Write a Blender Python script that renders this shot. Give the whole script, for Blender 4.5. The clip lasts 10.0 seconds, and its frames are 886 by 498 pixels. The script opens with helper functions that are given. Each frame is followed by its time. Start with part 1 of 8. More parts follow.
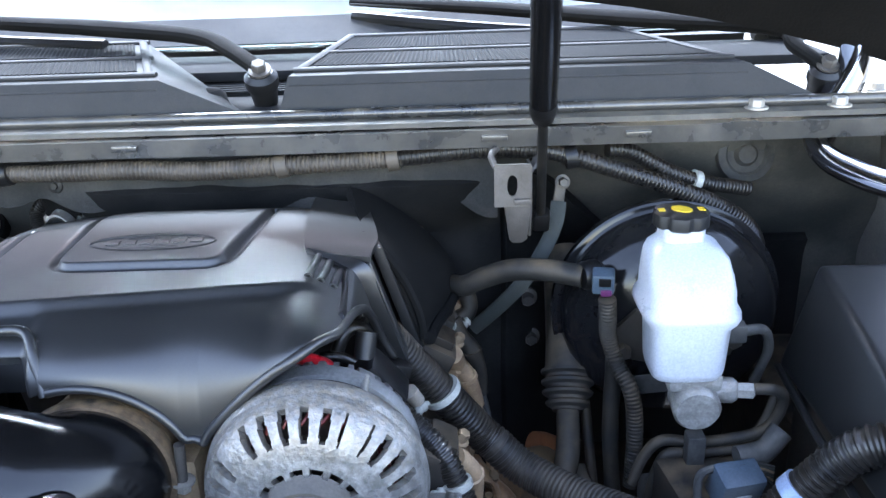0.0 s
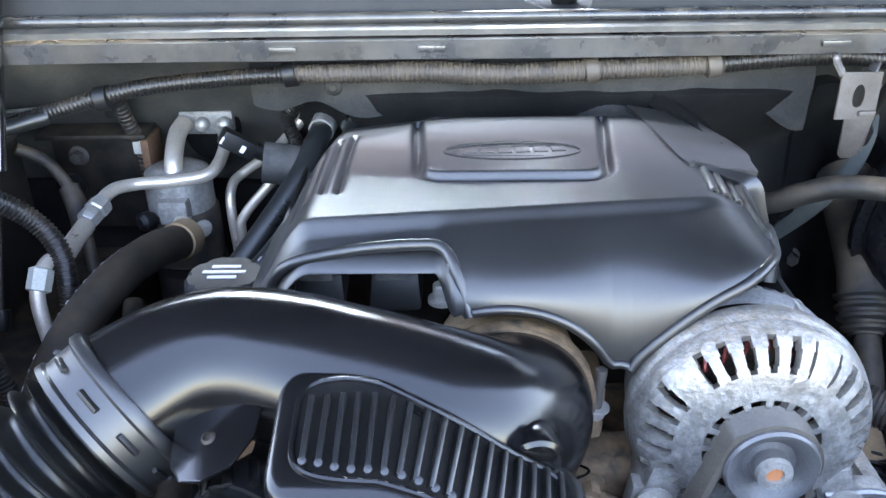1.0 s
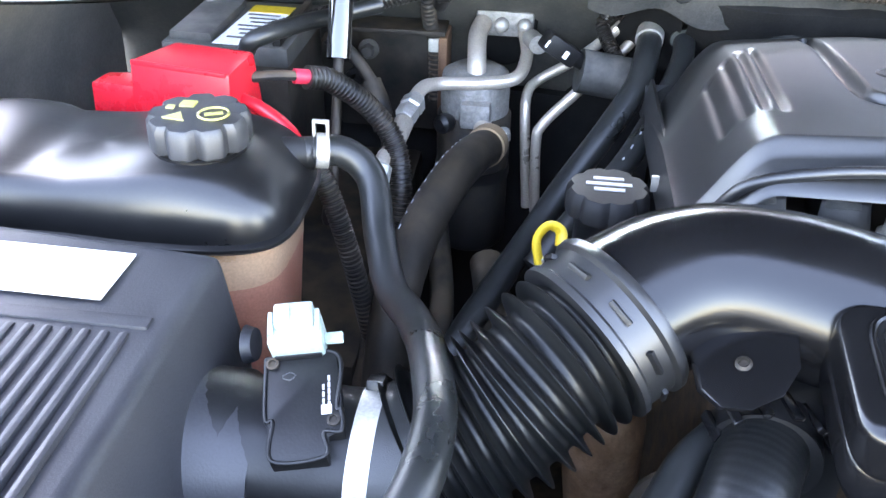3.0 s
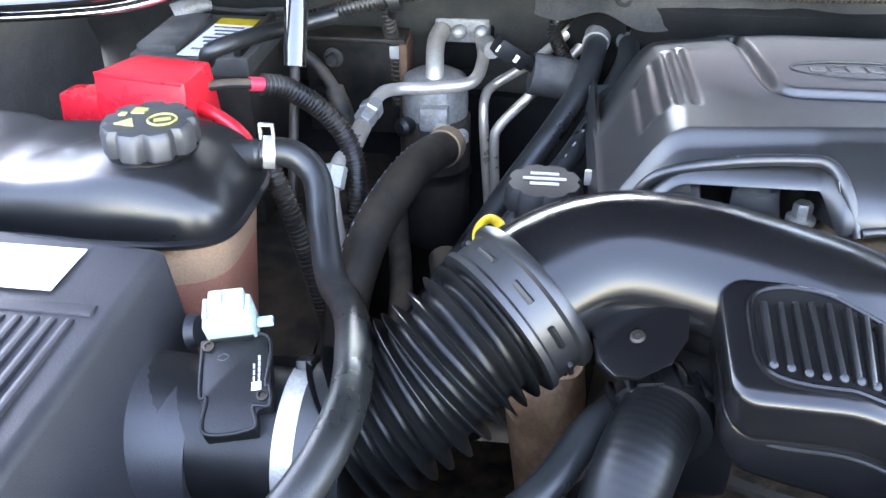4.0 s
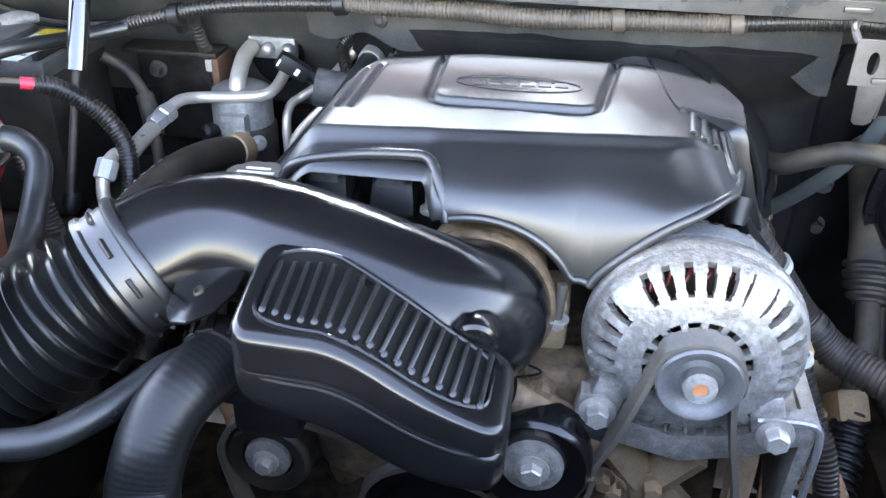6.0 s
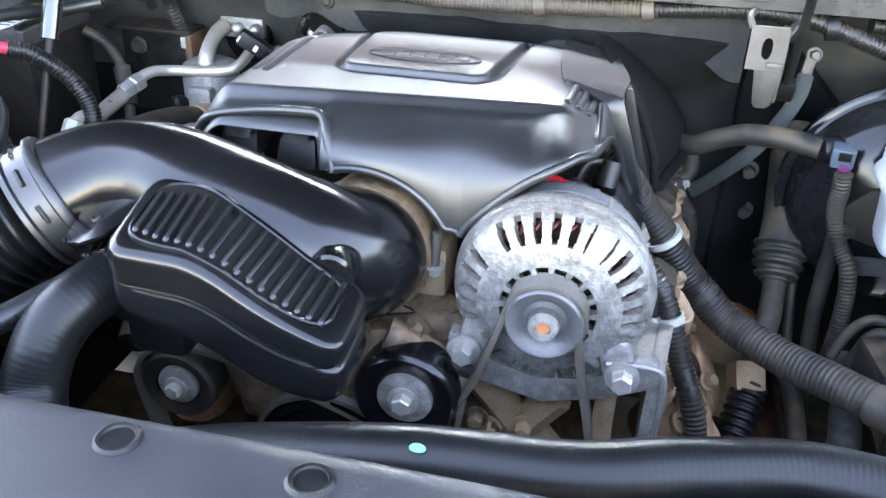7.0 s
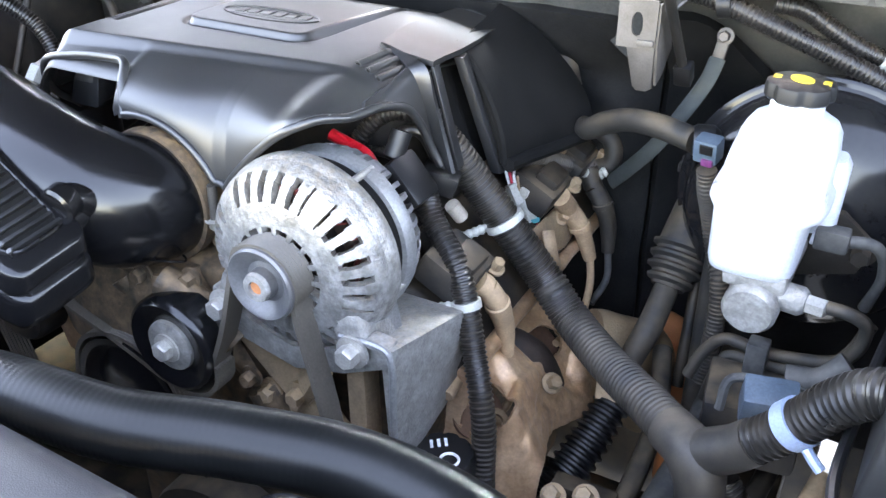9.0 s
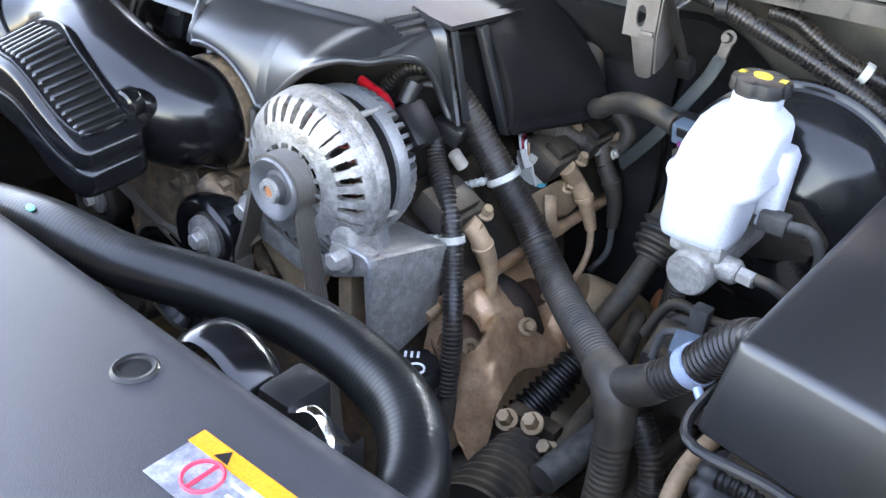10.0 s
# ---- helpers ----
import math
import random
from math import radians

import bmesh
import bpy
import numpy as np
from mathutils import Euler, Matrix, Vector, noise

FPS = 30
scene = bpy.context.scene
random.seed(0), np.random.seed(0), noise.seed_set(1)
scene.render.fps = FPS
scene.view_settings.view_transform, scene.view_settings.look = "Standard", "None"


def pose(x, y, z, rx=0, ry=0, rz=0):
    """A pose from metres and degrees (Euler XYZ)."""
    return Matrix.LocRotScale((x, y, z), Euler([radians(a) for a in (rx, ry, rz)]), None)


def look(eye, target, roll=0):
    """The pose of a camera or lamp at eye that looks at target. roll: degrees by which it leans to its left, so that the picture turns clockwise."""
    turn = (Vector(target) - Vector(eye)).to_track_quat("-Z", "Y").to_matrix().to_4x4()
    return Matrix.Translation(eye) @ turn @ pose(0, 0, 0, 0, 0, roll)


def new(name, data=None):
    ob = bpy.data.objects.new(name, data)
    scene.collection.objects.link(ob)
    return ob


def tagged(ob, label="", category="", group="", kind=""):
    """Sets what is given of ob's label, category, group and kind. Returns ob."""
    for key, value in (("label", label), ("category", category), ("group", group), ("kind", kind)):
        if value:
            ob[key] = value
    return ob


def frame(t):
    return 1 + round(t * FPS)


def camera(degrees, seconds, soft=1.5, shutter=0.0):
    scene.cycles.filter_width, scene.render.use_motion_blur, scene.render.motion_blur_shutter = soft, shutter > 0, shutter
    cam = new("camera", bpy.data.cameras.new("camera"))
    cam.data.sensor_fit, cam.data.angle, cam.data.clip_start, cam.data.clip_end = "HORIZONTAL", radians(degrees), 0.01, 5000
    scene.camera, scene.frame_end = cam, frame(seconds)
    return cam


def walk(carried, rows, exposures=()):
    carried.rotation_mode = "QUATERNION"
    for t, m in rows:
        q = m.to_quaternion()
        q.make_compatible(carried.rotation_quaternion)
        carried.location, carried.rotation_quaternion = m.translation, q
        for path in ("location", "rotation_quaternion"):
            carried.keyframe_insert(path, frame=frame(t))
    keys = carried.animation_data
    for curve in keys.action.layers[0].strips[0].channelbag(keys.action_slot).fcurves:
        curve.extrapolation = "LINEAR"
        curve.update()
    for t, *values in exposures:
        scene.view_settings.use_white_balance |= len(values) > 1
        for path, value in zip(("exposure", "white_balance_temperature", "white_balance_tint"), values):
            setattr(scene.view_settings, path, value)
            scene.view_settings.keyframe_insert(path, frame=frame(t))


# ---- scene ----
cam = camera(54.1, 10.0)
METRES, EYE, TILT, LEAN, TURN = 1.7, 1.45, -22.0, 1.8, 0.0
ROWS = [
    (0.0, 0.0, 0.0, 0.0, -0.0, 0.0, -0.0),
    (0.5, -0.0685, 0.0187, -0.001, 1.7, -3.1, -1.15),
    (1.0, -0.1778, 0.0309, -0.0019, 0.55, -5.81, -1.08),
    (1.5, -0.2682, 0.0405, -0.0062, 0.75, -7.52, -2.6),
    (2.0, -0.3118, 0.0497, -0.0141, 2.33, -9.37, -4.68),
    (2.5, -0.3355, 0.0509, -0.0163, 4.47, -11.15, -6.11),
    (4.0, -0.2991, 0.0246, -0.0174, 5.68, -10.62, -4.17),
    (4.5, -0.2628, 0.0148, -0.0128, 4.82, -9.79, -3.3),
    (5.0, -0.219, 0.0055, -0.0131, 5.31, -9.6, -3.63),
    (5.5, -0.1687, -0.0016, -0.014, 6.69, -9.22, -4.8),
    (6.0, -0.1233, -0.0098, -0.0183, 7.86, -8.51, -6.06),
    (7.5, 0.0167, -0.0471, -0.0334, 14.64, -8.59, -8.65),
    (8.0, 0.0798, -0.0016, -0.0164, 19.46, -9.75, -9.31),
    (8.5, 0.1357, 0.0317, -0.0098, 24.04, -10.68, -10.37),
    (9.0, 0.1671, 0.0417, -0.0077, 26.7, -11.59, -11.64),
    (9.5, 0.2061, 0.0292, -0.0107, 30.29, -12.24, -15.27),
    (10.0, 0.2627, 0.0118, -0.0098, 35.74, -13.9, -18.17),
]
EXPOSURES = [(0.0, 3.95, 7400, 18), (0.5, 4.15, 7600, 18), (1.2, 4.65, 7800, 19), (2.5, 5.05, 8000, 20), (5.0, 4.85, 8200, 20), (8.0, 4.85, 8600, 20), (9.0, 4.98, 8950, 20), (9.5, 4.96, 8900, 20), (10.0, 4.68, 8700, 20)]
walk(cam, [(t, pose(0, 0, EYE, TILT, LEAN, TURN) @ pose(METRES * x, METRES * y, METRES * z, 90 + pitch, roll, yaw)) for t, x, y, z, yaw, pitch, roll in ROWS], EXPOSURES)

# ---- light ----
world = bpy.data.worlds.new("sky")
scene.world = world
world.use_nodes = True
wn = world.node_tree.nodes
sky = wn.new("ShaderNodeTexSky")
sky.sky_type, sky.sun_disc = "NISHITA", False
SUN_EL, SUN_AZ = radians(52), radians(-14)
sky.dust_density = 0.8
sky.sun_elevation, sky.sun_rotation = SUN_EL, SUN_AZ
world.node_tree.links.new(sky.outputs[0], wn["Background"].inputs[0])
wn["Background"].inputs[1].default_value = 0.15
sun = new("sun", bpy.data.lights.new("sun", "SUN"))
sun.data.energy, sun.data.angle, sun.data.color = 1.9, radians(26), (0.50, 0.73, 1.0)
sun.matrix_world = look((0, 0, 6), (-math.sin(SUN_AZ) * math.cos(SUN_EL), -math.cos(SUN_AZ) * math.cos(SUN_EL), 6 - math.sin(SUN_EL)))


# ---- materials ----
def surface(name, c1, c2=None, rough=0.4, metal=0.0, grain=500.0, bump=0.15, stain=14.0, spread=0.55, dust=None, dust_amount=0.0, coat=0.0, rvar=0.12, spec=0.5):
    """Procedural surface: two colours mixed by a coarse stain, fine grain in colour, gloss and relief, and settled dust on upward faces."""
    m = bpy.data.materials.new(name)
    m.use_nodes = True
    t = m.node_tree
    n, ln = t.nodes, t.links
    b = n["Principled BSDF"]
    co = n.new("ShaderNodeNewGeometry")
    big = n.new("ShaderNodeTexNoise")
    big.inputs["Scale"].default_value, big.inputs["Detail"].default_value, big.inputs["Roughness"].default_value = stain, 6, 0.65
    fine = n.new("ShaderNodeTexNoise")
    fine.inputs["Scale"].default_value, fine.inputs["Detail"].default_value = grain, 4
    for x in (big, fine):
        ln.new(co.outputs["Position"], x.inputs["Vector"])
    ramp = n.new("ShaderNodeValToRGB")
    ramp.color_ramp.elements[0].position, ramp.color_ramp.elements[1].position = spread - 0.14, spread + 0.14
    c2 = c2 or tuple(min(1, v * 1.5 + 0.004) for v in c1)
    ramp.color_ramp.elements[0].color, ramp.color_ramp.elements[1].color = (*c1, 1), (*c2, 1)
    ln.new(big.outputs["Fac"], ramp.inputs["Fac"])
    speck = n.new("ShaderNodeMix")
    speck.data_type, speck.blend_type = "RGBA", "MULTIPLY"
    speck.inputs["Factor"].default_value = 0.35
    ln.new(ramp.outputs["Color"], speck.inputs["A"])
    gray = n.new("ShaderNodeMapRange")
    gray.inputs["From Min"].default_value, gray.inputs["From Max"].default_value = 0.3, 0.7
    gray.inputs["To Min"].default_value, gray.inputs["To Max"].default_value = 0.55, 1.3
    ln.new(fine.outputs["Fac"], gray.inputs["Value"])
    ln.new(gray.outputs["Result"], speck.inputs["B"])
    colour = speck.outputs["Result"]
    if dust_amount:
        sep = n.new("ShaderNodeSeparateXYZ")
        ln.new(co.outputs["Normal"], sep.inputs[0])
        up = n.new("ShaderNodeMapRange")
        up.inputs["From Min"].default_value, up.inputs["From Max"].default_value = -0.3, 0.9
        ln.new(sep.outputs["Z"], up.inputs["Value"])
        dn = n.new("ShaderNodeTexNoise")
        dn.inputs["Scale"].default_value, dn.inputs["Detail"].default_value = stain * 2.3, 8
        ln.new(co.outputs["Position"], dn.inputs["Vector"])
        dm = n.new("ShaderNodeMapRange")
        dm.inputs["From Min"].default_value, dm.inputs["From Max"].default_value = 0.36, 0.66
        dm.inputs["To Max"].default_value = dust_amount
        ln.new(dn.outputs["Fac"], dm.inputs["Value"])
        mul = n.new("ShaderNodeMath")
        mul.operation = "MULTIPLY"
        ln.new(up.outputs["Result"], mul.inputs[0])
        ln.new(dm.outputs["Result"], mul.inputs[1])
        mix = n.new("ShaderNodeMix")
        mix.data_type = "RGBA"
        ln.new(mul.outputs[0], mix.inputs["Factor"])
        ln.new(colour, mix.inputs["A"])
        mix.inputs["B"].default_value = (*(dust or (0.2, 0.15, 0.1)), 1)
        colour = mix.outputs["Result"]
    ln.new(colour, b.inputs["Base Color"])
    rr = n.new("ShaderNodeMapRange")
    rr.inputs["From Min"].default_value, rr.inputs["From Max"].default_value = 0.3, 0.7
    rr.inputs["To Min"].default_value, rr.inputs["To Max"].default_value = max(0.03, rough - rvar), min(1, rough + rvar)
    ln.new(big.outputs["Fac"], rr.inputs["Value"])
    ln.new(rr.outputs["Result"], b.inputs["Roughness"])
    b.inputs["Metallic"].default_value = metal
    b.inputs["Coat Weight"].default_value = coat
    b.inputs["Coat Roughness"].default_value = 0.08
    b.inputs["Specular IOR Level"].default_value = spec
    bp = n.new("ShaderNodeBump")
    bp.inputs["Strength"].default_value, bp.inputs["Distance"].default_value = bump, 0.0006
    ln.new(fine.outputs["Fac"], bp.inputs["Height"])
    ln.new(bp.outputs["Normal"], b.inputs["Normal"])
    return m


DUST = (0.25, 0.175, 0.105)
M_COVER = surface("satin_black_plastic", (0.009, 0.0093, 0.010), (0.012, 0.0124, 0.0132), 0.40, grain=700, bump=0.06, rvar=0.03, spec=0.75)
M_GLOSS = surface("glossy_black_plastic", (0.004, 0.004, 0.0045), (0.006, 0.006, 0.0065), 0.2, grain=600, bump=0.04, rvar=0.05, spec=0.42)
M_FIN = surface("satin_black_fin", (0.006, 0.006, 0.0065), (0.010, 0.010, 0.0105), 0.34, grain=900, bump=0.3, rvar=0.06, spec=0.7)
M_BLACK = surface("black_plastic", (0.006, 0.006, 0.0066), (0.010, 0.010, 0.010), 0.42, grain=600, bump=0.15, spec=0.35)
M_BLACK_DUSTY = surface("dusty_black_plastic", (0.014, 0.014, 0.015), (0.03, 0.028, 0.025), 0.55, dust=DUST, dust_amount=0.45, spec=0.3)
M_LOOM = surface("black_split_loom", (0.009, 0.009, 0.009), (0.015, 0.014, 0.013), 0.34, dust=DUST, dust_amount=0.12, bump=0.1)
M_LOOM_DUSTY = surface("dusty_split_loom", (0.02, 0.019, 0.018), (0.05, 0.043, 0.035), 0.5, dust=(0.16, 0.125, 0.09), dust_amount=0.5, bump=0.15, spec=0.35)
M_LOOM_TAN = surface("sun_bleached_loom", (0.035, 0.029, 0.024), (0.07, 0.056, 0.043), 0.6, dust=(0.22, 0.17, 0.12), dust_amount=0.35)
M_RUBBER = surface("black_rubber_hose", (0.011, 0.012, 0.012), (0.02, 0.021, 0.021), 0.36, grain=1400, bump=0.3)
M_RUBBER_BLACK = surface("smooth_black_hose", (0.005, 0.0054, 0.0056), (0.008, 0.0085, 0.0087), 0.36, grain=1400, bump=0.12, rvar=0.05, spec=0.28)
M_RUBBER_DUSTY = surface("dusty_rubber_hose", (0.016, 0.016, 0.0155), (0.042, 0.038, 0.033), 0.55, grain=1200, bump=0.3, dust=DUST, dust_amount=0.35, spec=0.25)
M_ACHOSE = surface("brown_black_hose", (0.017, 0.0145, 0.012), (0.036, 0.030, 0.024), 0.6, grain=1200, bump=0.25, dust=DUST, dust_amount=0.12, spec=0.25)
M_MATTE = surface("matte_black_foam", (0.006, 0.006, 0.006), (0.011, 0.0105, 0.01), 0.85, grain=700, bump=0.6, spec=0.08)
M_FELT = surface("grey_black_felt", (0.024, 0.025, 0.025), (0.055, 0.053, 0.049), 0.9, grain=450, bump=0.9, spec=0.15)
M_ALU = surface("cast_aluminium", (0.22, 0.22, 0.22), (0.34, 0.34, 0.335), 0.46, 0.6, grain=420, bump=0.9, rvar=0.1)
M_ALU_WORN = surface("pitted_cast_aluminium", (0.19, 0.183, 0.172), (0.34, 0.33, 0.31), 0.48, 0.35, grain=420, bump=1.4, stain=90, dust=(0.36, 0.29, 0.21), dust_amount=0.35)
M_ALU_FACE = surface("pale_cast_aluminium", (0.155, 0.151, 0.144), (0.34, 0.332, 0.318), 0.40, 0.45, grain=300, bump=1.8, stain=95, dust=(0.34, 0.26, 0.18), dust_amount=0.45)
M_BLUEPAINT = surface("blue_paint_mark", (0.05, 0.16, 0.36), (0.08, 0.22, 0.45), 0.5, bump=0.05)
M_CAPTOP = surface("faded_black_cap", (0.010, 0.010, 0.0105), (0.016, 0.016, 0.0165), 0.6, grain=700, bump=0.2, spec=0.2)
# black cap lifted to grey: the sky's sheen is in the colour
M_CAPGREY = surface("grey_sheen_cap", (0.024, 0.025, 0.027), (0.044, 0.044, 0.046), 0.40, grain=700, bump=0.15, spec=0.55)
M_PALEPRINT = surface("pale_yellow_print", (0.34, 0.31, 0.10), (0.42, 0.38, 0.15), 0.6, bump=0.05)
M_ALU_DIRTY = surface("dirty_cast_aluminium", (0.2, 0.14, 0.09), (0.38, 0.27, 0.17), 0.6, 0.3, grain=380, bump=0.9, dust=(0.42, 0.27, 0.14), dust_amount=0.55)
M_ENGINE = surface("dusty_engine_block", (0.028, 0.021, 0.016), (0.13, 0.086, 0.05), 0.75, 0.15, grain=260, bump=0.9, stain=38, dust=(0.36, 0.22, 0.11), dust_amount=0.4)
M_PUMP = surface("grimy_cast_pump", (0.035, 0.027, 0.02), (0.19, 0.125, 0.075), 0.62, 0.25, grain=300, bump=1.1, stain=45, dust=(0.36, 0.225, 0.115), dust_amount=0.4)
M_SHIELD = surface("dusty_heat_shield", (0.32, 0.185, 0.11), (0.62, 0.41, 0.265), 0.42, 0.4, grain=300, bump=0.8, stain=28, dust=(0.62, 0.36, 0.17), dust_amount=0.5)
M_RUST = surface("rusty_cast_iron", (0.10, 0.05, 0.03), (0.21, 0.11, 0.06), 0.8, 0.2, grain=240, bump=1.0)
M_RUST_DARK = surface("dark_rusty_iron", (0.014, 0.010, 0.008), (0.05, 0.028, 0.018), 0.8, 0.2, grain=300, bump=0.9)
M_STEEL = surface("zinc_steel", (0.40, 0.38, 0.345), (0.54, 0.52, 0.475), 0.42, 0.6, grain=500, bump=0.2)
M_CHROME = surface("polished_steel", (0.72, 0.72, 0.73), (0.78, 0.78, 0.78), 0.12, 1.0, grain=300, bump=0.03, rvar=0.04)
M_ALUTUBE = surface("brushed_aluminium_pipe", (0.49, 0.425, 0.35), (0.63, 0.56, 0.475), 0.38, 0.55, grain=700, bump=0.2)
M_BRACKET = surface("bare_steel_bracket", (0.065, 0.058, 0.052), (0.115, 0.103, 0.094), 0.5, 0.4, grain=700, bump=0.2)
M_TANKSHELL = surface("semi_gloss_black_plastic", (0.006, 0.006, 0.0065), (0.009, 0.009, 0.0095), 0.3, grain=500, bump=0.02, rvar=0.03)
M_COPPER = surface("red_brown_copper_winding", (0.07, 0.010, 0.010), (0.16, 0.022, 0.02), 0.35, 0.5, grain=900, bump=0.6)
M_RUSTY_HUB = surface("rusty_bolt_recess", (0.40, 0.14, 0.055), (0.52, 0.2, 0.08), 0.7, 0.1, grain=900, bump=0.6)
M_PULLEY = surface("steel_pulley", (0.085, 0.086, 0.09), (0.15, 0.148, 0.148), 0.42, 0.4, grain=600, bump=0.3, dust=DUST, dust_amount=0.15)
M_BELT = surface("ribbed_rubber_belt", (0.055, 0.047, 0.038), (0.10, 0.084, 0.066), 0.55, grain=500, bump=0.4)
M_WHITE = surface("white_nylon", (0.36, 0.355, 0.31), (0.45, 0.44, 0.39), 0.42, bump=0.05)
M_RED = surface("red_plastic", (0.58, 0.012, 0.022), (0.66, 0.018, 0.03), 0.3, bump=0.05)
M_YELLOW = surface("yellow_print", (0.62, 0.40, 0.02), (0.70, 0.46, 0.03), 0.45, bump=0.05)
M_ORANGE = surface("orange_print", (0.62, 0.20, 0.008), (0.70, 0.24, 0.012), 0.45, bump=0.02)
M_PINK = surface("red_print", (0.55, 0.02, 0.05), (0.62, 0.03, 0.06), 0.5, bump=0.02)
M_GREYPRINT = surface("grey_print", (0.35, 0.35, 0.36), (0.42, 0.42, 0.42), 0.6, bump=0.02)
M_PAPER = surface("white_paper_label", (0.74, 0.74, 0.73), (0.8, 0.8, 0.79), 0.5, bump=0.05)
M_CLEARLABEL = surface("worn_silver_label", (0.12, 0.125, 0.145), (0.34, 0.34, 0.37), 0.4, stain=60, bump=0.2)
M_BODY = surface("grey_green_primed_steel", (0.034, 0.035, 0.033), (0.085, 0.08, 0.07), 0.5, 0.0, grain=300, bump=0.2, dust=(0.2, 0.165, 0.12), dust_amount=0.4)
M_FENDER = surface("dusty_fender_primer", (0.11, 0.104, 0.096), (0.20, 0.185, 0.165), 0.55, 0.0, grain=300, bump=0.2, stain=9, dust=(0.24, 0.2, 0.15), dust_amount=0.4)
M_BODY_GLOSS = surface("dark_grey_body_paint", (0.022, 0.023, 0.024), (0.05, 0.047, 0.042), 0.3, 0.1, grain=300, bump=0.05, coat=0.5, dust=(0.22, 0.19, 0.14), dust_amount=0.35)
M_COWL = surface("grey_cowl_plastic", (0.024, 0.025, 0.026), (0.036, 0.036, 0.037), 0.7, grain=900, bump=0.3, spec=0.2, dust=(0.1, 0.09, 0.08), dust_amount=0.12)
M_GRILLE = surface("dull_black_grille", (0.012, 0.0125, 0.013), (0.022, 0.022, 0.022), 0.85, grain=700, bump=0.5, spec=0.1)
M_SHROUD = surface("satin_shroud_plastic", (0.022, 0.022, 0.026), (0.027, 0.027, 0.031), 0.44, grain=1100, bump=0.35, rvar=0.05)
M_STEEL_DARK = surface("dirty_black_steel", (0.012, 0.012, 0.012), (0.035, 0.03, 0.026), 0.5, 0.3, dust=DUST, dust_amount=0.3, spec=0.3)
M_BOOSTER = surface("glossy_black_enamel", (0.008, 0.008, 0.009), (0.012, 0.012, 0.012), 0.12, grain=200, bump=0.03, rvar=0.05, dust=(0.1, 0.095, 0.085), dust_amount=0.04, spec=0.3)
M_ENAMEL = surface("mirror_black_enamel", (0.008, 0.008, 0.009), (0.012, 0.012, 0.012), 0.08, grain=200, bump=0.02, rvar=0.03, coat=1.0, spec=0.8)
M_GRAYDUSTY = surface("grey_dusty_black", (0.026, 0.027, 0.027), (0.06, 0.059, 0.057), 0.65, grain=300, bump=0.6, stain=30, dust=(0.17, 0.155, 0.135), dust_amount=0.4, spec=0.3)
M_GROUND = surface("pale_gravel", (0.13, 0.122, 0.108), (0.36, 0.34, 0.31), 0.9, grain=70, bump=1.0, stain=120)
M_GREEN = surface("green_paint_dot", (0.05, 0.62, 0.42), (0.07, 0.7, 0.5), 0.5, bump=0.02)
M_BLUE = surface("blue_grey_plastic", (0.05, 0.075, 0.10), (0.10, 0.13, 0.16), 0.4, bump=0.05)
M_BLUEBAND = surface("pale_blue_clamp", (0.33, 0.42, 0.58), (0.42, 0.52, 0.66), 0.35, 0.3, bump=0.05)
M_PURPLE = surface("purple_plastic", (0.10, 0.02, 0.075), (0.15, 0.03, 0.11), 0.4, bump=0.05)
M_TEAL = surface("teal_rubber_seal", (0.02, 0.30, 0.34), (0.04, 0.38, 0.42), 0.45, bump=0.05)
M_YELLOWZINC = surface("yellow_zinc_plate", (0.45, 0.33, 0.12), (0.55, 0.42, 0.18), 0.4, 0.7, bump=0.1)
M_PALEGREEN = surface("pale_green_nylon", (0.25, 0.32, 0.295), (0.31, 0.38, 0.35), 0.4, bump=0.05)
M_TAN = surface("tan_rubber_boot", (0.24, 0.155, 0.095), (0.44, 0.29, 0.17), 0.6, stain=40, dust=(0.52, 0.34, 0.19), dust_amount=0.5)
M_BATTERY = surface("dusty_battery_case", (0.03, 0.03, 0.029), (0.07, 0.066, 0.06), 0.6, dust=(0.24, 0.22, 0.19), dust_amount=0.4)
M_INSUL = surface("brown_black_hood_liner", (0.0045, 0.004, 0.0034), (0.008, 0.007, 0.006), 0.95, grain=300, bump=0.8, spec=0.1)
M_PAD = surface("dusty_black_pad", (0.006, 0.0061, 0.0062), (0.016, 0.0155, 0.0148), 0.9, grain=500, bump=0.8, spec=0.12)
M_HEADLINER = surface("pale_grey_headliner", (0.5, 0.5, 0.48), (0.56, 0.56, 0.54), 0.9, bump=0.2)
M_GREENHOSE = surface("grey_green_braid", (0.022, 0.027, 0.025), (0.05, 0.055, 0.05), 0.8, grain=1500, bump=0.9)

# translucent brake-fluid reservoir and coolant tank
def milky(name, c, sss, rough=0.3):
    m = surface(name, c, tuple(min(1, v * 1.06) for v in c), rough, bump=0.03, rvar=0.04)
    b = m.node_tree.nodes["Principled BSDF"]
    b.inputs["Subsurface Weight"].default_value = sss
    b.inputs["Subsurface Radius"].default_value = (0.02, 0.018, 0.016)
    b.inputs["Subsurface Scale"].default_value = 0.5
    return m


M_RESERVOIR = milky("milky_white_plastic", (0.42, 0.445, 0.48), 0.35)
M_TANK = milky("yellowed_clear_plastic", (0.42, 0.26, 0.16), 0.3)
M_COOLANT = milky("pink_coolant_behind_plastic", (0.36, 0.145, 0.095), 0.3)
M_AIRBOX = surface("dull_black_plastic", (0.02, 0.0205, 0.024), (0.03, 0.0305, 0.034), 0.5, grain=700, bump=0.25)

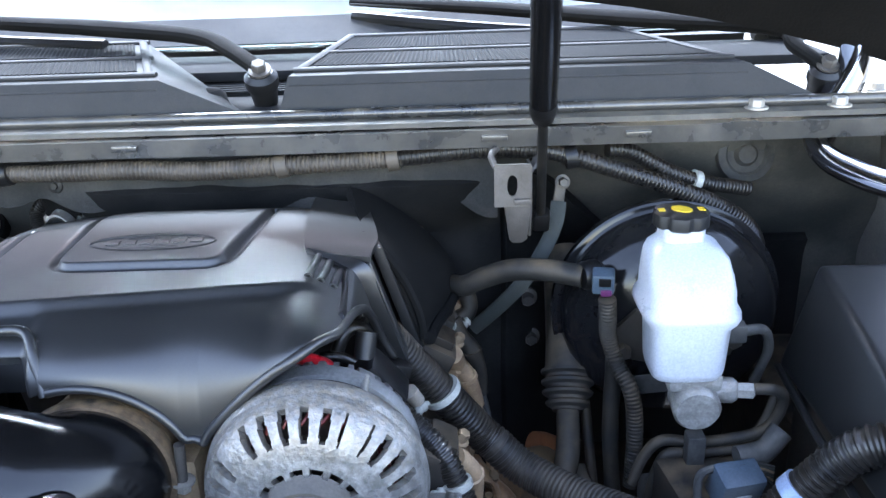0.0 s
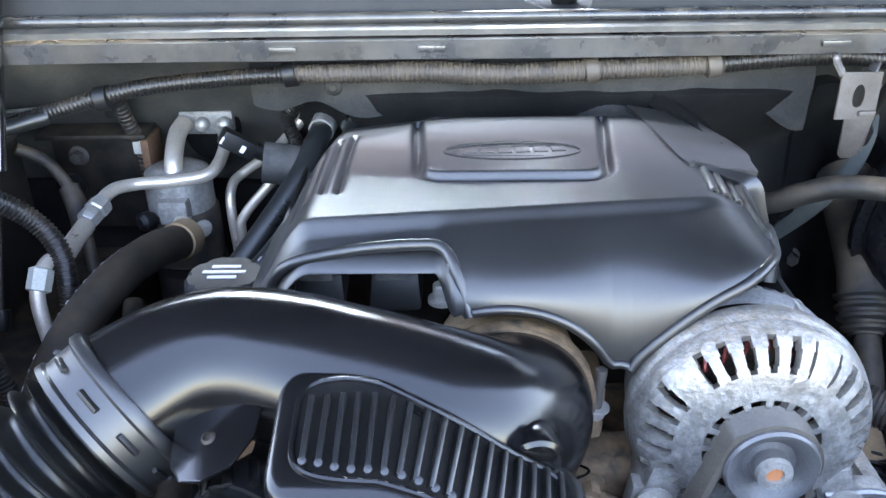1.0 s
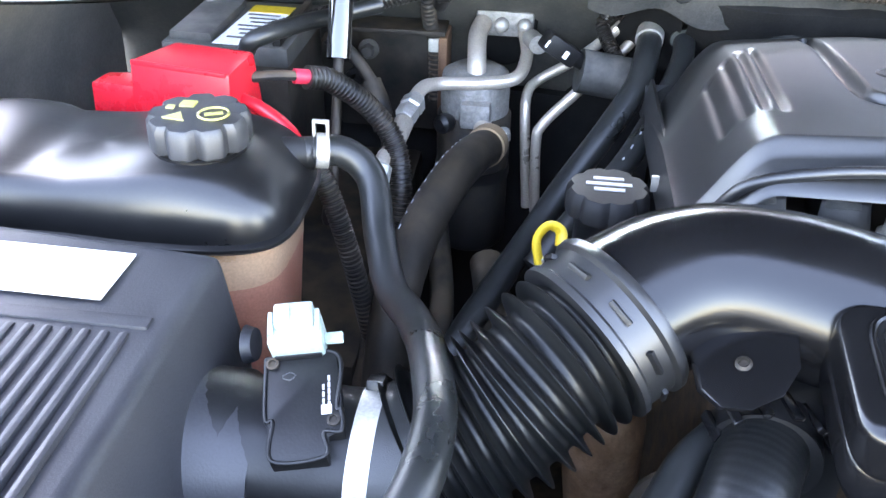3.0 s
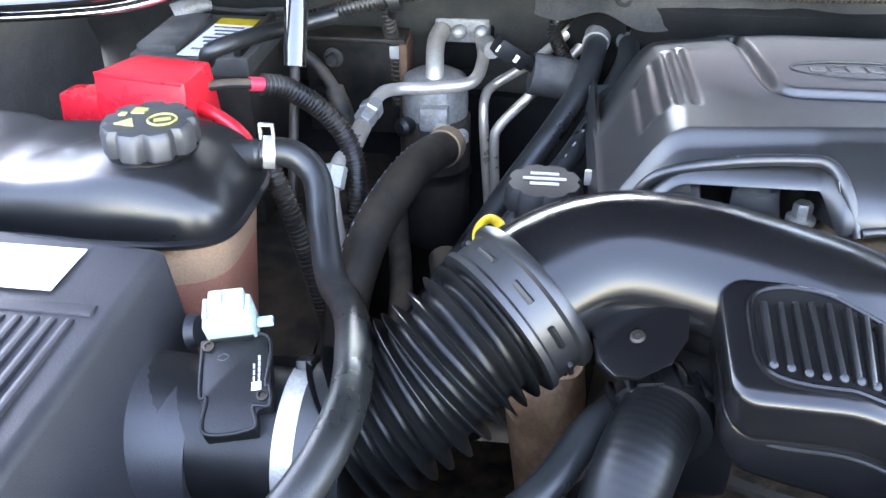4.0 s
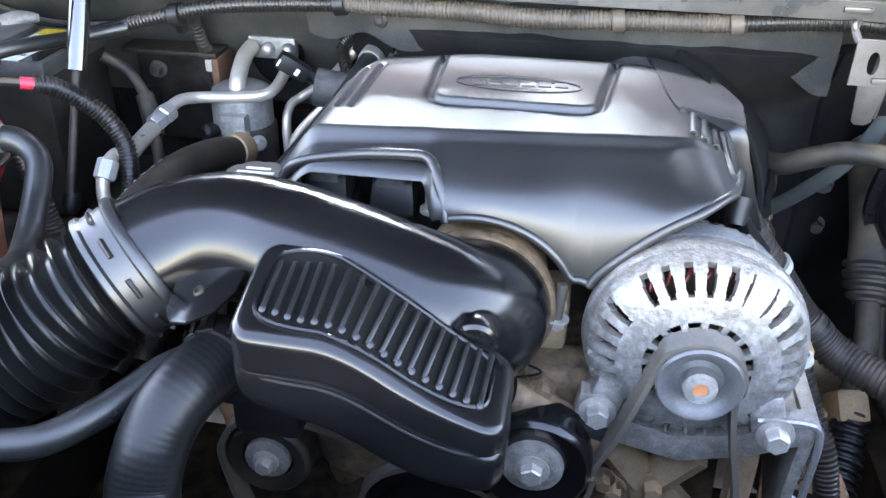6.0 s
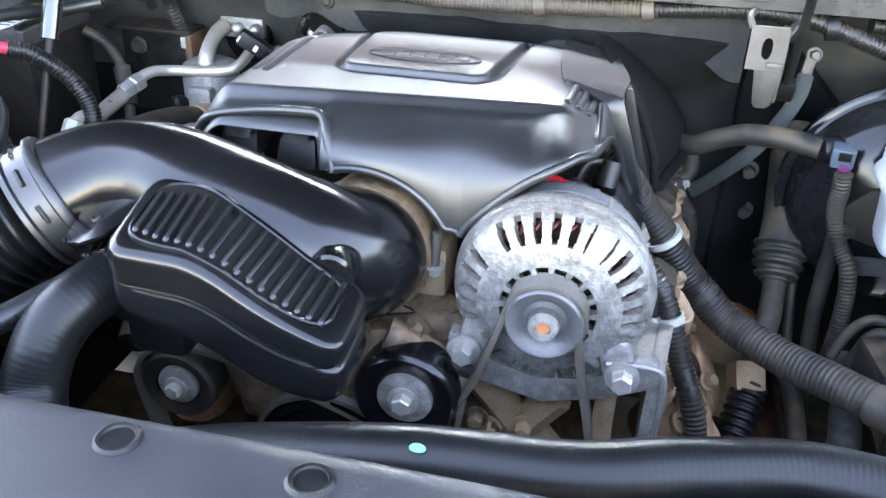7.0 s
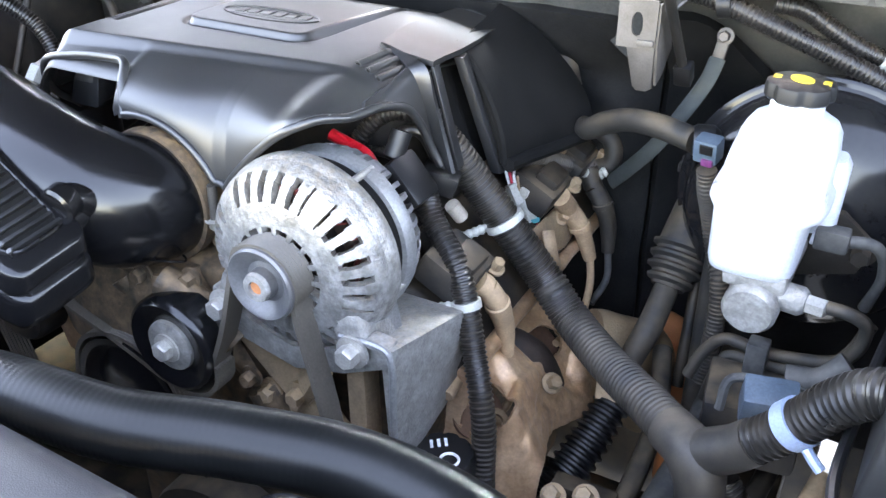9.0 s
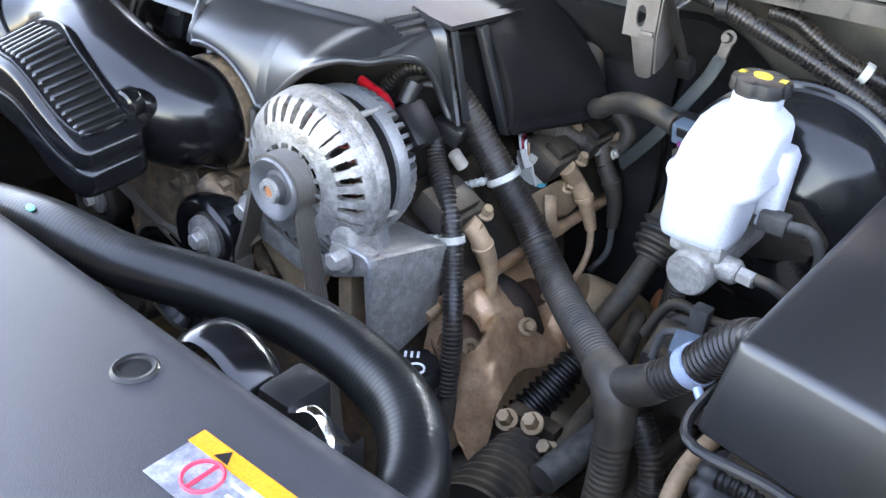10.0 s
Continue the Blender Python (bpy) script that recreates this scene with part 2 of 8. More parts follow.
M_GLASS = bpy.data.materials.new("windscreen_glass")
M_GLASS.use_nodes = True
gb = M_GLASS.node_tree.nodes["Principled BSDF"]
gb.inputs["Base Color"].default_value = (0.75, 0.85, 0.82, 1)
gb.inputs["Roughness"].default_value, gb.inputs["Transmission Weight"].default_value, gb.inputs["IOR"].default_value = 0.02, 1.0, 1.5


# ---- builders ----
WHERE = {}


def finish(bm, name, material, sharp=38):
    me = bpy.data.meshes.new(name)
    bmesh.ops.recalc_face_normals(bm, faces=bm.faces[:])
    co = [v.co for v in bm.verts]
    lo = Vector([min(c[i] for c in co) for i in range(3)])
    hi = Vector([max(c[i] for c in co) for i in range(3)])
    mid = (lo + hi) / 2
    bmesh.ops.translate(bm, verts=bm.verts[:], vec=-mid)
    bm.to_mesh(me)
    bm.free()
    me.materials.append(material)
    me.shade_smooth()
    me.set_sharp_from_angle(angle=radians(sharp))
    return me, mid


def thing(name, base, label, category, group="", kind=""):
    """A top-level thing: an Empty at its base."""
    ob = new(name)
    ob.empty_display_size = 0.02
    ob.location = base
    WHERE[ob] = Vector(base)
    return tagged(ob, label, category, group, kind)


def part(name, bm, material, parent=None, label="", sharp=38):
    """Links a bmesh as one mesh object under a thing or a part."""
    me, mid = finish(bm, name, material, sharp)
    ob = new(name, me)
    WHERE[ob] = mid
    ob.location = mid
    if parent:
        ob.parent = parent
        ob.location = mid - WHERE[parent]
    if label:
        tagged(ob, label)
    return ob


def solo(name, bm, material, label, category, group="", kind="", sharp=38):
    """A thing or piece of the setting that is one mesh."""
    return tagged(part(name, bm, material, None, "", sharp), label, category, group, kind)


def spline(pts, step):
    """Points at even steps along a smooth curve through pts."""
    p = [Vector(q) for q in pts]
    if len(p) == 2:
        dense = [p[0].lerp(p[1], i / 40) for i in range(41)]
    else:
        q = [p[0] * 2 - p[1], *p, p[-1] * 2 - p[-2]]
        dense = []
        for i in range(1, len(q) - 2):
            a, b, c, d = q[i - 1:i + 3]
            for k in range(24):
                t = k / 24
                dense.append(0.5 * ((2 * b) + (c - a) * t + (2 * a - 5 * b + 4 * c - d) * t * t + (3 * b - a - 3 * c + d) * t ** 3))
        dense.append(q[-2])
    acc = [0]
    for a, b in zip(dense, dense[1:]):
        acc.append(acc[-1] + (b - a).length)
    n = max(2, round(acc[-1] / step))
    out, j = [], 0
    for i in range(n + 1):
        s = acc[-1] * i / n
        while j < len(acc) - 2 and acc[j + 1] < s:
            j += 1
        f = (s - acc[j]) / max(1e-9, acc[j + 1] - acc[j])
        out.append(dense[j].lerp(dense[j + 1], min(1, f)))
    return out


def frames(line, up=(0.1, 0.2, 1)):
    """Tangent and two normals along a line, carried without twist."""
    res, u = [], None
    for i in range(len(line)):
        t = (line[min(i + 1, len(line) - 1)] - line[max(i - 1, 0)]).normalized()
        if u is None:
            u = Vector(up)
        u = (u - t * u.dot(t))
        if u.length < 1e-6:
            u = t.orthogonal()
        u.normalize()
        res.append((t, u.copy(), t.cross(u)))
    return res


def skin(bm, rings, caps=True, closed=True):
    """Faces between rings of vertices."""
    n = len(rings[0])
    for a, b in zip(rings, rings[1:]):
        for k in range(n if closed else n - 1):
            bm.faces.new((a[k], a[(k + 1) % n], b[(k + 1) % n], b[k]))
    if caps:
        bm.faces.new(rings[0][::-1])
        bm.faces.new(rings[-1])


def tube(pts, r, segs=16, step=0.006, corr=None, flat=1.0, bm=None, up=(0.1, 0.2, 1), wob=0.0, relax=0):
    """A hose or pipe. r: one radius or several along it. corr: pitch and depth of convolutions. flat: height against width."""
    bm = bm or bmesh.new()
    if corr:
        step = corr[0] / 4
    line = spline(pts, step)
    for _ in range(relax):
        line = [line[0]] + [(a + b + c) / 3 for a, b, c in zip(line, line[1:], line[2:])] + [line[-1]]
    rs = r if isinstance(r, (list, tuple)) else (r, r)
    rings = []
    fr = frames(line, up)
    for i, (c, (t, u, v)) in enumerate(zip(line, fr)):
        f = i / (len(line) - 1) * (len(rs) - 1)
        j = min(int(f), len(rs) - 2)
        rad = rs[j] + (rs[j + 1] - rs[j]) * (f - j)
        if corr and i % 4 > 1:
            rad -= corr[1]
        if wob:
            rad *= 1 + wob * noise.noise(c * 40)
        rings.append([bm.verts.new(c + (u * math.cos(a) * flat + v * math.sin(a)) * rad) for a in (2 * math.pi * k / segs for k in range(segs))])
    skin(bm, rings)
    return bm


def basis(axis, spin=0.0):
    a = Vector(axis).normalized()
    u = a.orthogonal() if abs(a.z) > 0.99 else Vector((0, 0, 1)) - a * a.z
    u.normalize()
    v = a.cross(u)
    c, s = math.cos(spin), math.sin(spin)
    return a, u * c + v * s, v * c - u * s


def lathe(profile, origin, axis=(0, 0, 1), segs=32, lobes=0, depth=0.0, bm=None, squash=1.0):
    """A turned body: profile of (radius, height along the axis). lobes: grips round its rim."""
    bm = bm or bmesh.new()
    a, u, v = basis(axis)
    o = Vector(origin)
    rings = []
    for r, h in profile:
        ring = []
        for k in range(segs):
            w = 2 * math.pi * k / segs
            rr = max(r, 1e-5)
            if lobes and r > 0.6 * max(q[0] for q in profile):
                rr -= depth * max(0.0, math.cos(w * lobes)) ** 2
            ring.append(bm.verts.new(o + a * h + (u * math.cos(w) * squash + v * math.sin(w)) * rr))
        rings.append(ring)
    skin(bm, rings)
    return bm


def rbox(centre, size, bevel=0.003, segs=2, rot=(0, 0, 0), bm=None):
    """A box with rounded edges."""
    b2 = bmesh.new()
    bmesh.ops.create_cube(b2, size=1)
    bmesh.ops.scale(b2, vec=Vector(size), verts=b2.verts[:])
    if bevel:
        bmesh.ops.bevel(b2, geom=b2.edges[:], offset=min(bevel, min(size) * 0.45), segments=segs, profile=0.6, affect="EDGES")
    bmesh.ops.transform(b2, matrix=pose(*centre, *rot), verts=b2.verts[:])
    return merged(bm, b2)


def merged(bm, b2):
    if bm is None:
        return b2
    me = bpy.data.meshes.new("t")
    b2.to_mesh(me)
    b2.free()
    bm.from_mesh(me)
    bpy.data.meshes.remove(me)
    return bm


def hexa(low, high, bevel=0.004, segs=2, bm=None):
    """A block between two four-cornered outlines, with rounded edges."""
    b2 = bmesh.new()
    a = [b2.verts.new(p) for p in low]
    b = [b2.verts.new(p) for p in high]
    n = len(a)
    b2.faces.new(a[::-1])
    b2.faces.new(b)
    for k in range(n):
        b2.faces.new((a[k], a[(k + 1) % n], b[(k + 1) % n], b[k]))
    if bevel:
        bmesh.ops.bevel(b2, geom=b2.edges[:], offset=bevel, segments=segs, profile=0.6, affect="EDGES", clamp_overlap=True)
    return merged(bm, b2)


def slab(outline, lift, bevel=0.002, bm=None):
    """A plate: an outline of points, thickened by the vector lift."""
    return hexa(outline, [Vector(p) + Vector(lift) for p in outline], bevel, 2, bm)


def ringloft(sections, segs=40, power=3.0, bm=None, caps=True):
    """A body through level sections (z, centre x, centre y, half width, half depth), each a rounded rectangle."""
    bm = bm or bmesh.new()
    rings = []
    for z, cx, cy, hw, hd in sections:
        ring = []
        for k in range(segs):
            w = 2 * math.pi * k / segs
            c, s = math.cos(w), math.sin(w)
            ring.append(bm.verts.new((cx + hw * math.copysign(abs(c) ** (2 / power), c), cy + hd * math.copysign(abs(s) ** (2 / power), s), z)))
        rings.append(ring)
    skin(bm, rings, caps)
    return bm


def hexbolt(centre, axis, r=0.008, h=0.007, washer=1.5, bm=None):
    """A hexagon bolt head with its flange washer."""
    bm = lathe([(0, 0), (r * washer, 0), (r * washer, h * 0.25), (r * 1.1, h * 0.3)], centre, axis, 24, bm=bm)
    o = Vector(centre) + Vector(axis).normalized() * h * 0.25
    return lathe([(r, 0), (r, h * 0.85), (r * 0.85, h), (0, h)], o, axis, 6, bm=bm)


def sheet(f, nu, nv, thick=0.0, bm=None):
    """A surface from f(u, v), u and v from 0 to 1; thickened downwards along its normal."""
    bm = bm or bmesh.new()
    grid = [[bm.verts.new(f(i / nu, j / nv)) for j in range(nv + 1)] for i in range(nu + 1)]
    faces = [bm.faces.new((grid[i][j], grid[i + 1][j], grid[i + 1][j + 1], grid[i][j + 1])) for i in range(nu) for j in range(nv)]
    if thick:
        bmesh.ops.recalc_face_normals(bm, faces=faces)
        bmesh.ops.solidify(bm, geom=faces, thickness=thick)
    return bm


def lettering(body, size, m, depth=0.0006):
    """Raised letters in the built-in font as a bmesh."""
    cu = bpy.data.curves.new("letters", "FONT")
    cu.body, cu.size, cu.extrude, cu.align_x, cu.align_y = body, size, depth, "CENTER", "CENTER"
    cu.resolution_u = 3
    tmp = bpy.data.objects.new("letters", cu)
    scene.collection.objects.link(tmp)
    dg = bpy.context.evaluated_depsgraph_get()
    me = bpy.data.meshes.new_from_object(tmp.evaluated_get(dg))
    bm = bmesh.new()
    bm.from_mesh(me)
    bpy.data.objects.remove(tmp)
    bpy.data.curves.remove(cu)
    bpy.data.meshes.remove(me)
    bmesh.ops.transform(bm, matrix=m, verts=bm.verts[:])
    return bm


def sm(a, b, x):
    t = min(1, max(0, (x - a) / (b - a)))
    return t * t * (3 - 2 * t)


def hose_thing(name, pts, r, material, label, category="hose", **kw):
    return solo(name, tube(pts, r, **kw), material, label, category)

# ---- the setting ----
N = 60
def ground_at(u, v):
    x, y = (u - 0.5), (v - 0.5)
    return Vector((math.copysign(abs(2 * x) ** 3 * 60, x), math.copysign(abs(2 * y) ** 3 * 60, y), 0.012 * noise.noise(Vector((u * 90, v * 90, 0)))))
solo("ground", sheet(ground_at, N, N), M_GROUND, "pale gravel yard under the vehicle", "ground", kind="structure")

CX = -0.30  # the vehicle's centre line


def box_wall(name, lo, hi, material, label, bevel=0.004):
    c = [(a + b) / 2 for a, b in zip(lo, hi)]
    return solo(name, rbox(c, [b - a for a, b in zip(lo, hi)], bevel), material, label, "wall", kind="structure")


# firewall: upper pressed panel, and the lower panel whose shade the foam pad stands for
def firewall_at(u, v):
    x = -1.16 + u * 1.78
    z = 0.62 + v * 0.60
    y = 1.06 - 0.10 * sm(1.00, 1.20, z) + 0.006 * noise.noise(Vector((x * 5, z * 7, 3)))
    y -= 0.05 * sm(-0.50, -0.35, x) * sm(0.13, 0.0, x)
    y += 0.03 * sm(-0.45, -0.55, x)
    return Vector((x, y, z))
solo("wall_firewall", sheet(firewall_at, 76, 44, 0.006), M_BODY, "dusty grey-green pressed steel firewall", "firewall", kind="structure")

# pressed seams on the firewall
for z0, x0, x1 in ((1.135, 0.14, 0.46), (1.12, -1.0, -0.78)):
    solo("trim_firewall_seam", tube([(x0, 0.985, z0 + 0.03), ((x0 + x1) / 2, 0.99, z0), (x1, 0.985, z0 + 0.005)], 0.004, 8), M_BODY, "pressed seam across the grey firewall", "seam", kind="structure")

# foam pad, drawn out over the lower firewall to paint its shade
def pad_at(u, v):
    x = -1.05 + u * 1.5
    top = 1.01 + 0.16 * sm(-0.53, -0.45, x) - 0.13 * sm(0.07, 0.24, x)
    z = 0.63 + v * (top - 0.63)
    y = 1.045 - 0.085 * sm(-0.46, -0.34, x) * sm(0.16, 0.02, x) - 0.018 * math.sin(3 * v + x * 6) * v + 0.006 * noise.noise(Vector((x * 14, z * 14, 0)))
    y = min(y, firewall_at((x + 1.16) / 1.78, (z - 0.62) / 0.60).y - 0.012)
    return Vector((x, y, z))
pad = thing("sound_pad", (CX, 1.0, 0.7), "matte black sound-deadening pad, spread over the firewall's shaded lower part", "sound pad")
part("pad_passenger", sheet(lambda u, v: pad_at(0.42 * u, v), 40, 30, 0.014), M_PAD, pad)
part("pad_middle", sheet(lambda u, v: pad_at(0.423 + 0.31 * u, v), 36, 30, 0.014), M_PAD, pad)
part("pad_driver", sheet(lambda u, v: pad_at(0.736 + 0.264 * u, v), 30, 30, 0.014), M_PAD, pad)
for px, pz in ((-0.95, 0.96), (-0.58, 0.97), (-0.20, 1.12), (0.30, 1.0), (0.41, 0.93)):
    u = (px + 1.05) / 1.5
    top = pad_at(u, 1).z
    c = pad_at(u, (pz - 0.63) / (top - 0.63))
    part("push_pin", lathe([(0.011, 0), (0.010, 0.003), (0.004, 0.005), (0, 0.005)], c + Vector((0, -0.003, 0)), (0, -1, 0), 14), M_BLACK, pad)
def felt_at(u, v):
    x = -0.52 + u * 0.57
    low = 1.150 - 0.010 * sm(0.1, 0.3, u) + 0.014 * math.sin(u * 17) * sm(0.2, 0.4, u) - 0.006 * math.sin(u * 40)
    z = 1.208 - v * (1.208 - low)
    return Vector((x, 0.912 + 0.02 * sm(0.3, 0, u) - 0.008 * math.sin(v * 3) + 0.004 * noise.noise(Vector((x * 25, z * 30, 0))), z))
felt = thing("felt_strip", (-0.24, 0.92, 1.15), "grey felt insulation strip above the engine cover", "insulation strip")
part("strip", sheet(felt_at, 80, 14, 0.006), M_FELT, felt)
part("screw", lathe([(0.009, 0), (0.008, 0.003), (0.004, 0.004), (0.0035, 0.006), (0, 0.006)], (-0.433, 0.907, 1.172), (0, -1, 0.1), 16), M_BLACK, felt)

# cowl lip: a folded channel across the bay
lip = thing("cowl_lip", (CX, 0.9, 1.2), "grey painted steel lip and rubber seal across the firewall", "cowl lip", kind="structure")
LX0, LX1 = -1.06, 0.49
def strip(profile, x0=LX0, x1=LX1, n=24, wob=0.0):
    """A section of (y, z) points drawn across the vehicle."""
    bm = bmesh.new()
    rings = []
    for i in range(n + 1):
        x = x0 + (x1 - x0) * i / n
        rings.append([bm.verts.new((x, y + wob * noise.noise(Vector((x * 9, y * 30, 0))), z + wob * noise.noise(Vector((x * 7, z * 30, 5))))) for y, z in profile])
    skin(bm, rings)
    return bm
part("flange", strip([(0.855, 1.232), (0.855, 1.214), (0.862, 1.212), (0.95, 1.214), (0.95, 1.228), (0.87, 1.232)], wob=0.001), M_BODY_GLOSS, lip, "worn painted flange")
part("ledge", strip([(0.868, 1.2335), (0.868, 1.239), (0.872, 1.2405), (0.90, 1.241), (0.90, 1.2335)], wob=0.0006), M_BODY, lip)
part("rubber_seal", tube([(LX0, 0.887, 1.246), (CX, 0.887, 1.246), (LX1, 0.887, 1.246)], 0.006, 12, 0.03), M_BODY_GLOSS, lip, "grey bulb seal")
for x in (0.045, 0.19, -0.33, -0.47):
    part("clip", rbox((x, 0.853, 1.2245), (0.026, 0.005, 0.006), 0.001), M_BODY_GLOSS, lip)
for x in (0.315, 0.40, 0.46):
    part("bolt", hexbolt((x, 0.88, 1.2405), (0, 0, 1), 0.008, 0.008), M_STEEL, lip, "zinc hexagon bolt")

# cowl panels with slotted tops
def cowl(x0, x1, front, rear, label):
    """A raised grille panel; front, rear: how far its ends run in along the top's front and rear edges."""
    c = thing("slotted_cowl_panel", ((x0 + x1) / 2, 0.95, 1.25), label, "cowl panel", "cowl panels")
    low = [(x0, 0.896, 1.245), (x1, 0.896, 1.245), (x1 - rear[1], 1.10, 1.258), (x0 + rear[0], 1.10, 1.258)]
    high = [(x0 + front[0], 0.905, 1.284), (x1 - front[1], 0.905, 1.284), (x1 - rear[1], 1.06, 1.302), (x0 + rear[0], 1.06, 1.302)]
    part("body", hexa(low, high, 0.004, 2), M_COWL, c)
    def top(f, y, lift=0.0):
        """A point of the top: f from end to end, y along the vehicle."""
        k = (y - 0.905) / 0.155
        a, b = x0 + front[0] + (rear[0] - front[0]) * k, x1 - front[1] - (rear[1] - front[1]) * k
        return Vector((a + (b - a) * f, y, 1.284 + 0.018 * k + lift))
    n = round((x1 - x0) / 0.007)
    for y0, y1 in ((0.932, 0.975), (0.993, 1.040)):
        part("grille", sheet(lambda u, v: top(0.03 + 0.94 * u, y0 + (y1 - y0) * v, 0.0016 + 0.0012 * (round(u * 2 * n) % 2)), 2 * n, 4, 0.001), M_GRILLE, c, "dark fine grille")
    for y, r in ((0.920, 0.0055), (0.984, 0.0040), (1.050, 0.0045)):
        part("frame_bar", tube([top(0.0, y, 0.001), top(0.5, y, 0.001), top(1.0, y, 0.001)], r, 10, 0.1, flat=0.6), M_COWL, c)
    for f in (0.012, 0.988):
        part("frame_end", tube([top(f, 0.918, 0.001), top(f, 1.050, 0.001)], 0.005, 10, 0.05, flat=0.6), M_COWL, c)
    part("front_step", tube([top(0.004, 0.9035, -0.010), top(0.996, 0.9035, -0.010)], 0.0016, 8, 0.1), M_COWL, c)
    return c
cowl(-0.180, 0.393, (0.012, 0.082), (0.066, 0.20), "grey slotted plastic cowl panel on the driver's side")
cowl(-1.04, -0.208, (0.05, 0.095), (0.10, 0.15), "grey slotted plastic cowl panel beside the wiper pivot")

# the gap between the cowl panels, with the drain boss
drain = thing("cowl_drain", (-0.245, 0.975, 1.24), "dull black cowl drain between the panels", "cowl drain")
part("tray", rbox((-0.245, 0.975, 1.243), (0.30, 0.156, 0.010), 0.004), M_GRILLE, drain)
part("boss", lathe([(0, 0), (0.026, 0), (0.024, 0.010), (0.018, 0.016), (0, 0.018)], (-0.268, 0.945, 1.248)), M_GRILLE, drain)
for k in range(6):
    part("rib", rbox((-0.235, 0.985 + 0.012 * k, 1.250), (0.20, 0.004, 0.008), 0.001), M_GRILLE, drain)
solo("cowl_shelf", rbox((CX, 1.09, 1.262), (1.5, 0.12, 0.012), 0.003), M_GRILLE, "black plastic shelf under the wipers", "cowl shelf", kind="structure")

# windscreen, and a dark cabin behind it
solo("window_windscreen", sheet(lambda u, v: Vector((-1.05 + 1.5 * u, 1.115 + 0.62 * v - 0.05 * math.sin(math.pi * u) + 0.04, 1.285 + 0.46 * v)), 16, 6, 0.006), M_GLASS, "sloping windscreen glass reflecting the sky", "windscreen", kind="structure").visible_shadow = False
solo("windscreen_border", sheet(lambda u, v: Vector((-1.05 + 1.5 * u, 1.115 + 0.62 * (0.06 * v) - 0.05 * math.sin(math.pi * u) + 0.036, 1.289 + 0.46 * (0.06 * v))), 16, 3, 0.002), M_COWL, "dark printed border along the windscreen's foot", "windscreen border", kind="structure")
solo("dashboard", sheet(lambda u, v: Vector((-1.0 + 1.4 * u, 1.19 + 0.75 * v, 1.27 + 0.06 * math.sin(math.pi * v))), 10, 8, 0.01), M_BLACK, "dark dashboard top behind the windscreen", "dashboard")
# unseen roof, added to keep the sun off the cowl
solo("unseen_cabin_roof", sheet(lambda u, v: Vector((-1.0 + 1.4 * u, 1.74 + 1.9 * v, 1.80 + 0.05 * math.sin(math.pi * u) + 0.03 * math.sin(math.pi * v))), 12, 10, 0.03), M_BODY_GLOSS, "unseen dark grey cabin roof, added to block the sun", "roof", kind="structure")
# unseen pale sheet, added as a reflector to brighten the engine cover
solo("ceiling_unseen_headliner", sheet(lambda u, v: Vector((-0.98 + 1.36 * u, 1.78 + 1.8 * v, 1.755 + 0.05 * math.sin(math.pi * u) + 0.03 * math.sin(math.pi * v))), 12, 10, 0.01), M_HEADLINER, "unseen pale grey headliner, added to brighten reflections", "headliner", kind="structure")
for px in (-1.03, 0.43):
    solo("windscreen_pillar", tube([(px, 1.14, 1.27), (px, 1.76, 1.80)], 0.035, 12, 0.1), M_BODY_GLOSS, "dark grey windscreen pillar beside the glass", "pillar", kind="structure")
# unseen wall, added so the glass looks dark
box_wall("wall_unseen_cabin_back", (-1.05, 2.6, 0.3), (0.45, 2.62, 1.62), M_BLACK, "unseen dark wall, added to darken the windscreen")


def wiper(nut, pts, label):
    """Wiper arm with its pivot, nut and blade."""
    n = Vector(nut)
    w = thing("wiper", n - Vector((0, 0, 0.03)), label, "wiper", "windscreen wipers")
    part("pivot", lathe([(0.0, -0.03), (0.013, -0.03), (0.015, -0.012), (0.018, -0.006), (0.018, 0.004), (0.013, 0.009), (0.0, 0.010)], n - Vector((0, 0, 0.006)), (0, -0.45, 1)), M_BLACK, w)
    part("nut", hexbolt(n + Vector((0, -0.004, 0.004)), (0, -0.6, 1), 0.008, 0.009), M_BRACKET, w, "bare steel nut")
    arm = [n + Vector((0, 0.004, 0.002))] + [Vector(p) for p in pts]
    part("arm", tube(arm, [0.013, 0.015, 0.016, 0.014, 0.012, 0.008], 14, 0.008, flat=0.6), M_MATTE, w)
    # paler line laid along the black arm as its edge highlight
    part("arm_glint", tube([p + Vector((0, -0.009, -0.002)) for p in arm[1:]], 0.0016, 8, 0.008), M_COWL, w, "paler line for the edge's highlight")
    a, b = Vector(pts[2]), Vector(pts[4])
    part("blade", tube([a + Vector((0, 0.012, -0.022)), (a + b) / 2 + Vector((0, 0.014, -0.024)), b + Vector((0, 0.012, -0.02))], 0.008, 8, 0.02), M_BLACK, w)
    return w
wiper((-0.199, 0.925, 1.283), [(-0.235, 0.955, 1.304), (-0.279, 0.985, 1.316), (-0.40, 1.02, 1.324), (-0.53, 1.05, 1.330), (-0.72, 1.09, 1.338)], "black wiper arm lying on the windscreen's foot")
wiper((0.409, 0.945, 1.266), [(0.384, 0.972, 1.287), (0.365, 0.998, 1.304), (0.206, 1.05, 1.313), (0.042, 1.10, 1.324), (-0.12, 1.13, 1.333)], "black wiper arm with a steel pivot nut")

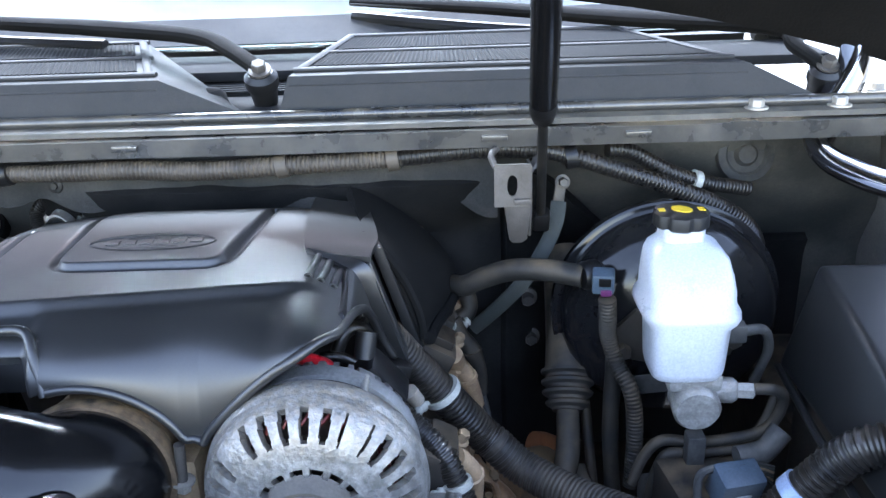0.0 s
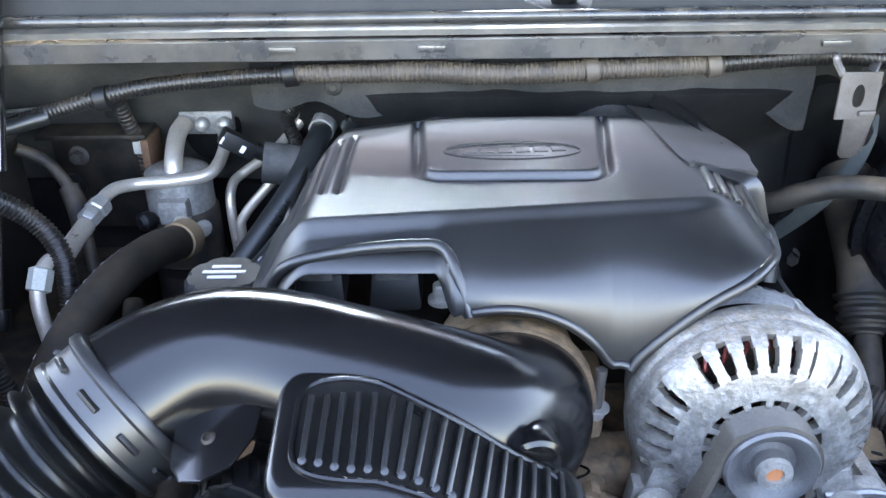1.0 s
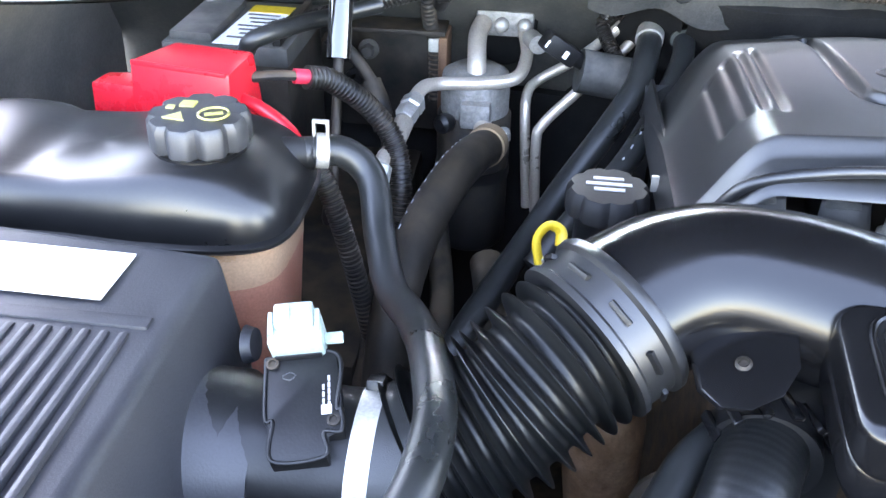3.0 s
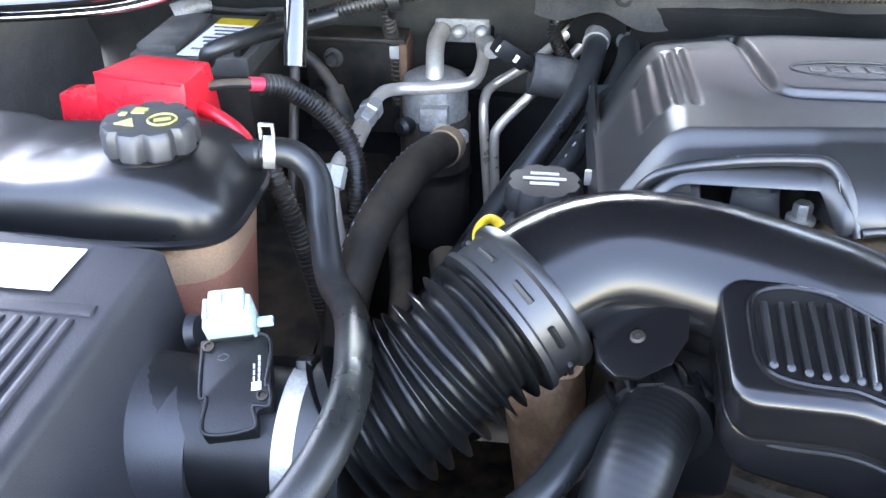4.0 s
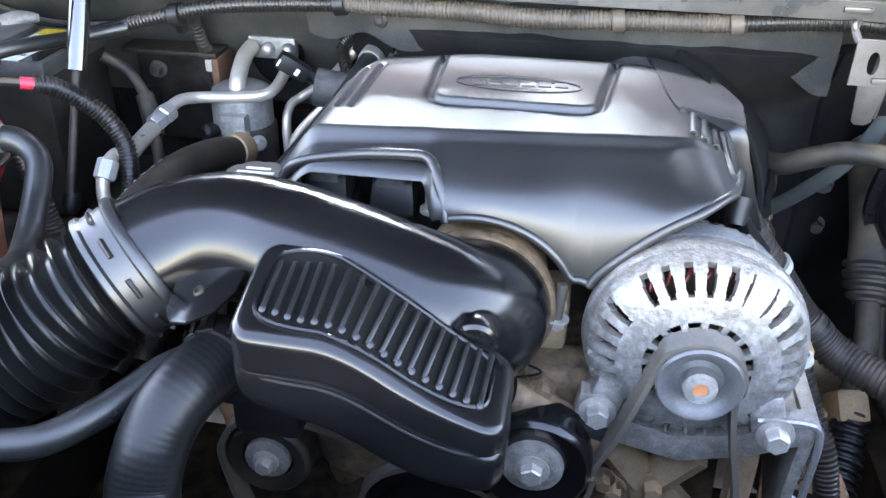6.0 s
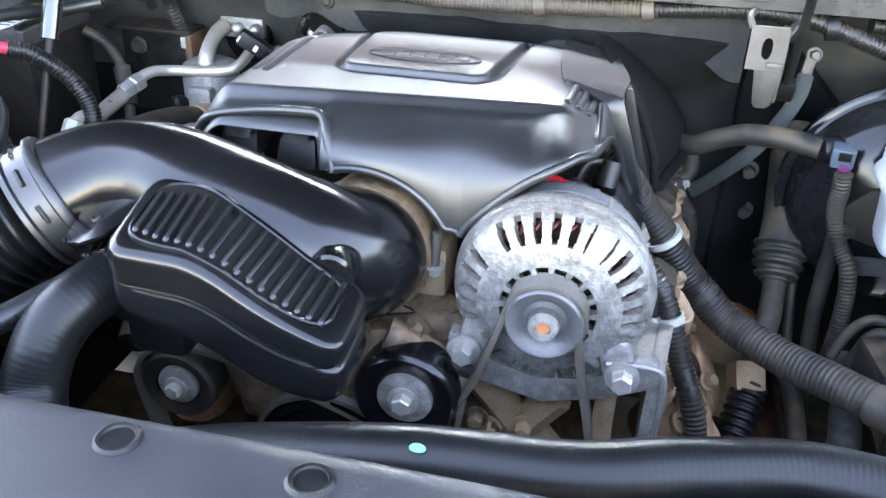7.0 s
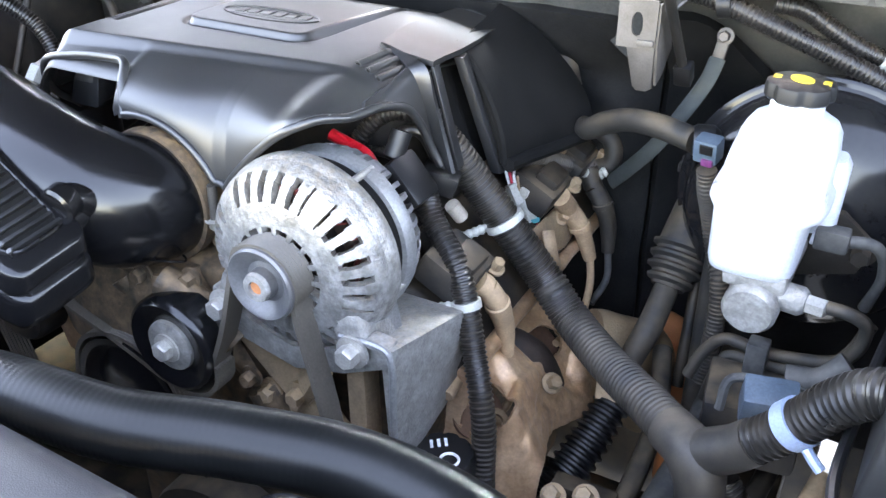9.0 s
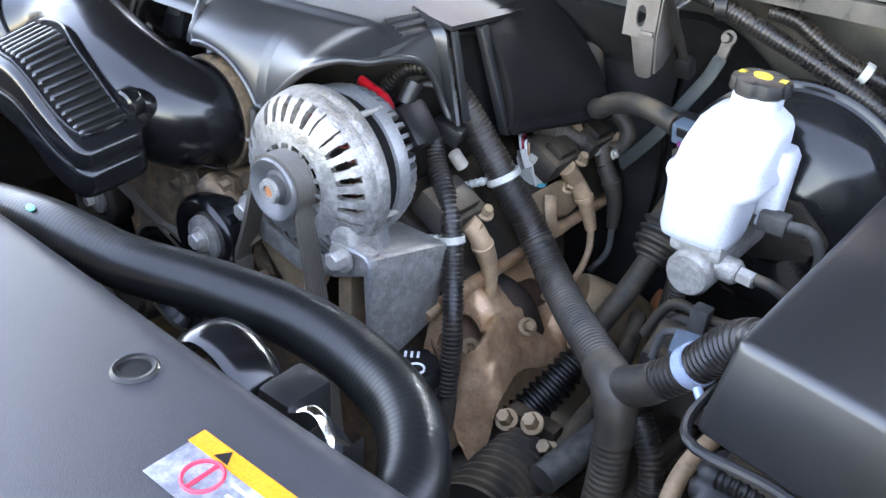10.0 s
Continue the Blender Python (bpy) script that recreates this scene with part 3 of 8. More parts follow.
# inner fenders and the open hood
def fender(x, side, name, label):
    def f(u, v):
        y, z = 0.05 + 1.02 * u, 0.45 + 0.72 * v + 0.03 * u
        bulge = 0.03 * math.sin(math.pi * v) * math.sin(3 * u) + 0.004 * noise.noise(Vector((y * 8, z * 8, side)))
        return Vector((x + side * (bulge - 0.04 * sm(0.8, 1, v)), y, z))
    solo(name, sheet(f, 36, 24, 0.006), M_FENDER, label, "inner fender", kind="structure")
    solo(name + "_rail", rbox((x + side * 0.02, 0.55, 1.205), (0.10, 1.06, 0.035), 0.01, 3), M_BODY_GLOSS, label.replace("inner fender", "fender rail"), "fender rail", kind="structure")
fender(-1.09, -1, "wall_fender_passenger", "dusty grey steel inner fender by the battery")
fender(0.53, 1, "wall_fender_driver", "dusty grey steel inner fender by the fuse box")

hood = thing("hood", (CX, 0.98, 1.37), "raised hood with a brown-black liner underneath", "hood")
HY, HZ, HA = 0.97, 1.342, radians(50)
def hood_at(u, v):
    x = CX - 0.83 + 1.66 * u
    s = 1.28 * v
    return Vector((x, HY - s * math.cos(HA), HZ + s * math.sin(HA) + 0.04 * math.sin(math.pi * u) - 0.02 * math.sin(math.pi * v) ** 2 - 0.075 * abs(2 * u - 1) ** 3 * (1 - v)))
part("skin", sheet(hood_at, 20, 20, 0.02), M_INSUL, hood)
part("liner", sheet(lambda u, v: hood_at(0.08 + 0.84 * u, 0.1 + 0.82 * v) + Vector((0, 0.01, -0.026 - 0.004 * math.sin(40 * u) * math.sin(30 * v))), 40, 30, 0.006), M_INSUL, hood, "quilted brown-black hood liner")

# hood hinges
def hinge(x, side, arc, r, edges):
    """Hood hinge: base plate and a swept arm whose glint strips are offset by (y, z, radius)."""
    h = part("hinge", rbox((x, 0.93, 1.235), (0.09, 0.10, 0.006), 0.002), M_BODY_GLOSS, hood, "painted steel hinge")
    part("arm", tube(arc, r, 20, 0.008, flat=0.35), M_ENAMEL, h, "glossy painted arm")
    # bright strips put in for sky reflections on the glossy painted arm
    for dy, dz, er in edges:
        part("arm_glint", tube([Vector(p) + Vector((0, dy, dz)) for p in arc], er, 12, 0.008), M_CHROME, h, "bright strip for the sky's reflection")
    for y in (0.905, 0.955):
        part("bolt", hexbolt((x + side * 0.015, y, 1.238), (0, 0, 1), 0.008, 0.008), M_STEEL, h)
hinge(-0.86, -1, [(-1.06, 0.755, 1.188), (-0.95, 0.76, 1.195), (-0.88, 0.762, 1.204), (-0.825, 0.768, 1.221), (-0.795, 0.785, 1.243), (-0.785, 0.84, 1.278), (-0.80, 0.93, 1.305)], 0.026, [(-0.006, -0.012, 0.004), (-0.009, 0.002, 0.005), (-0.006, 0.017, 0.008)])
hinge(0.46, 1, [(0.52, 0.80, 1.145), (0.47, 0.83, 1.155), (0.42, 0.85, 1.168), (0.385, 0.875, 1.188), (0.40, 0.91, 1.215), (0.44, 0.95, 1.26), (0.45, 0.97, 1.31)], 0.024, [(-0.004, 0.016, 0.005)])


# ---- engine cover ----
cover = thing("engine_cover", (-0.255, 0.70, 1.10), "satin black plastic engine cover with an oval badge", "engine cover")
TBX, TBZ, TBR = -0.272, 1.058, 0.058
AX, AZ = -0.106, 1.052


def cover_front(x):
    """Front edge in plan: straight, then curving back towards the arm."""
    t = min(1, max(0, (x + 0.125) / 0.049))
    return 0.551 + 0.110 * (1 - math.sqrt(max(0, 1 - t * t)))


def cover_low(x):
    """Height of the front face's lower edge: an arch over the throttle, a point, and a sweep up over the alternator."""
    if x < -0.189:
        d = 0.082 ** 2 - (x + 0.275) ** 2
        return max(1.088, 1.0505 + math.sqrt(max(0, d)))
    t = min(1, (x + 0.189) / 0.09)
    return 1.086 + 0.071 * (1 - (1 - t) ** 1.49) - 0.006 * sm(-0.10, -0.08, x)


def dent(x, y):
    """Relief of the top: the raised badge panel, its side grooves and the louvres."""
    h = 0.0
    w = 0.0685 + 0.012 * sm(0.64, 0.86, y)
    cx = -0.263 + 0.005 * sm(0.64, 0.86, y)
    q = max(abs(x - cx) - w, 0.662 - y)
    if abs(x - cx) > w - 0.014 and y < 0.676:
        q = math.hypot(max(0, abs(x - cx) - w + 0.014), max(0, 0.676 - y)) - 0.014
    h += 0.0052 * (1 - sm(-0.0025, 0.0025, q)) * (1 - 0.7 * sm(0.68, 0.80, y))
    if y > 0.66:
        h -= 0.004 * math.exp(-(((abs(x - cx) - w - 0.006) / 0.0035) ** 2)) * sm(0.66, 0.70, y)
    if y < 0.9 and q > 0:
        h -= 0.0020 * math.exp(-((q - 0.004) / 0.003) ** 2)
    for k in range(4):
        a = x - (-0.396 - 0.0115 * k)
        h -= 0.0045 * math.exp(-(a / 0.003) ** 2) * sm(0.632, 0.642, y) * (1 - sm(0.765 - 0.012 * k, 0.775 - 0.012 * k, y))
    return h


def cover_at(u, v):
    x = -0.462 + u * 0.380
    side = sm(-0.405, -0.468, x)
    right = sm(-0.155, -0.066, x)
    top = 1.1745 - 0.068 * side ** 1.15
    win = sm(-0.308, -0.322, x)
    fy = cover_front(x) * (1 - win) + 0.574 * win
    rear = 0.872 - 0.02 * right - 0.02 * side
    g = 1 - 0.95 * sm(-0.142, -0.098, x)
    yc = max(0.606 + 0.11 * (x + 0.30), fy + 0.020)
    def dip(y):
        k = x + 0.117 - 0.05 * (y - 0.63)
        return 0.010 * right * sm(0.70, 0.76, y) + 0.30 * (math.sqrt(k * k + 0.00004) + k) * sm(-0.19, -0.14, x)
    def back(y):
        k = y - 0.790 + 0.9 * max(0.0, abs(x + 0.23) - 0.07) ** 1.3
        return 0.10 * (math.sqrt(k * k + 0.00006) + k)
    if v < 0.10:
        t = v / 0.10
        z1 = top - dip(rear) - back(rear) - 0.022
        y, z = rear - 0.012 * t, 1.10 + (z1 - 1.10) * t
    elif v < 0.16:
        t = (v - 0.10) / 0.06
        y = rear - 0.012 - 0.05 * (1 - math.cos(t * math.pi / 2))
        z = top - dip(y) - back(y) - 0.022 * (1 - math.sin(t * math.pi / 2))
    elif v < 0.70:
        t = (v - 0.16) / 0.54
        y = rear - 0.062 + (yc - rear + 0.062) * t
        z = top - dip(y) - back(y) + dent(x, y)
    else:
        # one convex sweep from the crest down to the lower edge
        t = (v - 0.70) / 0.30
        yl = fy - 0.011
        y1, y2 = fy + (yc - fy) * 0.30, fy - 0.009
        end = top - dip(yl) - 0.016 * g
        low = min(end - 0.012 * g - 0.001, cover_low(x)) * (1 - win) + (end - 0.012) * win
        b0, b1, b2, b3 = (1 - t) ** 3, 3 * t * (1 - t) ** 2, 3 * t * t * (1 - t), t ** 3
        y = b0 * yc + b1 * y1 + b2 * y2 + b3 * yl
        fold = 0.0045 * g
        z = top - dip(y) - back(y) + dent(x, y) * (1 - sm(0.0, 0.1, t)) - fold * sm(0, 0.012, yc - y)
        z += -0.009 * g * b1 - 0.017 * g * b2 + b3 * (low - top + dip(yl) + fold)
    return Vector((x, y, z))
part("shell", sheet(cover_at, 260, 330, 0.003), M_COVER, cover, sharp=50)

# rolled lip along the arches
lip_pts = [(x, 0.540, cover_low(x) - 0.001) for x in [-0.296 + 0.0045 * k for k in range(24)]]
part("throttle_rim", tube(lip_pts + [(-0.186, 0.538, 1.084)], 0.0035, 10, 0.005), M_COVER, cover)
alt_pts = [(-0.188, 0.538, 1.084)] + [(q, cover_front(q) - 0.012, cover_low(q) - 0.001) for q in [-0.183 + 0.006 * k for k in range(17)]] + [(-0.0805, 0.610, 1.1505), (-0.0760, 0.630, 1.1455), (-0.0730, 0.645, 1.137), (-0.068, 0.655, 1.121), (-0.062, 0.662, 1.098), (-0.055, 0.665, 1.083)]
part("alternator_rim", tube(alt_pts, 0.0038, 10, 0.005), M_COVER, cover)
# window at the front corner: frame of the opening
part("window_frame", tube([(-0.298, 0.541, 1.125), (-0.306, 0.553, 1.150), (-0.316, 0.568, 1.163), (-0.335, 0.572, 1.164), (-0.38, 0.572, 1.160), (-0.425, 0.572, 1.148), (-0.444, 0.585, 1.115), (-0.452, 0.62, 1.085)], 0.0042, 10, 0.004), M_COVER, cover)
part("window_cheek", hexa([(-0.310, 0.62, 1.10), (-0.302, 0.62, 1.10), (-0.296, 0.544, 1.122), (-0.303, 0.544, 1.122)], [(-0.318, 0.62, 1.165), (-0.308, 0.62, 1.165), (-0.306, 0.556, 1.158), (-0.314, 0.556, 1.158)], 0.002), M_COVER, cover)
part("left_skirt", sheet(lambda u, v: Vector((-0.459 - 0.006 * v, 0.60 + 0.25 * u, 1.108 - 0.035 * v)), 8, 4, 0.003), M_COVER, cover)

# the arm at the driver's side: sloping top plate, leg and rear leg round an opening
def between(name, a, c, na=24, nc=6, th=0.004):
    """A skin stretched between two edge lines."""
    la, lc = spline(a, 0.001), spline(c, 0.001)
    def f(u, v):
        p, q = la[round(u * (len(la) - 1))], lc[round(u * (len(lc) - 1))]
        return Vector(p).lerp(Vector(q), v)
    return part(name, sheet(f, na, nc, th), M_COVER, cover, sharp=50)
ridge = [(-0.088, 0.667, 1.166), (-0.0815, 0.666, 1.160), (-0.0755, 0.668, 1.143), (-0.068, 0.669, 1.115), (-0.060, 0.669, 1.090), (-0.051, 0.666, 1.081)]
between("shoulder", [(-0.0835, 0.597, 1.1505), (-0.0805, 0.611, 1.1500), (-0.0760, 0.631, 1.1455), (-0.0730, 0.645, 1.138), (-0.068, 0.655, 1.121), (-0.062, 0.662, 1.098), (-0.052, 0.665, 1.081)], ridge, 40, 8)
between("shoulder_top", [(-0.083, 0.588, 1.150), (-0.083, 0.610, 1.151), (-0.0815, 0.631, 1.150)], [(-0.086, 0.600, 1.158), (-0.088, 0.635, 1.1605), (-0.089, 0.667, 1.166)], 20, 8)
between("arm_face", [(-0.123, 0.682, 1.179), (-0.112, 0.679, 1.173), (-0.100, 0.675, 1.169)] + ridge, [(-0.122, 0.684, 1.178), (-0.095, 0.681, 1.172), (-0.072, 0.672, 1.166), (-0.063, 0.668, 1.140), (-0.053, 0.666, 1.108), (-0.043, 0.663, 1.078)], 48, 6)
between("arm_plate", [(-0.124, 0.6815, 1.1762), (-0.129, 0.70, 1.1762), (-0.136, 0.757, 1.1755), (-0.142, 0.86, 1.1650)], [(-0.0705, 0.681, 1.1695), (-0.0700, 0.70, 1.1692), (-0.0685, 0.738, 1.1678), (-0.088, 0.86, 1.1560)], 30, 8, 0.005)
part("arm_side", hexa([(-0.046, 0.674, 1.078), (-0.0425, 0.674, 1.078), (-0.0425, 0.686, 1.078), (-0.046, 0.686, 1.078)], [(-0.074, 0.681, 1.164), (-0.0705, 0.681, 1.164), (-0.0705, 0.692, 1.164), (-0.074, 0.692, 1.164)], 0.001), M_COVER, cover)
def cover_point(x, y):
    """The point of the cover's top above a place in plan."""
    a, b = 0.16, 1.0
    for _ in range(30):
        m = (a + b) / 2
        a, b = (m, b) if cover_at((x + 0.462) / 0.380, m).y > y else (a, m)
    return cover_at((x + 0.462) / 0.380, a)
for x in (-0.117, -0.1075, -0.098):
    l, r = cover_point(x, 0.636) + Vector((0, 0, -0.0003)), cover_point(x + 0.003, 0.680) + Vector((0, 0, -0.0008))
    lv = part("louvre", tube([l, l.lerp(r, 0.5), r], 0.0036, 14, 0.003), M_COVER, cover)
    # black disc on the solid end, painting the shade of a hollow
    part("louvre_mouth_shade", lathe([(0, 0), (0.0022, 0), (0.0019, 0.0006), (0, 0.0006)], l, l - r, 14), M_MATTE, lv)
part("rear_leg", hexa([(-0.042, 0.738, 1.048), (-0.032, 0.740, 1.048), (-0.030, 0.748, 1.048), (-0.042, 0.748, 1.048)], [(-0.074, 0.722, 1.162), (-0.0635, 0.722, 1.162), (-0.0675, 0.738, 1.162), (-0.078, 0.740, 1.162)], 0.002), M_COVER, cover)
solo("cover_inner", hexa([(-0.10, 0.70, 1.05), (-0.055, 0.74, 1.05), (-0.060, 0.86, 1.05), (-0.12, 0.86, 1.05)], [(-0.13, 0.71, 1.15), (-0.095, 0.745, 1.15), (-0.11, 0.85, 1.15), (-0.14, 0.85, 1.15)], 0.004), M_MATTE, "matte black padding inside the engine cover", "foam padding")

# oval badge: a ring with plain raised bars
badge = bmesh.new()
bz = 1.1796
ov = [(-0.262 + 0.055 * math.cos(a), 0.705 + 0.019 * math.sin(a), bz) for a in [2 * math.pi * k / 40 for k in range(41)]]
tube(ov, 0.0011, 6, 0.004, bm=badge)
bd = part("badge", badge, M_COVER, cover, "embossed oval badge")
for k in range(6):
    part("badge_bar", rbox((-0.297 + 0.0145 * k, 0.7055 + 0.0006 * k, bz - 0.0004), (0.0115, 0.0125 - 0.0007 * abs(k - 2.5), 0.0024), 0.0008, rot=(0, 0, 4)), M_COVER, bd)
for s in (-1, 1):
    part("badge_stripe", rbox((-0.262 + 0.008 * s, 0.7055 + 0.0105 * s, bz - 0.0006), (0.066, 0.0016, 0.002), 0.0006), M_COVER, bd)

# what shows through the cover's window: injectors and their connectors
rail = thing("fuel_rail", (-0.37, 0.62, 1.08), "grey fuel rail with dark injector connectors under the cover", "fuel rail")
part("rail", rbox((-0.38, 0.66, 1.112), (0.13, 0.05, 0.04), 0.008), M_BLACK, rail)
for x in (-0.408, -0.352):
    c = part("connector", hexa([(x - 0.02, 0.588, 1.10), (x + 0.02, 0.588, 1.10), (x + 0.02, 0.65, 1.12), (x - 0.02, 0.65, 1.12)], [(x - 0.017, 0.598, 1.128), (x + 0.017, 0.598, 1.128), (x + 0.017, 0.65, 1.145), (x - 0.017, 0.65, 1.145)], 0.004), M_BLACK, rail)
    # top in paler grey than the connector, for light reflected off it
    part("lit_top", rbox((x - 0.002, 0.603, 1.124), (0.026, 0.012, 0.012), 0.003, rot=(-35, 0, 0)), M_GRAYDUSTY, c, "grey top, paler for the light on it")
part("bolt", hexbolt((-0.318, 0.595, 1.105), (0, 0, 1), 0.007, 0.012), M_STEEL, rail)

# intake manifold bulk under the cover, and the black foam at its side
solo("intake_manifold", ringloft([(0.97, -0.25, 0.765, 0.15, 0.105), (1.05, -0.25, 0.765, 0.165, 0.105), (1.13, -0.255, 0.765, 0.155, 0.095)], 32, 4), M_STEEL_DARK, "dark intake manifold under the engine cover", "intake manifold")
def foam_at(u, v):
    y = 0.742 + 0.150 * u
    z = 1.166 - (0.108 + 0.014 * u) * v
    x = -0.080 - 0.030 * u + (0.052 + 0.062 * u) * math.sin(v * math.pi / 2) ** 0.75 + 0.002 * noise.noise(Vector((y * 20, z * 20, 0)))
    return Vector((x, y, z))
foam = thing("cover_foam", (-0.04, 0.82, 1.05), "matte black foam skirt at the side of the engine cover", "foam skirt")
part("panel", sheet(foam_at, 16, 20, 0.012), M_MATTE, foam)
part("front_edge", tube([foam_at(0, v / 8) + Vector((-0.004, 0.002, 0)) for v in range(9)], 0.0045, 8, 0.01), M_MATTE, foam)
part("lower_edge", tube([foam_at(u / 8, 1) + Vector((0.002, 0, 0)) for u in range(9)], 0.0065, 8, 0.01, wob=0.15), M_MATTE, foam)


# ---- throttle body and intake duct ----
tb = thing("throttle_body", (TBX, 0.55, TBZ - 0.06), "cast throttle body ringed by a dust-browned band clamp", "throttle body")
part("body", lathe([(0.0, 0.0), (0.056, 0.0), (0.058, 0.01), (0.054, 0.03), (0.05, 0.06), (0, 0.06)], (TBX, 0.545, TBZ), (0, 1, 0), 40), M_ALU_DIRTY, tb)
part("band_clamp", lathe([(0.0595, 0.0), (0.0615, 0.0), (0.0615, 0.013), (0.0595, 0.013)], (TBX, 0.534, TBZ), (0, 1, 0), 48), M_PUMP, tb, "dust-browned band clamp")
part("clamp_screw", tube([(-0.209, 0.541, 1.050), (-0.207, 0.541, 1.082)], 0.0042, 10, 0.004), M_BRACKET, tb)
part("clamp_head", hexbolt((-0.2085, 0.541, 1.050), (-0.05, 0, -1), 0.006, 0.008), M_STEEL, tb)
part("motor", rbox((-0.215, 0.575, 1.035), (0.03, 0.05, 0.05), 0.008), M_ALU_DIRTY, tb)

duct = thing("intake_duct", (-0.38, 0.48, 1.04), "glossy black plastic intake duct arching over the engine", "air duct")
RC, RD = Vector((-0.507, 0.4745, 1.108)), Vector((-0.72, -0.55, -0.42)).normalized()
dpts = [(TBX, 0.545, TBZ), (TBX + 0.002, 0.515, TBZ + 0.003), (-0.285, 0.487, 1.074), (-0.325, 0.474, 1.098), (-0.385, 0.482, 1.118), (-0.440, 0.497, 1.123), (-0.480, 0.492, 1.119), RC]
part("duct", tube(dpts, [0.0575, 0.0575, 0.057, 0.0535, 0.0495, 0.0475, 0.0470, 0.0475], 48, 0.004, relax=40), M_GLOSS, duct)
part("seam", tube([(TBX + 0.055 * math.cos(a), 0.505 - 0.02 * math.sin(a), TBZ - 0.035 + 0.004 * math.sin(a * 2)) for a in [math.radians(-40 + 10 * k) for k in range(15)]], 0.001, 6, 0.004), M_GLOSS, duct)
nub = part("breather_nub", lathe([(0.017, -0.03), (0.017, 0.0), (0.013, 0.012), (0.011, 0.018), (0, 0.018)], (-0.262, 0.452, 1.094), (0.05, -0.75, 0.45), 24), M_GLOSS, duct)
part("nub_grip", lathe([(0.014, 0.0), (0.0155, 0.002), (0.0155, 0.014), (0.013, 0.016), (0, 0.016)], (-0.2615, 0.445, 1.100), (0.05, -0.75, -0.1), 40), M_GLOSS, nub)
col = part("collar", lathe([(0.0465, -0.004), (0.0515, -0.004), (0.0535, -0.001), (0.0535, 0.003), (0.0505, 0.005), (0.0500, 0.022), (0.0525, 0.024), (0.0525, 0.028), (0.046, 0.028)], RC, RD, 64), M_COVER, duct, "satin black clip collar")
a_, u_, v_ = basis(RD)
for k in range(7):
    w = radians(-150 + 38 * k)
    out = u_ * math.cos(w) + v_ * math.sin(w)
    part("lock_tab", rbox(RC + RD * 0.0135 + out * 0.0506, (0.016, 0.004, 0.003), 0.0006, rot=[math.degrees(q) for q in Matrix((out.cross(RD), RD, out)).transposed().to_euler()]), M_BLACK, col)

# mounting flap under the duct
flap = part("flap", slab([(-0.472, 0.449, 1.110), (-0.426, 0.464, 1.130), (-0.418, 0.446, 1.126), (-0.420, 0.424, 1.119), (-0.430, 0.409, 1.112), (-0.446, 0.402, 1.107), (-0.460, 0.406, 1.103), (-0.469, 0.420, 1.102)], (0.001, -0.002, 0.004), 0.0015), M_GLOSS, duct)
part("flap_screw", lathe([(0, 0), (0.0045, 0), (0.0045, 0.002), (0.003, 0.003), (0.0025, 0.001), (0, 0.001)], (-0.446, 0.428, 1.1165), (-0.25, -0.35, 0.9), 16), M_STEEL_DARK, flap)

# bellows
bellows = thing("air_bellows", (-0.58, 0.43, 1.0), "ribbed black rubber air intake bellows", "air bellows")
bp = [RC + RD * 0.026, RC + RD * 0.054, (-0.568, 0.430, 1.068), (-0.592, 0.419, 1.054), (-0.613, 0.411, 1.043)]
line = spline(bp, 0.0007)
fr_ = list(frames(line))
NR = 11
def bellows_piece(i0, i1):
    bm = bmesh.new()
    rings = []
    for i in range(i0, i1 + 1):
        c, (t, u, v) = line[i], fr_[i]
        f = i / (len(line) - 1)
        r = 0.0445 + 0.0025 * f + 0.0058 * (2 * (0.5 + 0.5 * math.cos(2 * math.pi * f * NR)) ** 2.4 - 1)
        rings.append([bm.verts.new(c + (u * math.cos(a) + v * math.sin(a)) * r) for a in [2 * math.pi * k / 48 for k in range(48)]])
    skin(bm, rings)
    return bm
for k in range(NR):
    i0, i1 = [round(q / NR * (len(line) - 1)) for q in (k, k + 1)]
    part("fold", bellows_piece(i0, i1), M_RUBBER_BLACK, bellows, sharp=60)

# ---- air meter and air box ----
maf = thing("air_meter", (-0.68, 0.405, 0.985), "black air flow meter pipe with a sensor and pale plug", "air flow meter")
part("pipe", lathe([(0.0, -0.125), (0.047, -0.125), (0.047, -0.07), (0.044, -0.065), (0.044, 0.0), (0.046, 0.002), (0.046, 0.03), (0, 0.03)], (-0.648, 0.405, 1.036), (1, -0.03, 0), 48), M_BLACK, maf)
part("hose_clamp", lathe([(0.0475, 0), (0.0487, 0.0), (0.0487, 0.014), (0.0475, 0.014)], (-0.647, 0.405, 1.036), (1, -0.03, 0), 48), M_STEEL, maf, "bright steel hose clamp")
part("clamp_screw", rbox((-0.641, 0.423, 1.081), (0.010, 0.014, 0.010), 0.002, rot=(-25, 0, 0)), M_BLACK, maf)
part("cuff", lathe([(0.046, 0), (0.0505, 0.0), (0.0505, 0.018), (0.048, 0.020), (0.048, 0.026)], (-0.634, 0.405, 1.036), (1, -0.03, 0), 48), M_RUBBER, maf)
SM = Matrix.Translation((-0.676, 0.396, 1.0845)) @ pose(0, 0, 0, 24, 0, 0) @ pose(0, 0, 0, 0, 0, 12)
def placed(bm, m=SM):
    bmesh.ops.transform(bm, matrix=m, verts=bm.verts[:])
    return bm
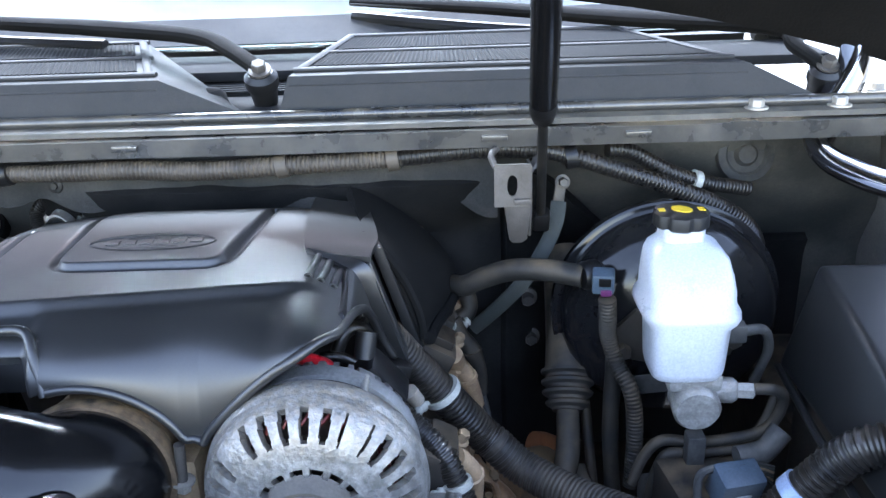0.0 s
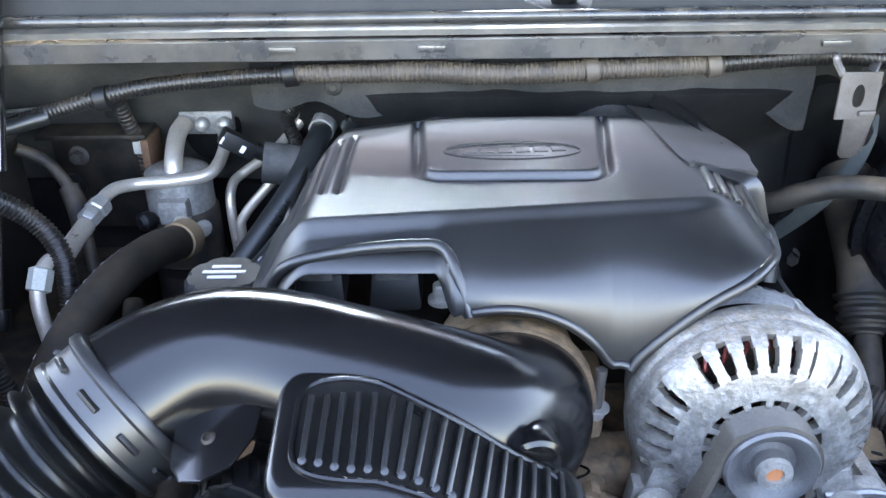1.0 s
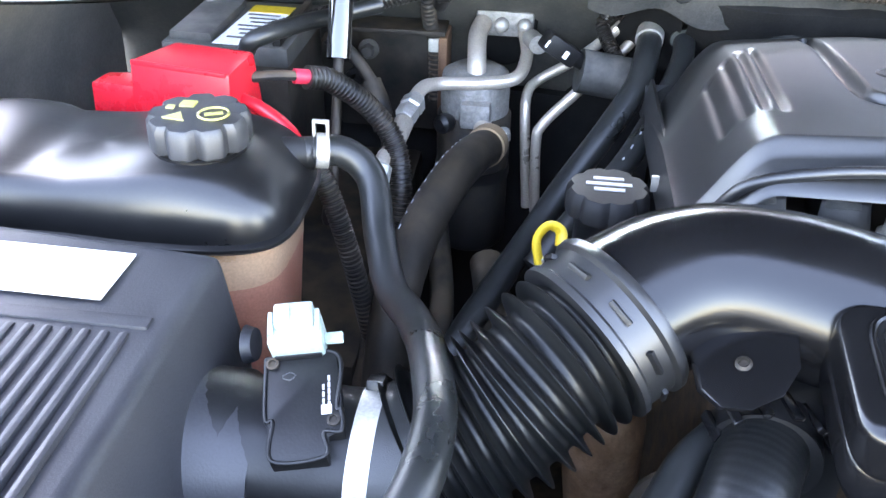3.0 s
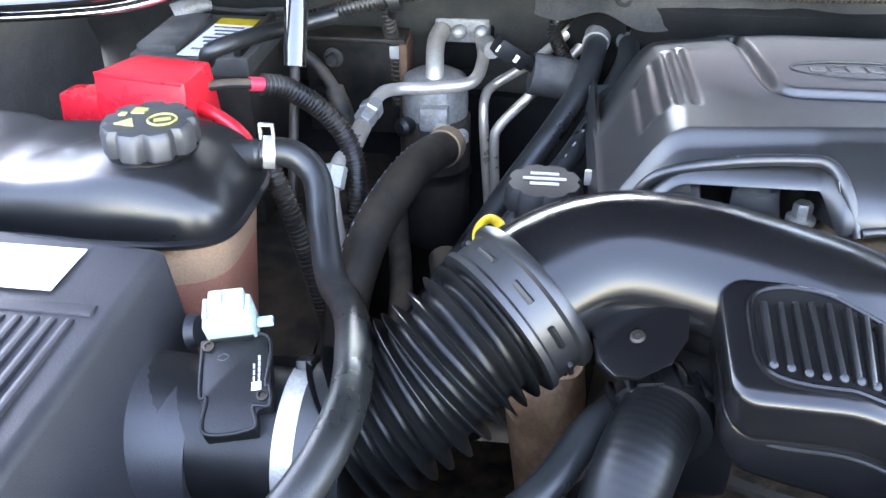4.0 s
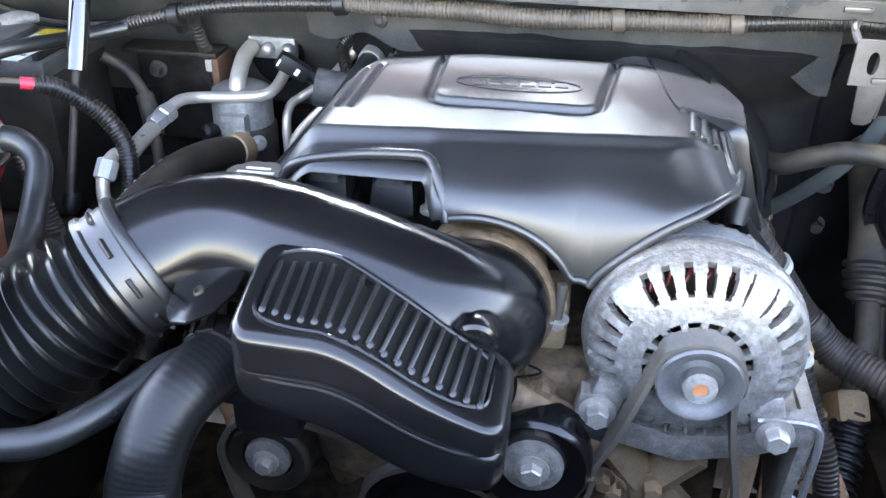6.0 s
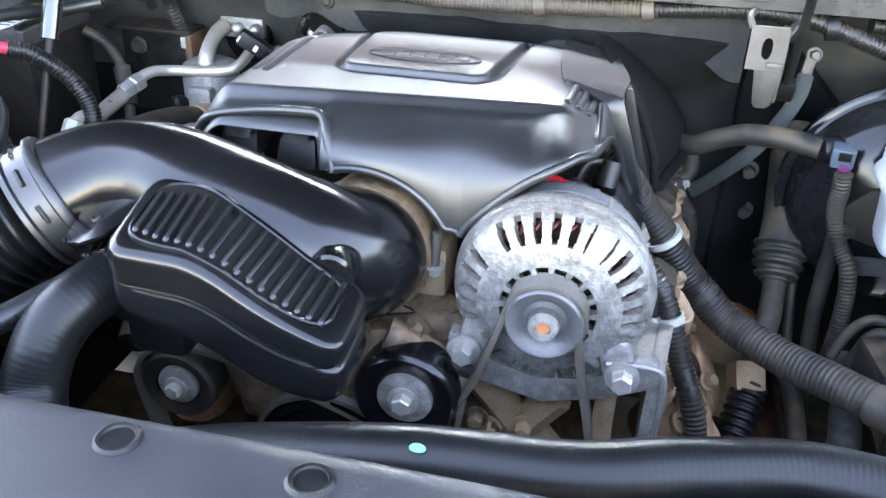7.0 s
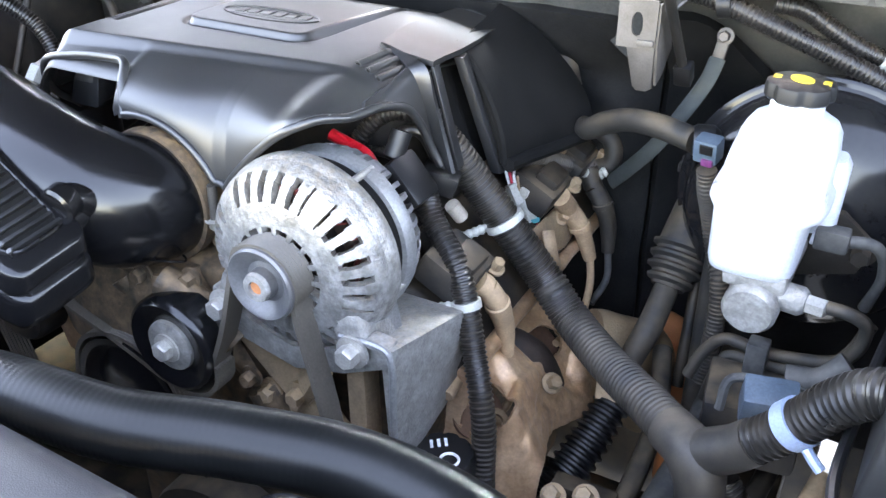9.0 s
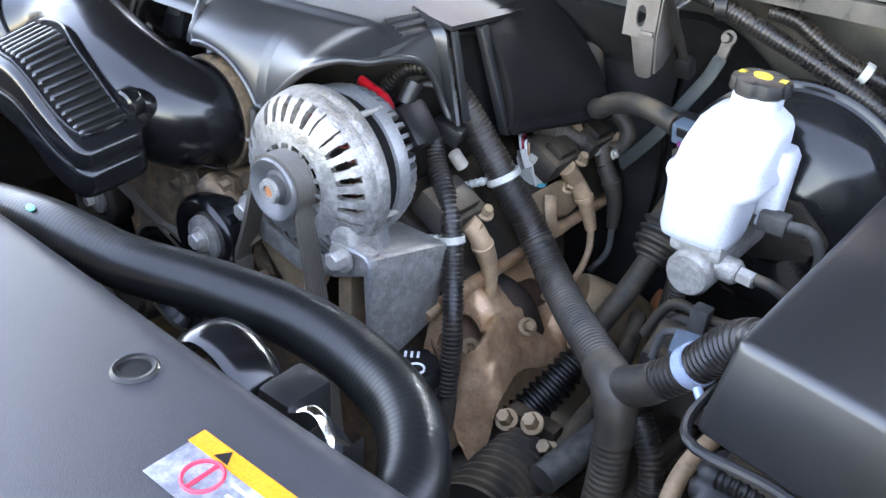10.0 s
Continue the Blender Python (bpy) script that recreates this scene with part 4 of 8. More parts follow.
def plate_outline(g, z):
    """The stepped outline of the sensor, grown by g."""
    return [(-0.0195 - g, 0.029 + g, z), (-0.0195 - g, -0.006 - g, z), (-0.0155 - g, -0.009 - g, z), (-0.0155 - g, -0.030 - g, z), (0.0125 + g, -0.030 - g, z), (0.0125 + g, -0.017 - g, z), (0.0215 + g, -0.017 - g, z), (0.0215 + g, -0.004 + g, z), (0.0195 + g, -0.002 + g, z), (0.0195 + g, 0.029 + g, z)]
sens = part("sensor", placed(slab(plate_outline(0.001, -0.008), (0, 0, 0.013), 0.0012)), M_BLACK, maf)
part("sensor_rim", placed(tube(plate_outline(-0.0004, 0.0052) + [plate_outline(-0.0004, 0.0052)[0]], 0.0012, 8, 0.0008)), M_BLACK, sens)
part("sensor_foot", placed(rbox((0.0, 0.0, -0.016), (0.030, 0.050, 0.020), 0.003)), M_BLACK, sens)
for x, y in ((-0.0155, 0.025), (0.0172, -0.0105)):
    part("sensor_screw", placed(lathe([(0, 0), (0.0036, 0), (0.0036, 0.002), (0.0022, 0.0022), (0.0018, 0.0008), (0, 0.0008)], (x, y, 0.0048), (0, 0, 1), 16)), M_STEEL_DARK, sens, "small dark screw")
for k in range(6):
    part("print_bar", placed(rbox((0.0150, 0.014 - 0.0042 * k * 0.9, 0.0052), (0.0013, 0.0030, 0.0006), 0)), M_GREYPRINT, sens)
for k in range(3):
    part("print_bar", placed(rbox((0.0120, 0.009 - 0.0042 * k, 0.0052), (0.0011, 0.0030, 0.0006), 0)), M_GREYPRINT, sens)
part("print_square", placed(rbox((0.0135, -0.0045 + 0.0005, 0.0052), (0.0055, 0.0052, 0.0006), 0)), M_PAPER, sens)
part("print_arrow", placed(tube([(-0.010, 0.0175, 0.0050), (-0.006, 0.0195, 0.0050), (-0.003, 0.0175, 0.0050), (-0.006, 0.0150, 0.0050), (-0.010, 0.0165, 0.0050)], 0.0004, 6, 0.002)), M_FIN, sens, "embossed arrow mark")
plug = part("plug", placed(rbox((-0.001, 0.037, 0.010), (0.030, 0.018, 0.024), 0.003)), M_PALEGREEN, maf, "pale green nylon plug")
part("plug_head", placed(rbox((-0.001, 0.044, 0.018), (0.0215, 0.014, 0.018), 0.002)), M_PALEGREEN, plug)
for k in (-1, 1):
    part("plug_rib", placed(rbox((-0.001 + 0.0055 * k, 0.0435, 0.0275), (0.0075, 0.010, 0.004), 0.001)), M_WHITE, plug)
    part("plug_wall", placed(rbox((-0.001 + 0.0125 * k, 0.040, 0.019), (0.003, 0.014, 0.012), 0.001)), M_PALEGREEN, plug)
part("plug_neck", placed(rbox((-0.001, 0.030, 0.004), (0.026, 0.006, 0.010), 0.001)), M_BLACK, plug)
part("plug_tail", placed(rbox((0.019, 0.036, 0.009), (0.010, 0.006, 0.004), 0.001)), M_PALEGREEN, plug)

box = thing("air_box", (-0.87, 0.38, 0.95), "black plastic air filter box with a ribbed lid", "air filter box")
part("lid", hexa([(-1.07, 0.12, 1.0), (-0.722, 0.12, 1.0), (-0.722, 0.470, 1.0), (-1.07, 0.50, 1.0)], [(-1.06, 0.14, 1.118), (-0.752, 0.14, 1.116), (-0.745, 0.480, 1.123), (-1.06, 0.508, 1.123)], 0.008, 3), M_AIRBOX, box)
part("base", rbox((-0.895, 0.31, 0.95), (0.33, 0.36, 0.12), 0.01), M_AIRBOX, box)
for k in range(26):
    part("rib", rbox((-0.770 - 0.0105 * k, 0.275, 1.1195), (0.0055, 0.25, 0.008), 0.0022), M_AIRBOX, box)
part("rib_ledge", rbox((-0.91, 0.409, 1.1215), (0.30, 0.01, 0.004), 0.0015), M_AIRBOX, box)
part("spigot", lathe([(0.055, 0), (0.05, 0.03), (0.046, 0.045)], (-0.745, 0.405, 1.03), (1, -0.03, 0), 40), M_AIRBOX, box)
part("side_boss", lathe([(0.012, 0), (0.010, 0.006), (0, 0.007)], (-0.7265, 0.455, 1.075), (1, 0, 0.15), 20), M_AIRBOX, box)
lab = part("lid_label", rbox((-0.886, 0.4475, 1.1243), (0.185, 0.046, 0.0008), 0, rot=(0, 0, -1)), M_PAPER, box, "white paper label")
for k in range(5):
    part("label_line", rbox((-0.885 - 0.006 * k, 0.463 - 0.008 * k, 1.1250), (0.13 - 0.012 * (k % 3), 0.0016, 0.0004), 0), M_GREYPRINT, lab)

# ---- coolant tank ----
tank = thing("coolant_tank", (-0.87, 0.58, 0.93), "coolant tank, black shell over yellowed plastic with pink coolant", "coolant tank")
TC = (-0.868, 0.587)
part("coolant_part", ringloft([(0.935, *TC, 0.115, 0.05), (0.945, *TC, 0.125, 0.058), (1.058, *TC, 0.135, 0.065)], 48, 4), M_COOLANT, tank, "pink coolant seen through the wall")
part("clear_part", ringloft([(1.058, *TC, 0.135, 0.065), (1.100, *TC, 0.139, 0.069)], 48, 4), M_TANK, tank, "yellowed translucent wall")
CAPX, CAPY = -0.788, 0.574
def tank_at(u, v):
    w = 2 * math.pi * u
    c, s = math.cos(w), math.sin(w)
    rise = min(1.0, v / 0.72)
    inset = 0.0 if v < 0.72 else (v - 0.72) / 0.28
    h = math.sin(rise * math.pi / 2) if rise < 1 else 1.0
    shrink = (1 - 0.24 * (1 - math.cos(rise * math.pi / 2)) ** 1.1) * (1 - inset)
    px = TC[0] + 0.146 * shrink * math.copysign(abs(c) ** 0.42, c)
    waist = 0.10 * math.exp(-((px + 0.905) / 0.012) ** 2) + 0.05 * math.exp(-((px + 0.862) / 0.016) ** 2)
    py = TC[1] + 0.072 * shrink * (1 - waist) * math.copysign(abs(s) ** 0.42, s)
    mound = 0.010 * math.exp(-((px - CAPX) ** 2 + (py - CAPY) ** 2) / 0.0022)
    top = 0.040 + (0.003 * math.cos((px + 0.79) * 34) + mound - 0.02 * waist) * rise
    return Vector((px, py, 1.098 + top * h + 0.002 * inset))
bm = sheet(tank_at, 96, 30)
bmesh.ops.remove_doubles(bm, verts=bm.verts[:], dist=0.0002)
part("shell", bm, M_TANKSHELL, tank, sharp=70)
part("flange", ringloft([(1.095, *TC, 0.147, 0.074), (1.0975, *TC, 0.149, 0.076), (1.100, *TC, 0.149, 0.076), (1.102, *TC, 0.146, 0.073)], 64, 4.6), M_BLACK, tank)
part("neck", lathe([(0.03, 1.13), (0.031, 1.146), (0.033, 1.147), (0.033, 1.150), (0.0, 1.150)], (CAPX, CAPY, 0), (0, 0, 1), 32), M_GLOSS, tank)
cap = part("cap", lathe([(0.0, 1.148), (0.032, 1.148), (0.0345, 1.151), (0.0345, 1.166), (0.032, 1.170), (0, 1.171)], (CAPX, CAPY, 0), (0, 0, 1), 96, 9, 0.0045), M_CAPGREY, tank, "ribbed screw cap, greyed for its sheen")
part("warning_disc", tube([(CAPX + 0.012 + 0.010 * math.cos(a), CAPY - 0.003 + 0.010 * math.sin(a), 1.1712) for a in [2 * math.pi * k / 24 for k in range(25)]], 0.0009, 6, 0.003, bm=rbox((CAPX + 0.012, CAPY - 0.003, 1.1712), (0.012, 0.004, 0.001), 0, rot=(0, 0, 25))), M_PALEPRINT, cap, "yellow ring print")
part("warning_triangle", slab([(CAPX - 0.019, CAPY - 0.014, 1.1705), (CAPX - 0.004, CAPY - 0.016, 1.1705), (CAPX - 0.010, CAPY - 0.004, 1.1705)], (0, 0, 0.0012), 0), M_PALEPRINT, cap)
part("warning_square", rbox((CAPX - 0.010, CAPY + 0.010, 1.1712), (0.010, 0.009, 0.0012), 0, bm=rbox((CAPX - 0.020, CAPY + 0.003, 1.1712), (0.005, 0.005, 0.0012), 0)), M_PALEPRINT, cap)
part("spout", lathe([(0.012, -0.03), (0.012, 0.012), (0.013, 0.014), (0, 0.014)], (-0.735, 0.613, 1.125), (1, 0.15, 0), 20), M_BLACK, tank)

hose = thing("tank_hose", (-0.65, 0.5, 1.03), "black rubber coolant hose with a spring clip at the tank", "hose")
part("hose", tube([(-0.728, 0.613, 1.126), (-0.702, 0.622, 1.124), (-0.680, 0.615, 1.108), (-0.668, 0.580, 1.082), (-0.652, 0.535, 1.068), (-0.630, 0.490, 1.078), (-0.612, 0.430, 1.098), (-0.602, 0.365, 1.106), (-0.615, 0.305, 1.098), (-0.66, 0.25, 1.07), (-0.72, 0.19, 1.03)], 0.0115, 20, 0.005), M_RUBBER, hose)
part("spring_clip", lathe([(0.0122, -0.0045), (0.0130, -0.0045), (0.0130, 0.0045), (0.0122, 0.0045)], (-0.716, 0.616, 1.127), (1, 0.3, -0.1), 24), M_STEEL, hose, "pale plated spring clip")
for k in (-1, 1):
    part("clip_ear", rbox((-0.716 + 0.005 * k, 0.616, 1.144), (0.0022, 0.004, 0.012), 0.0008), M_STEEL, hose)
part("clip_bar", rbox((-0.716, 0.616, 1.150), (0.0122, 0.004, 0.0022), 0.0008), M_STEEL, hose)

# ---- battery and cables ----
bat = thing("battery", (-0.88, 0.88, 0.93), "dusty grey-black battery with a yellow and white label", "battery")
part("case", rbox((-0.862, 0.895, 1.02), (0.120, 0.135, 0.18), 0.005), M_STEEL_DARK, bat)
part("top", rbox((-0.862, 0.895, 1.113), (0.124, 0.140, 0.020), 0.004), M_BATTERY, bat)
part("vent_cap", rbox((-0.897, 0.888, 1.126), (0.042, 0.110, 0.010), 0.003), M_BATTERY, bat)
part("edge_rib", rbox((-0.812, 0.893, 1.126), (0.008, 0.125, 0.008), 0.002), M_STEEL_DARK, bat)
bl = part("label", rbox((-0.848, 0.884, 1.1242), (0.044, 0.118, 0.0008), 0, rot=(0, 0, -3)), M_PAPER, bat, "white and yellow paper label")
part("label_band", rbox((-0.845, 0.932, 1.1248), (0.044, 0.022, 0.0008), 0, rot=(0, 0, -3)), M_YELLOW, bl)
for k in range(7):
    part("label_line", rbox((-0.848 + 0.002 * (k % 3), 0.913 - 0.0115 * k, 1.1248), (0.034 - 0.005 * (k % 3), 0.0035, 0.0006), 0, rot=(0, 0, -3)), M_BATTERY, bl)
part("terminal", lathe([(0.012, 0), (0.010, 0.016), (0, 0.017)], (-0.905, 0.945, 1.123), (0, 0, 1), 16), M_ALU_DIRTY, bat)
part("terminal_clamp", tube([(-0.918, 0.938, 1.128), (-0.905, 0.945, 1.133), (-0.892, 0.952, 1.135), (-0.882, 0.957, 1.134)], [0.012, 0.011, 0.0085, 0.006], 12, 0.003, wob=0.6), M_ALU_WORN, bat, "corroded clamp")

red = thing("terminal_cover", (-0.86, 0.73, 1.08), "bright red plastic terminal cover on the battery", "terminal cover")
part("cover", hexa([(-0.894, 0.688, 1.098), (-0.803, 0.672, 1.098), (-0.796, 0.735, 1.10), (-0.872, 0.748, 1.10)], [(-0.892, 0.695, 1.155), (-0.803, 0.677, 1.155), (-0.799, 0.729, 1.156), (-0.870, 0.741, 1.156)], 0.004, 2), M_RED, red)
part("step", hexa([(-0.934, 0.700, 1.095), (-0.888, 0.690, 1.095), (-0.885, 0.730, 1.095), (-0.930, 0.730, 1.095)], [(-0.933, 0.703, 1.130), (-0.888, 0.695, 1.132), (-0.886, 0.728, 1.132), (-0.929, 0.728, 1.130)], 0.003), M_RED, red)
part("lid_ridge", rbox((-0.848, 0.6865, 1.1535), (0.086, 0.003, 0.004), 0.001, rot=(0, 0, -11)), M_RED, red)
part("ring_lug", tube([(-0.805, 0.722, 1.135), (-0.785, 0.728, 1.136), (-0.768, 0.738, 1.133)], 0.0065, 12, 0.005, flat=0.7), M_BLACK_DUSTY, red)
part("cable_mark", tube([(-0.769, 0.737, 1.133), (-0.758, 0.745, 1.130)], 0.0066, 12, 0.003), M_PINK, red, "pink tape mark")
hose_thing("starter_cable", [(-0.760, 0.744, 1.130), (-0.742, 0.760, 1.121), (-0.712, 0.778, 1.090), (-0.690, 0.778, 1.055), (-0.682, 0.762, 1.015), (-0.684, 0.745, 0.96)], 0.0105, M_LOOM, "black split loom over the battery cable", "cable", corr=(0.0042, 0.0014))
hose_thing("red_cable", [(-0.806, 0.700, 1.126), (-0.786, 0.690, 1.124), (-0.762, 0.676, 1.116), (-0.748, 0.664, 1.104), (-0.752, 0.655, 1.08), (-0.775, 0.652, 1.04)], 0.0055, M_RED, "bright red battery cable", "cable", segs=12)
hose_thing("tank_loom", [(-0.738, 0.665, 1.10), (-0.722, 0.66, 1.06), (-0.705, 0.655, 1.00), (-0.69, 0.65, 0.93)], 0.009, M_LOOM, "black split loom beside the coolant tank", "cable", corr=(0.0042, 0.0014))
hose_thing("ground_cable", [(-0.822, 0.775, 1.138), (-0.814, 0.768, 1.150), (-0.800, 0.780, 1.154), (-0.785, 0.82, 1.150), (-0.76, 0.855, 1.148), (-0.72, 0.878, 1.154)], 0.008, M_RUBBER, "black battery cable along the firewall", "cable")

# hood strut beside the battery
st = thing("hood_strut", (-0.744, 0.75, 1.02), "glossy black gas strut rising beside the battery", "hood strut", "hood struts")
part("tube", tube([(-0.7457, 0.802, 1.126), (-0.751, 1.04, 1.60)], 0.0112, 20, 0.05), M_ENAMEL, st)
part("rod", tube([(-0.743, 0.738, 1.0), (-0.7459, 0.81, 1.14)], 0.0048, 14, 0.02), M_STEEL_DARK, st)
part("socket", lathe([(0.008, 0), (0.010, 0.006), (0.009, 0.02), (0, 0.02)], (-0.743, 0.735, 0.99), (0, 0.45, 0.9), 16), M_BLACK, st)
st2 = thing("hood_strut", (0.095, 0.875, 1.13), "black gas strut on a ball stud at the firewall", "hood strut", "hood struts")
part("tube", tube([(0.0835, 0.760, 1.281), (0.045, 0.32, 1.87)], 0.0125, 20, 0.05), M_GLOSS, st2, "black painted tube")
part("collar", tube([(0.0850, 0.7745, 1.262), (0.0835, 0.760, 1.281)], [0.010, 0.0128, 0.0128], 20, 0.004), M_BLACK, st2)
part("rod", tube([(0.094, 0.868, 1.138), (0.0850, 0.7745, 1.262)], 0.0048, 14, 0.02), M_STEEL_DARK, st2)
part("socket", rbox((0.095, 0.874, 1.128), (0.018, 0.016, 0.024), 0.004, rot=(25, 0, 0)), M_BLACK, st2, "black plastic ball socket")

# ---- air conditioning ----
acc = thing("ac_accumulator", (-0.632, 0.97, 0.85), "aluminium air-conditioning accumulator with bolted pipes", "accumulator")
part("canister", lathe([(0, 0.85), (0.036, 0.85), (0.0385, 0.86), (0.0385, 1.046), (0.0365, 1.056), (0.026, 1.062), (0, 1.064)], (-0.632, 0.972, 0), (0, 0, 1), 40), M_ALU_WORN, acc)
part("foam_jacket", lathe([(0.039, 0.845), (0.042, 0.849), (0.042, 1.008), (0.039, 1.012)], (-0.632, 0.972, 0), (0, 0, 1), 40), M_BLACK_DUSTY, acc, "black foam jacket")
part("strap", lathe([(0.0425, 0.935), (0.0432, 0.935), (0.0432, 0.948), (0.0425, 0.948)], (-0.632, 0.972, 0), (0, 0, 1), 40), M_BLACK, acc)
part("top_block", rbox((-0.628, 0.934, 1.022), (0.034, 0.022, 0.030), 0.006), M_ALU_WORN, acc)
part("port", lathe([(0.010, 0), (0.010, 0.02), (0.013, 0.021), (0.013, 0.034), (0.009, 0.036), (0.009, 0.05), (0, 0.05)], (-0.620, 0.932, 1.012), (0.1, -0.75, -0.15), 20), M_ALUTUBE, acc)
part("bolt", hexbolt((-0.598, 0.928, 1.002), (0.6, -0.8, 0), 0.007, 0.008), M_STEEL, acc)
part("valve", lathe([(0.008, 0), (0.011, 0.006), (0.011, 0.016), (0.006, 0.02), (0, 0.02)], (-0.656, 0.938, 1.010), (-0.5, -0.8, 0.1), 16), M_BLACK, acc)
part("outlet_pipe", tube([(-0.630, 1.02, 1.096), (-0.634, 0.998, 1.088), (-0.631, 0.962, 1.068), (-0.630, 0.950, 1.035)], 0.0105, 18, 0.004), M_ALUTUBE, acc, "fat aluminium pipe")
blk = part("pipe_block", rbox((-0.606, 1.030, 1.094), (0.066, 0.014, 0.030), 0.006), M_ALU_WORN, acc)
part("block_gasket", lathe([(0.0, -0.010), (0.034, -0.010), (0.036, -0.008), (0.036, 0.01), (0, 0.01)], (-0.605, 1.044, 1.094), (0, 1, 0), 40, squash=1.45), M_MATTE, acc)
for x in (-0.632, -0.609, -0.583):
    part("block_nut", lathe([(0.0085, -0.002), (0.0085, 0.003), (0.0078, 0.008), (0.005, 0.011), (0, 0.012)], (x, 1.022, 1.094), (0, -1, 0.1), 18), M_STEEL, blk)
pipe2 = thing("ac_pipe", (-0.66, 0.9, 1.0), "bent aluminium air-conditioning pipe with hexagon joint", "pipe", "air-conditioning pipes")
part("pipe", tube([(-0.583, 1.018, 1.088), (-0.578, 0.985, 1.074), (-0.588, 0.950, 1.060), (-0.628, 0.938, 1.056), (-0.668, 0.930, 1.056), (-0.684, 0.900, 1.060), (-0.693, 0.855, 1.048), (-0.697, 0.81, 1.037), (-0.70, 0.765, 1.045), (-0.702, 0.74, 1.02), (-0.69, 0.725, 0.95)], 0.0072, 16, 0.004), M_ALUTUBE, pipe2)
part("joint", lathe([(0.0105, -0.018), (0.0125, -0.014), (0.0125, -0.002), (0.010, 0.0), (0.0115, 0.002), (0.0115, 0.014), (0.009, 0.018)], (-0.690, 0.868, 1.052), (-0.2, -0.95, -0.2), 6), M_STEEL, pipe2, "bright hexagon joint")
part("bead", lathe([(0.008, -0.03), (0.0098, -0.028), (0.0098, 0.028), (0.008, 0.03)], (-0.696, 0.822, 1.040), (-0.1, -0.98, -0.2), 18), M_ALUTUBE, pipe2)
part("end_fitting", lathe([(0.0085, -0.012), (0.0115, -0.010), (0.0115, 0.010), (0.0085, 0.012)], (-0.7015, 0.752, 1.036), (0.1, 0.6, 0.8), 6), M_WHITE, pipe2, "white plastic fitting")
def ac_line(pts, r=0.0058):
    a = thing("ac_line", pts[0], "slim bent aluminium air-conditioning line", "pipe", "air-conditioning pipes")
    part("pipe", tube(pts, r, 14, 0.004), M_ALUTUBE, a)
ac_line([(-0.565, 0.955, 0.90), (-0.574, 0.968, 1.00), (-0.574, 0.985, 1.030), (-0.562, 1.002, 1.040), (-0.526, 1.0, 1.065), (-0.495, 0.985, 1.098), (-0.48, 0.985, 1.115)])
ac_line([(-0.555, 0.945, 0.90), (-0.560, 0.948, 0.985), (-0.554, 0.952, 1.008), (-0.522, 0.960, 1.043), (-0.480, 0.977, 1.083), (-0.465, 0.985, 1.10)])
foam = thing("foam_sleeve", (-0.50, 0.945, 1.04), "short grey foam sleeve with a pale cut ring", "foam sleeve")
part("sleeve", lathe([(0.013, 0), (0.023, 0), (0.023, 0.055), (0.013, 0.055), (0.013, 0.0)], (-0.522, 0.938, 1.078), (0.85, 0.1, -0.15), 28), M_GRAYDUSTY, foam)
tag = thing("pressure_switch", (-0.545, 0.93, 1.09), "black pressure switch plug with white marks", "pressure switch")
part("body", rbox((-0.545, 0.928, 1.104), (0.040, 0.022, 0.020), 0.004, rot=(0, 35, 20)), M_BLACK, tag)
part("stem", tube([(-0.530, 0.936, 1.094), (-0.508, 0.946, 1.078)], 0.009, 14, 0.01), M_BLACK, tag)
part("collar", tube([(-0.566, 0.962, 1.094), (-0.575, 0.995, 1.090)], 0.010, 14, 0.01), M_STEEL, tag)
for k in range(3):
    part("print_bar", rbox((-0.556 + 0.009 * k, 0.9135 + 0.0028 * k, 1.1125 - 0.006 * k), (0.005, 0.0012, 0.008), 0, rot=(0, 35, 20)), M_PAPER, tag)
ACH = [(-0.612, 0.888, 1.006), (-0.622, 0.835, 1.022), (-0.638, 0.770, 1.026), (-0.657, 0.705, 1.008), (-0.668, 0.650, 0.975), (-0.672, 0.61, 0.92), (-0.67, 0.57, 0.85)]
ach = thing("ac_hose", ACH[-1], "thick brown-black air-conditioning hose with white print", "hose")
part("hose", tube(ACH, 0.0195, 24, 0.005), M_ACHOSE, ach)
def print_row(pts, r, side, a0, a1, n, owner):
    """A row of worn print bars along a hose, on the side that faces the given way."""
    line = spline(pts, 0.001)
    m = len(line) - 1
    for k in range(n):
        i = round((a0 + (a1 - a0) * k / max(1, n - 1)) * m)
        i = max(1, min(m - 6, i))
        t = (line[i + 1] - line[i - 1]).normalized()
        s = Vector(side)
        s = (s - t * s.dot(t)).normalized()
        part("print_bar", tube([line[i] + s * (r - 0.0002), line[i + 3 + 2 * (k % 2)] + s * (r - 0.0002)], 0.0009, 6, 0.002), M_GREYPRINT, owner)
print_row(ACH, 0.0195, (-0.75, -0.3, 0.6), 0.12, 0.62, 16, ach)
solo("hose_ferrule", lathe([(0.0195, 0), (0.0215, 0.002), (0.0215, 0.026), (0.018, 0.03), (0.010, 0.034)], (-0.6135, 0.880, 1.0085), (0.12, 0.9, -0.2), 28), M_ALU_DIRTY, "crimped aluminium hose ferrule at the accumulator", "hose ferrule")

# heater hoses
h1 = thing("heater_hose", (-0.52, 0.85, 1.0), "black heater hose with a worn clamp at the firewall", "hose", "heater hoses")
part("hose", tube([(-0.452, 0.962, 1.118), (-0.458, 0.915, 1.108), (-0.468, 0.875, 1.090), (-0.496, 0.835, 1.056), (-0.530, 0.795, 1.018), (-0.556, 0.755, 0.990), (-0.585, 0.70, 0.965), (-0.615, 0.64, 0.94), (-0.635, 0.59, 0.90)], 0.0125, 20, 0.005), M_RUBBER, h1)
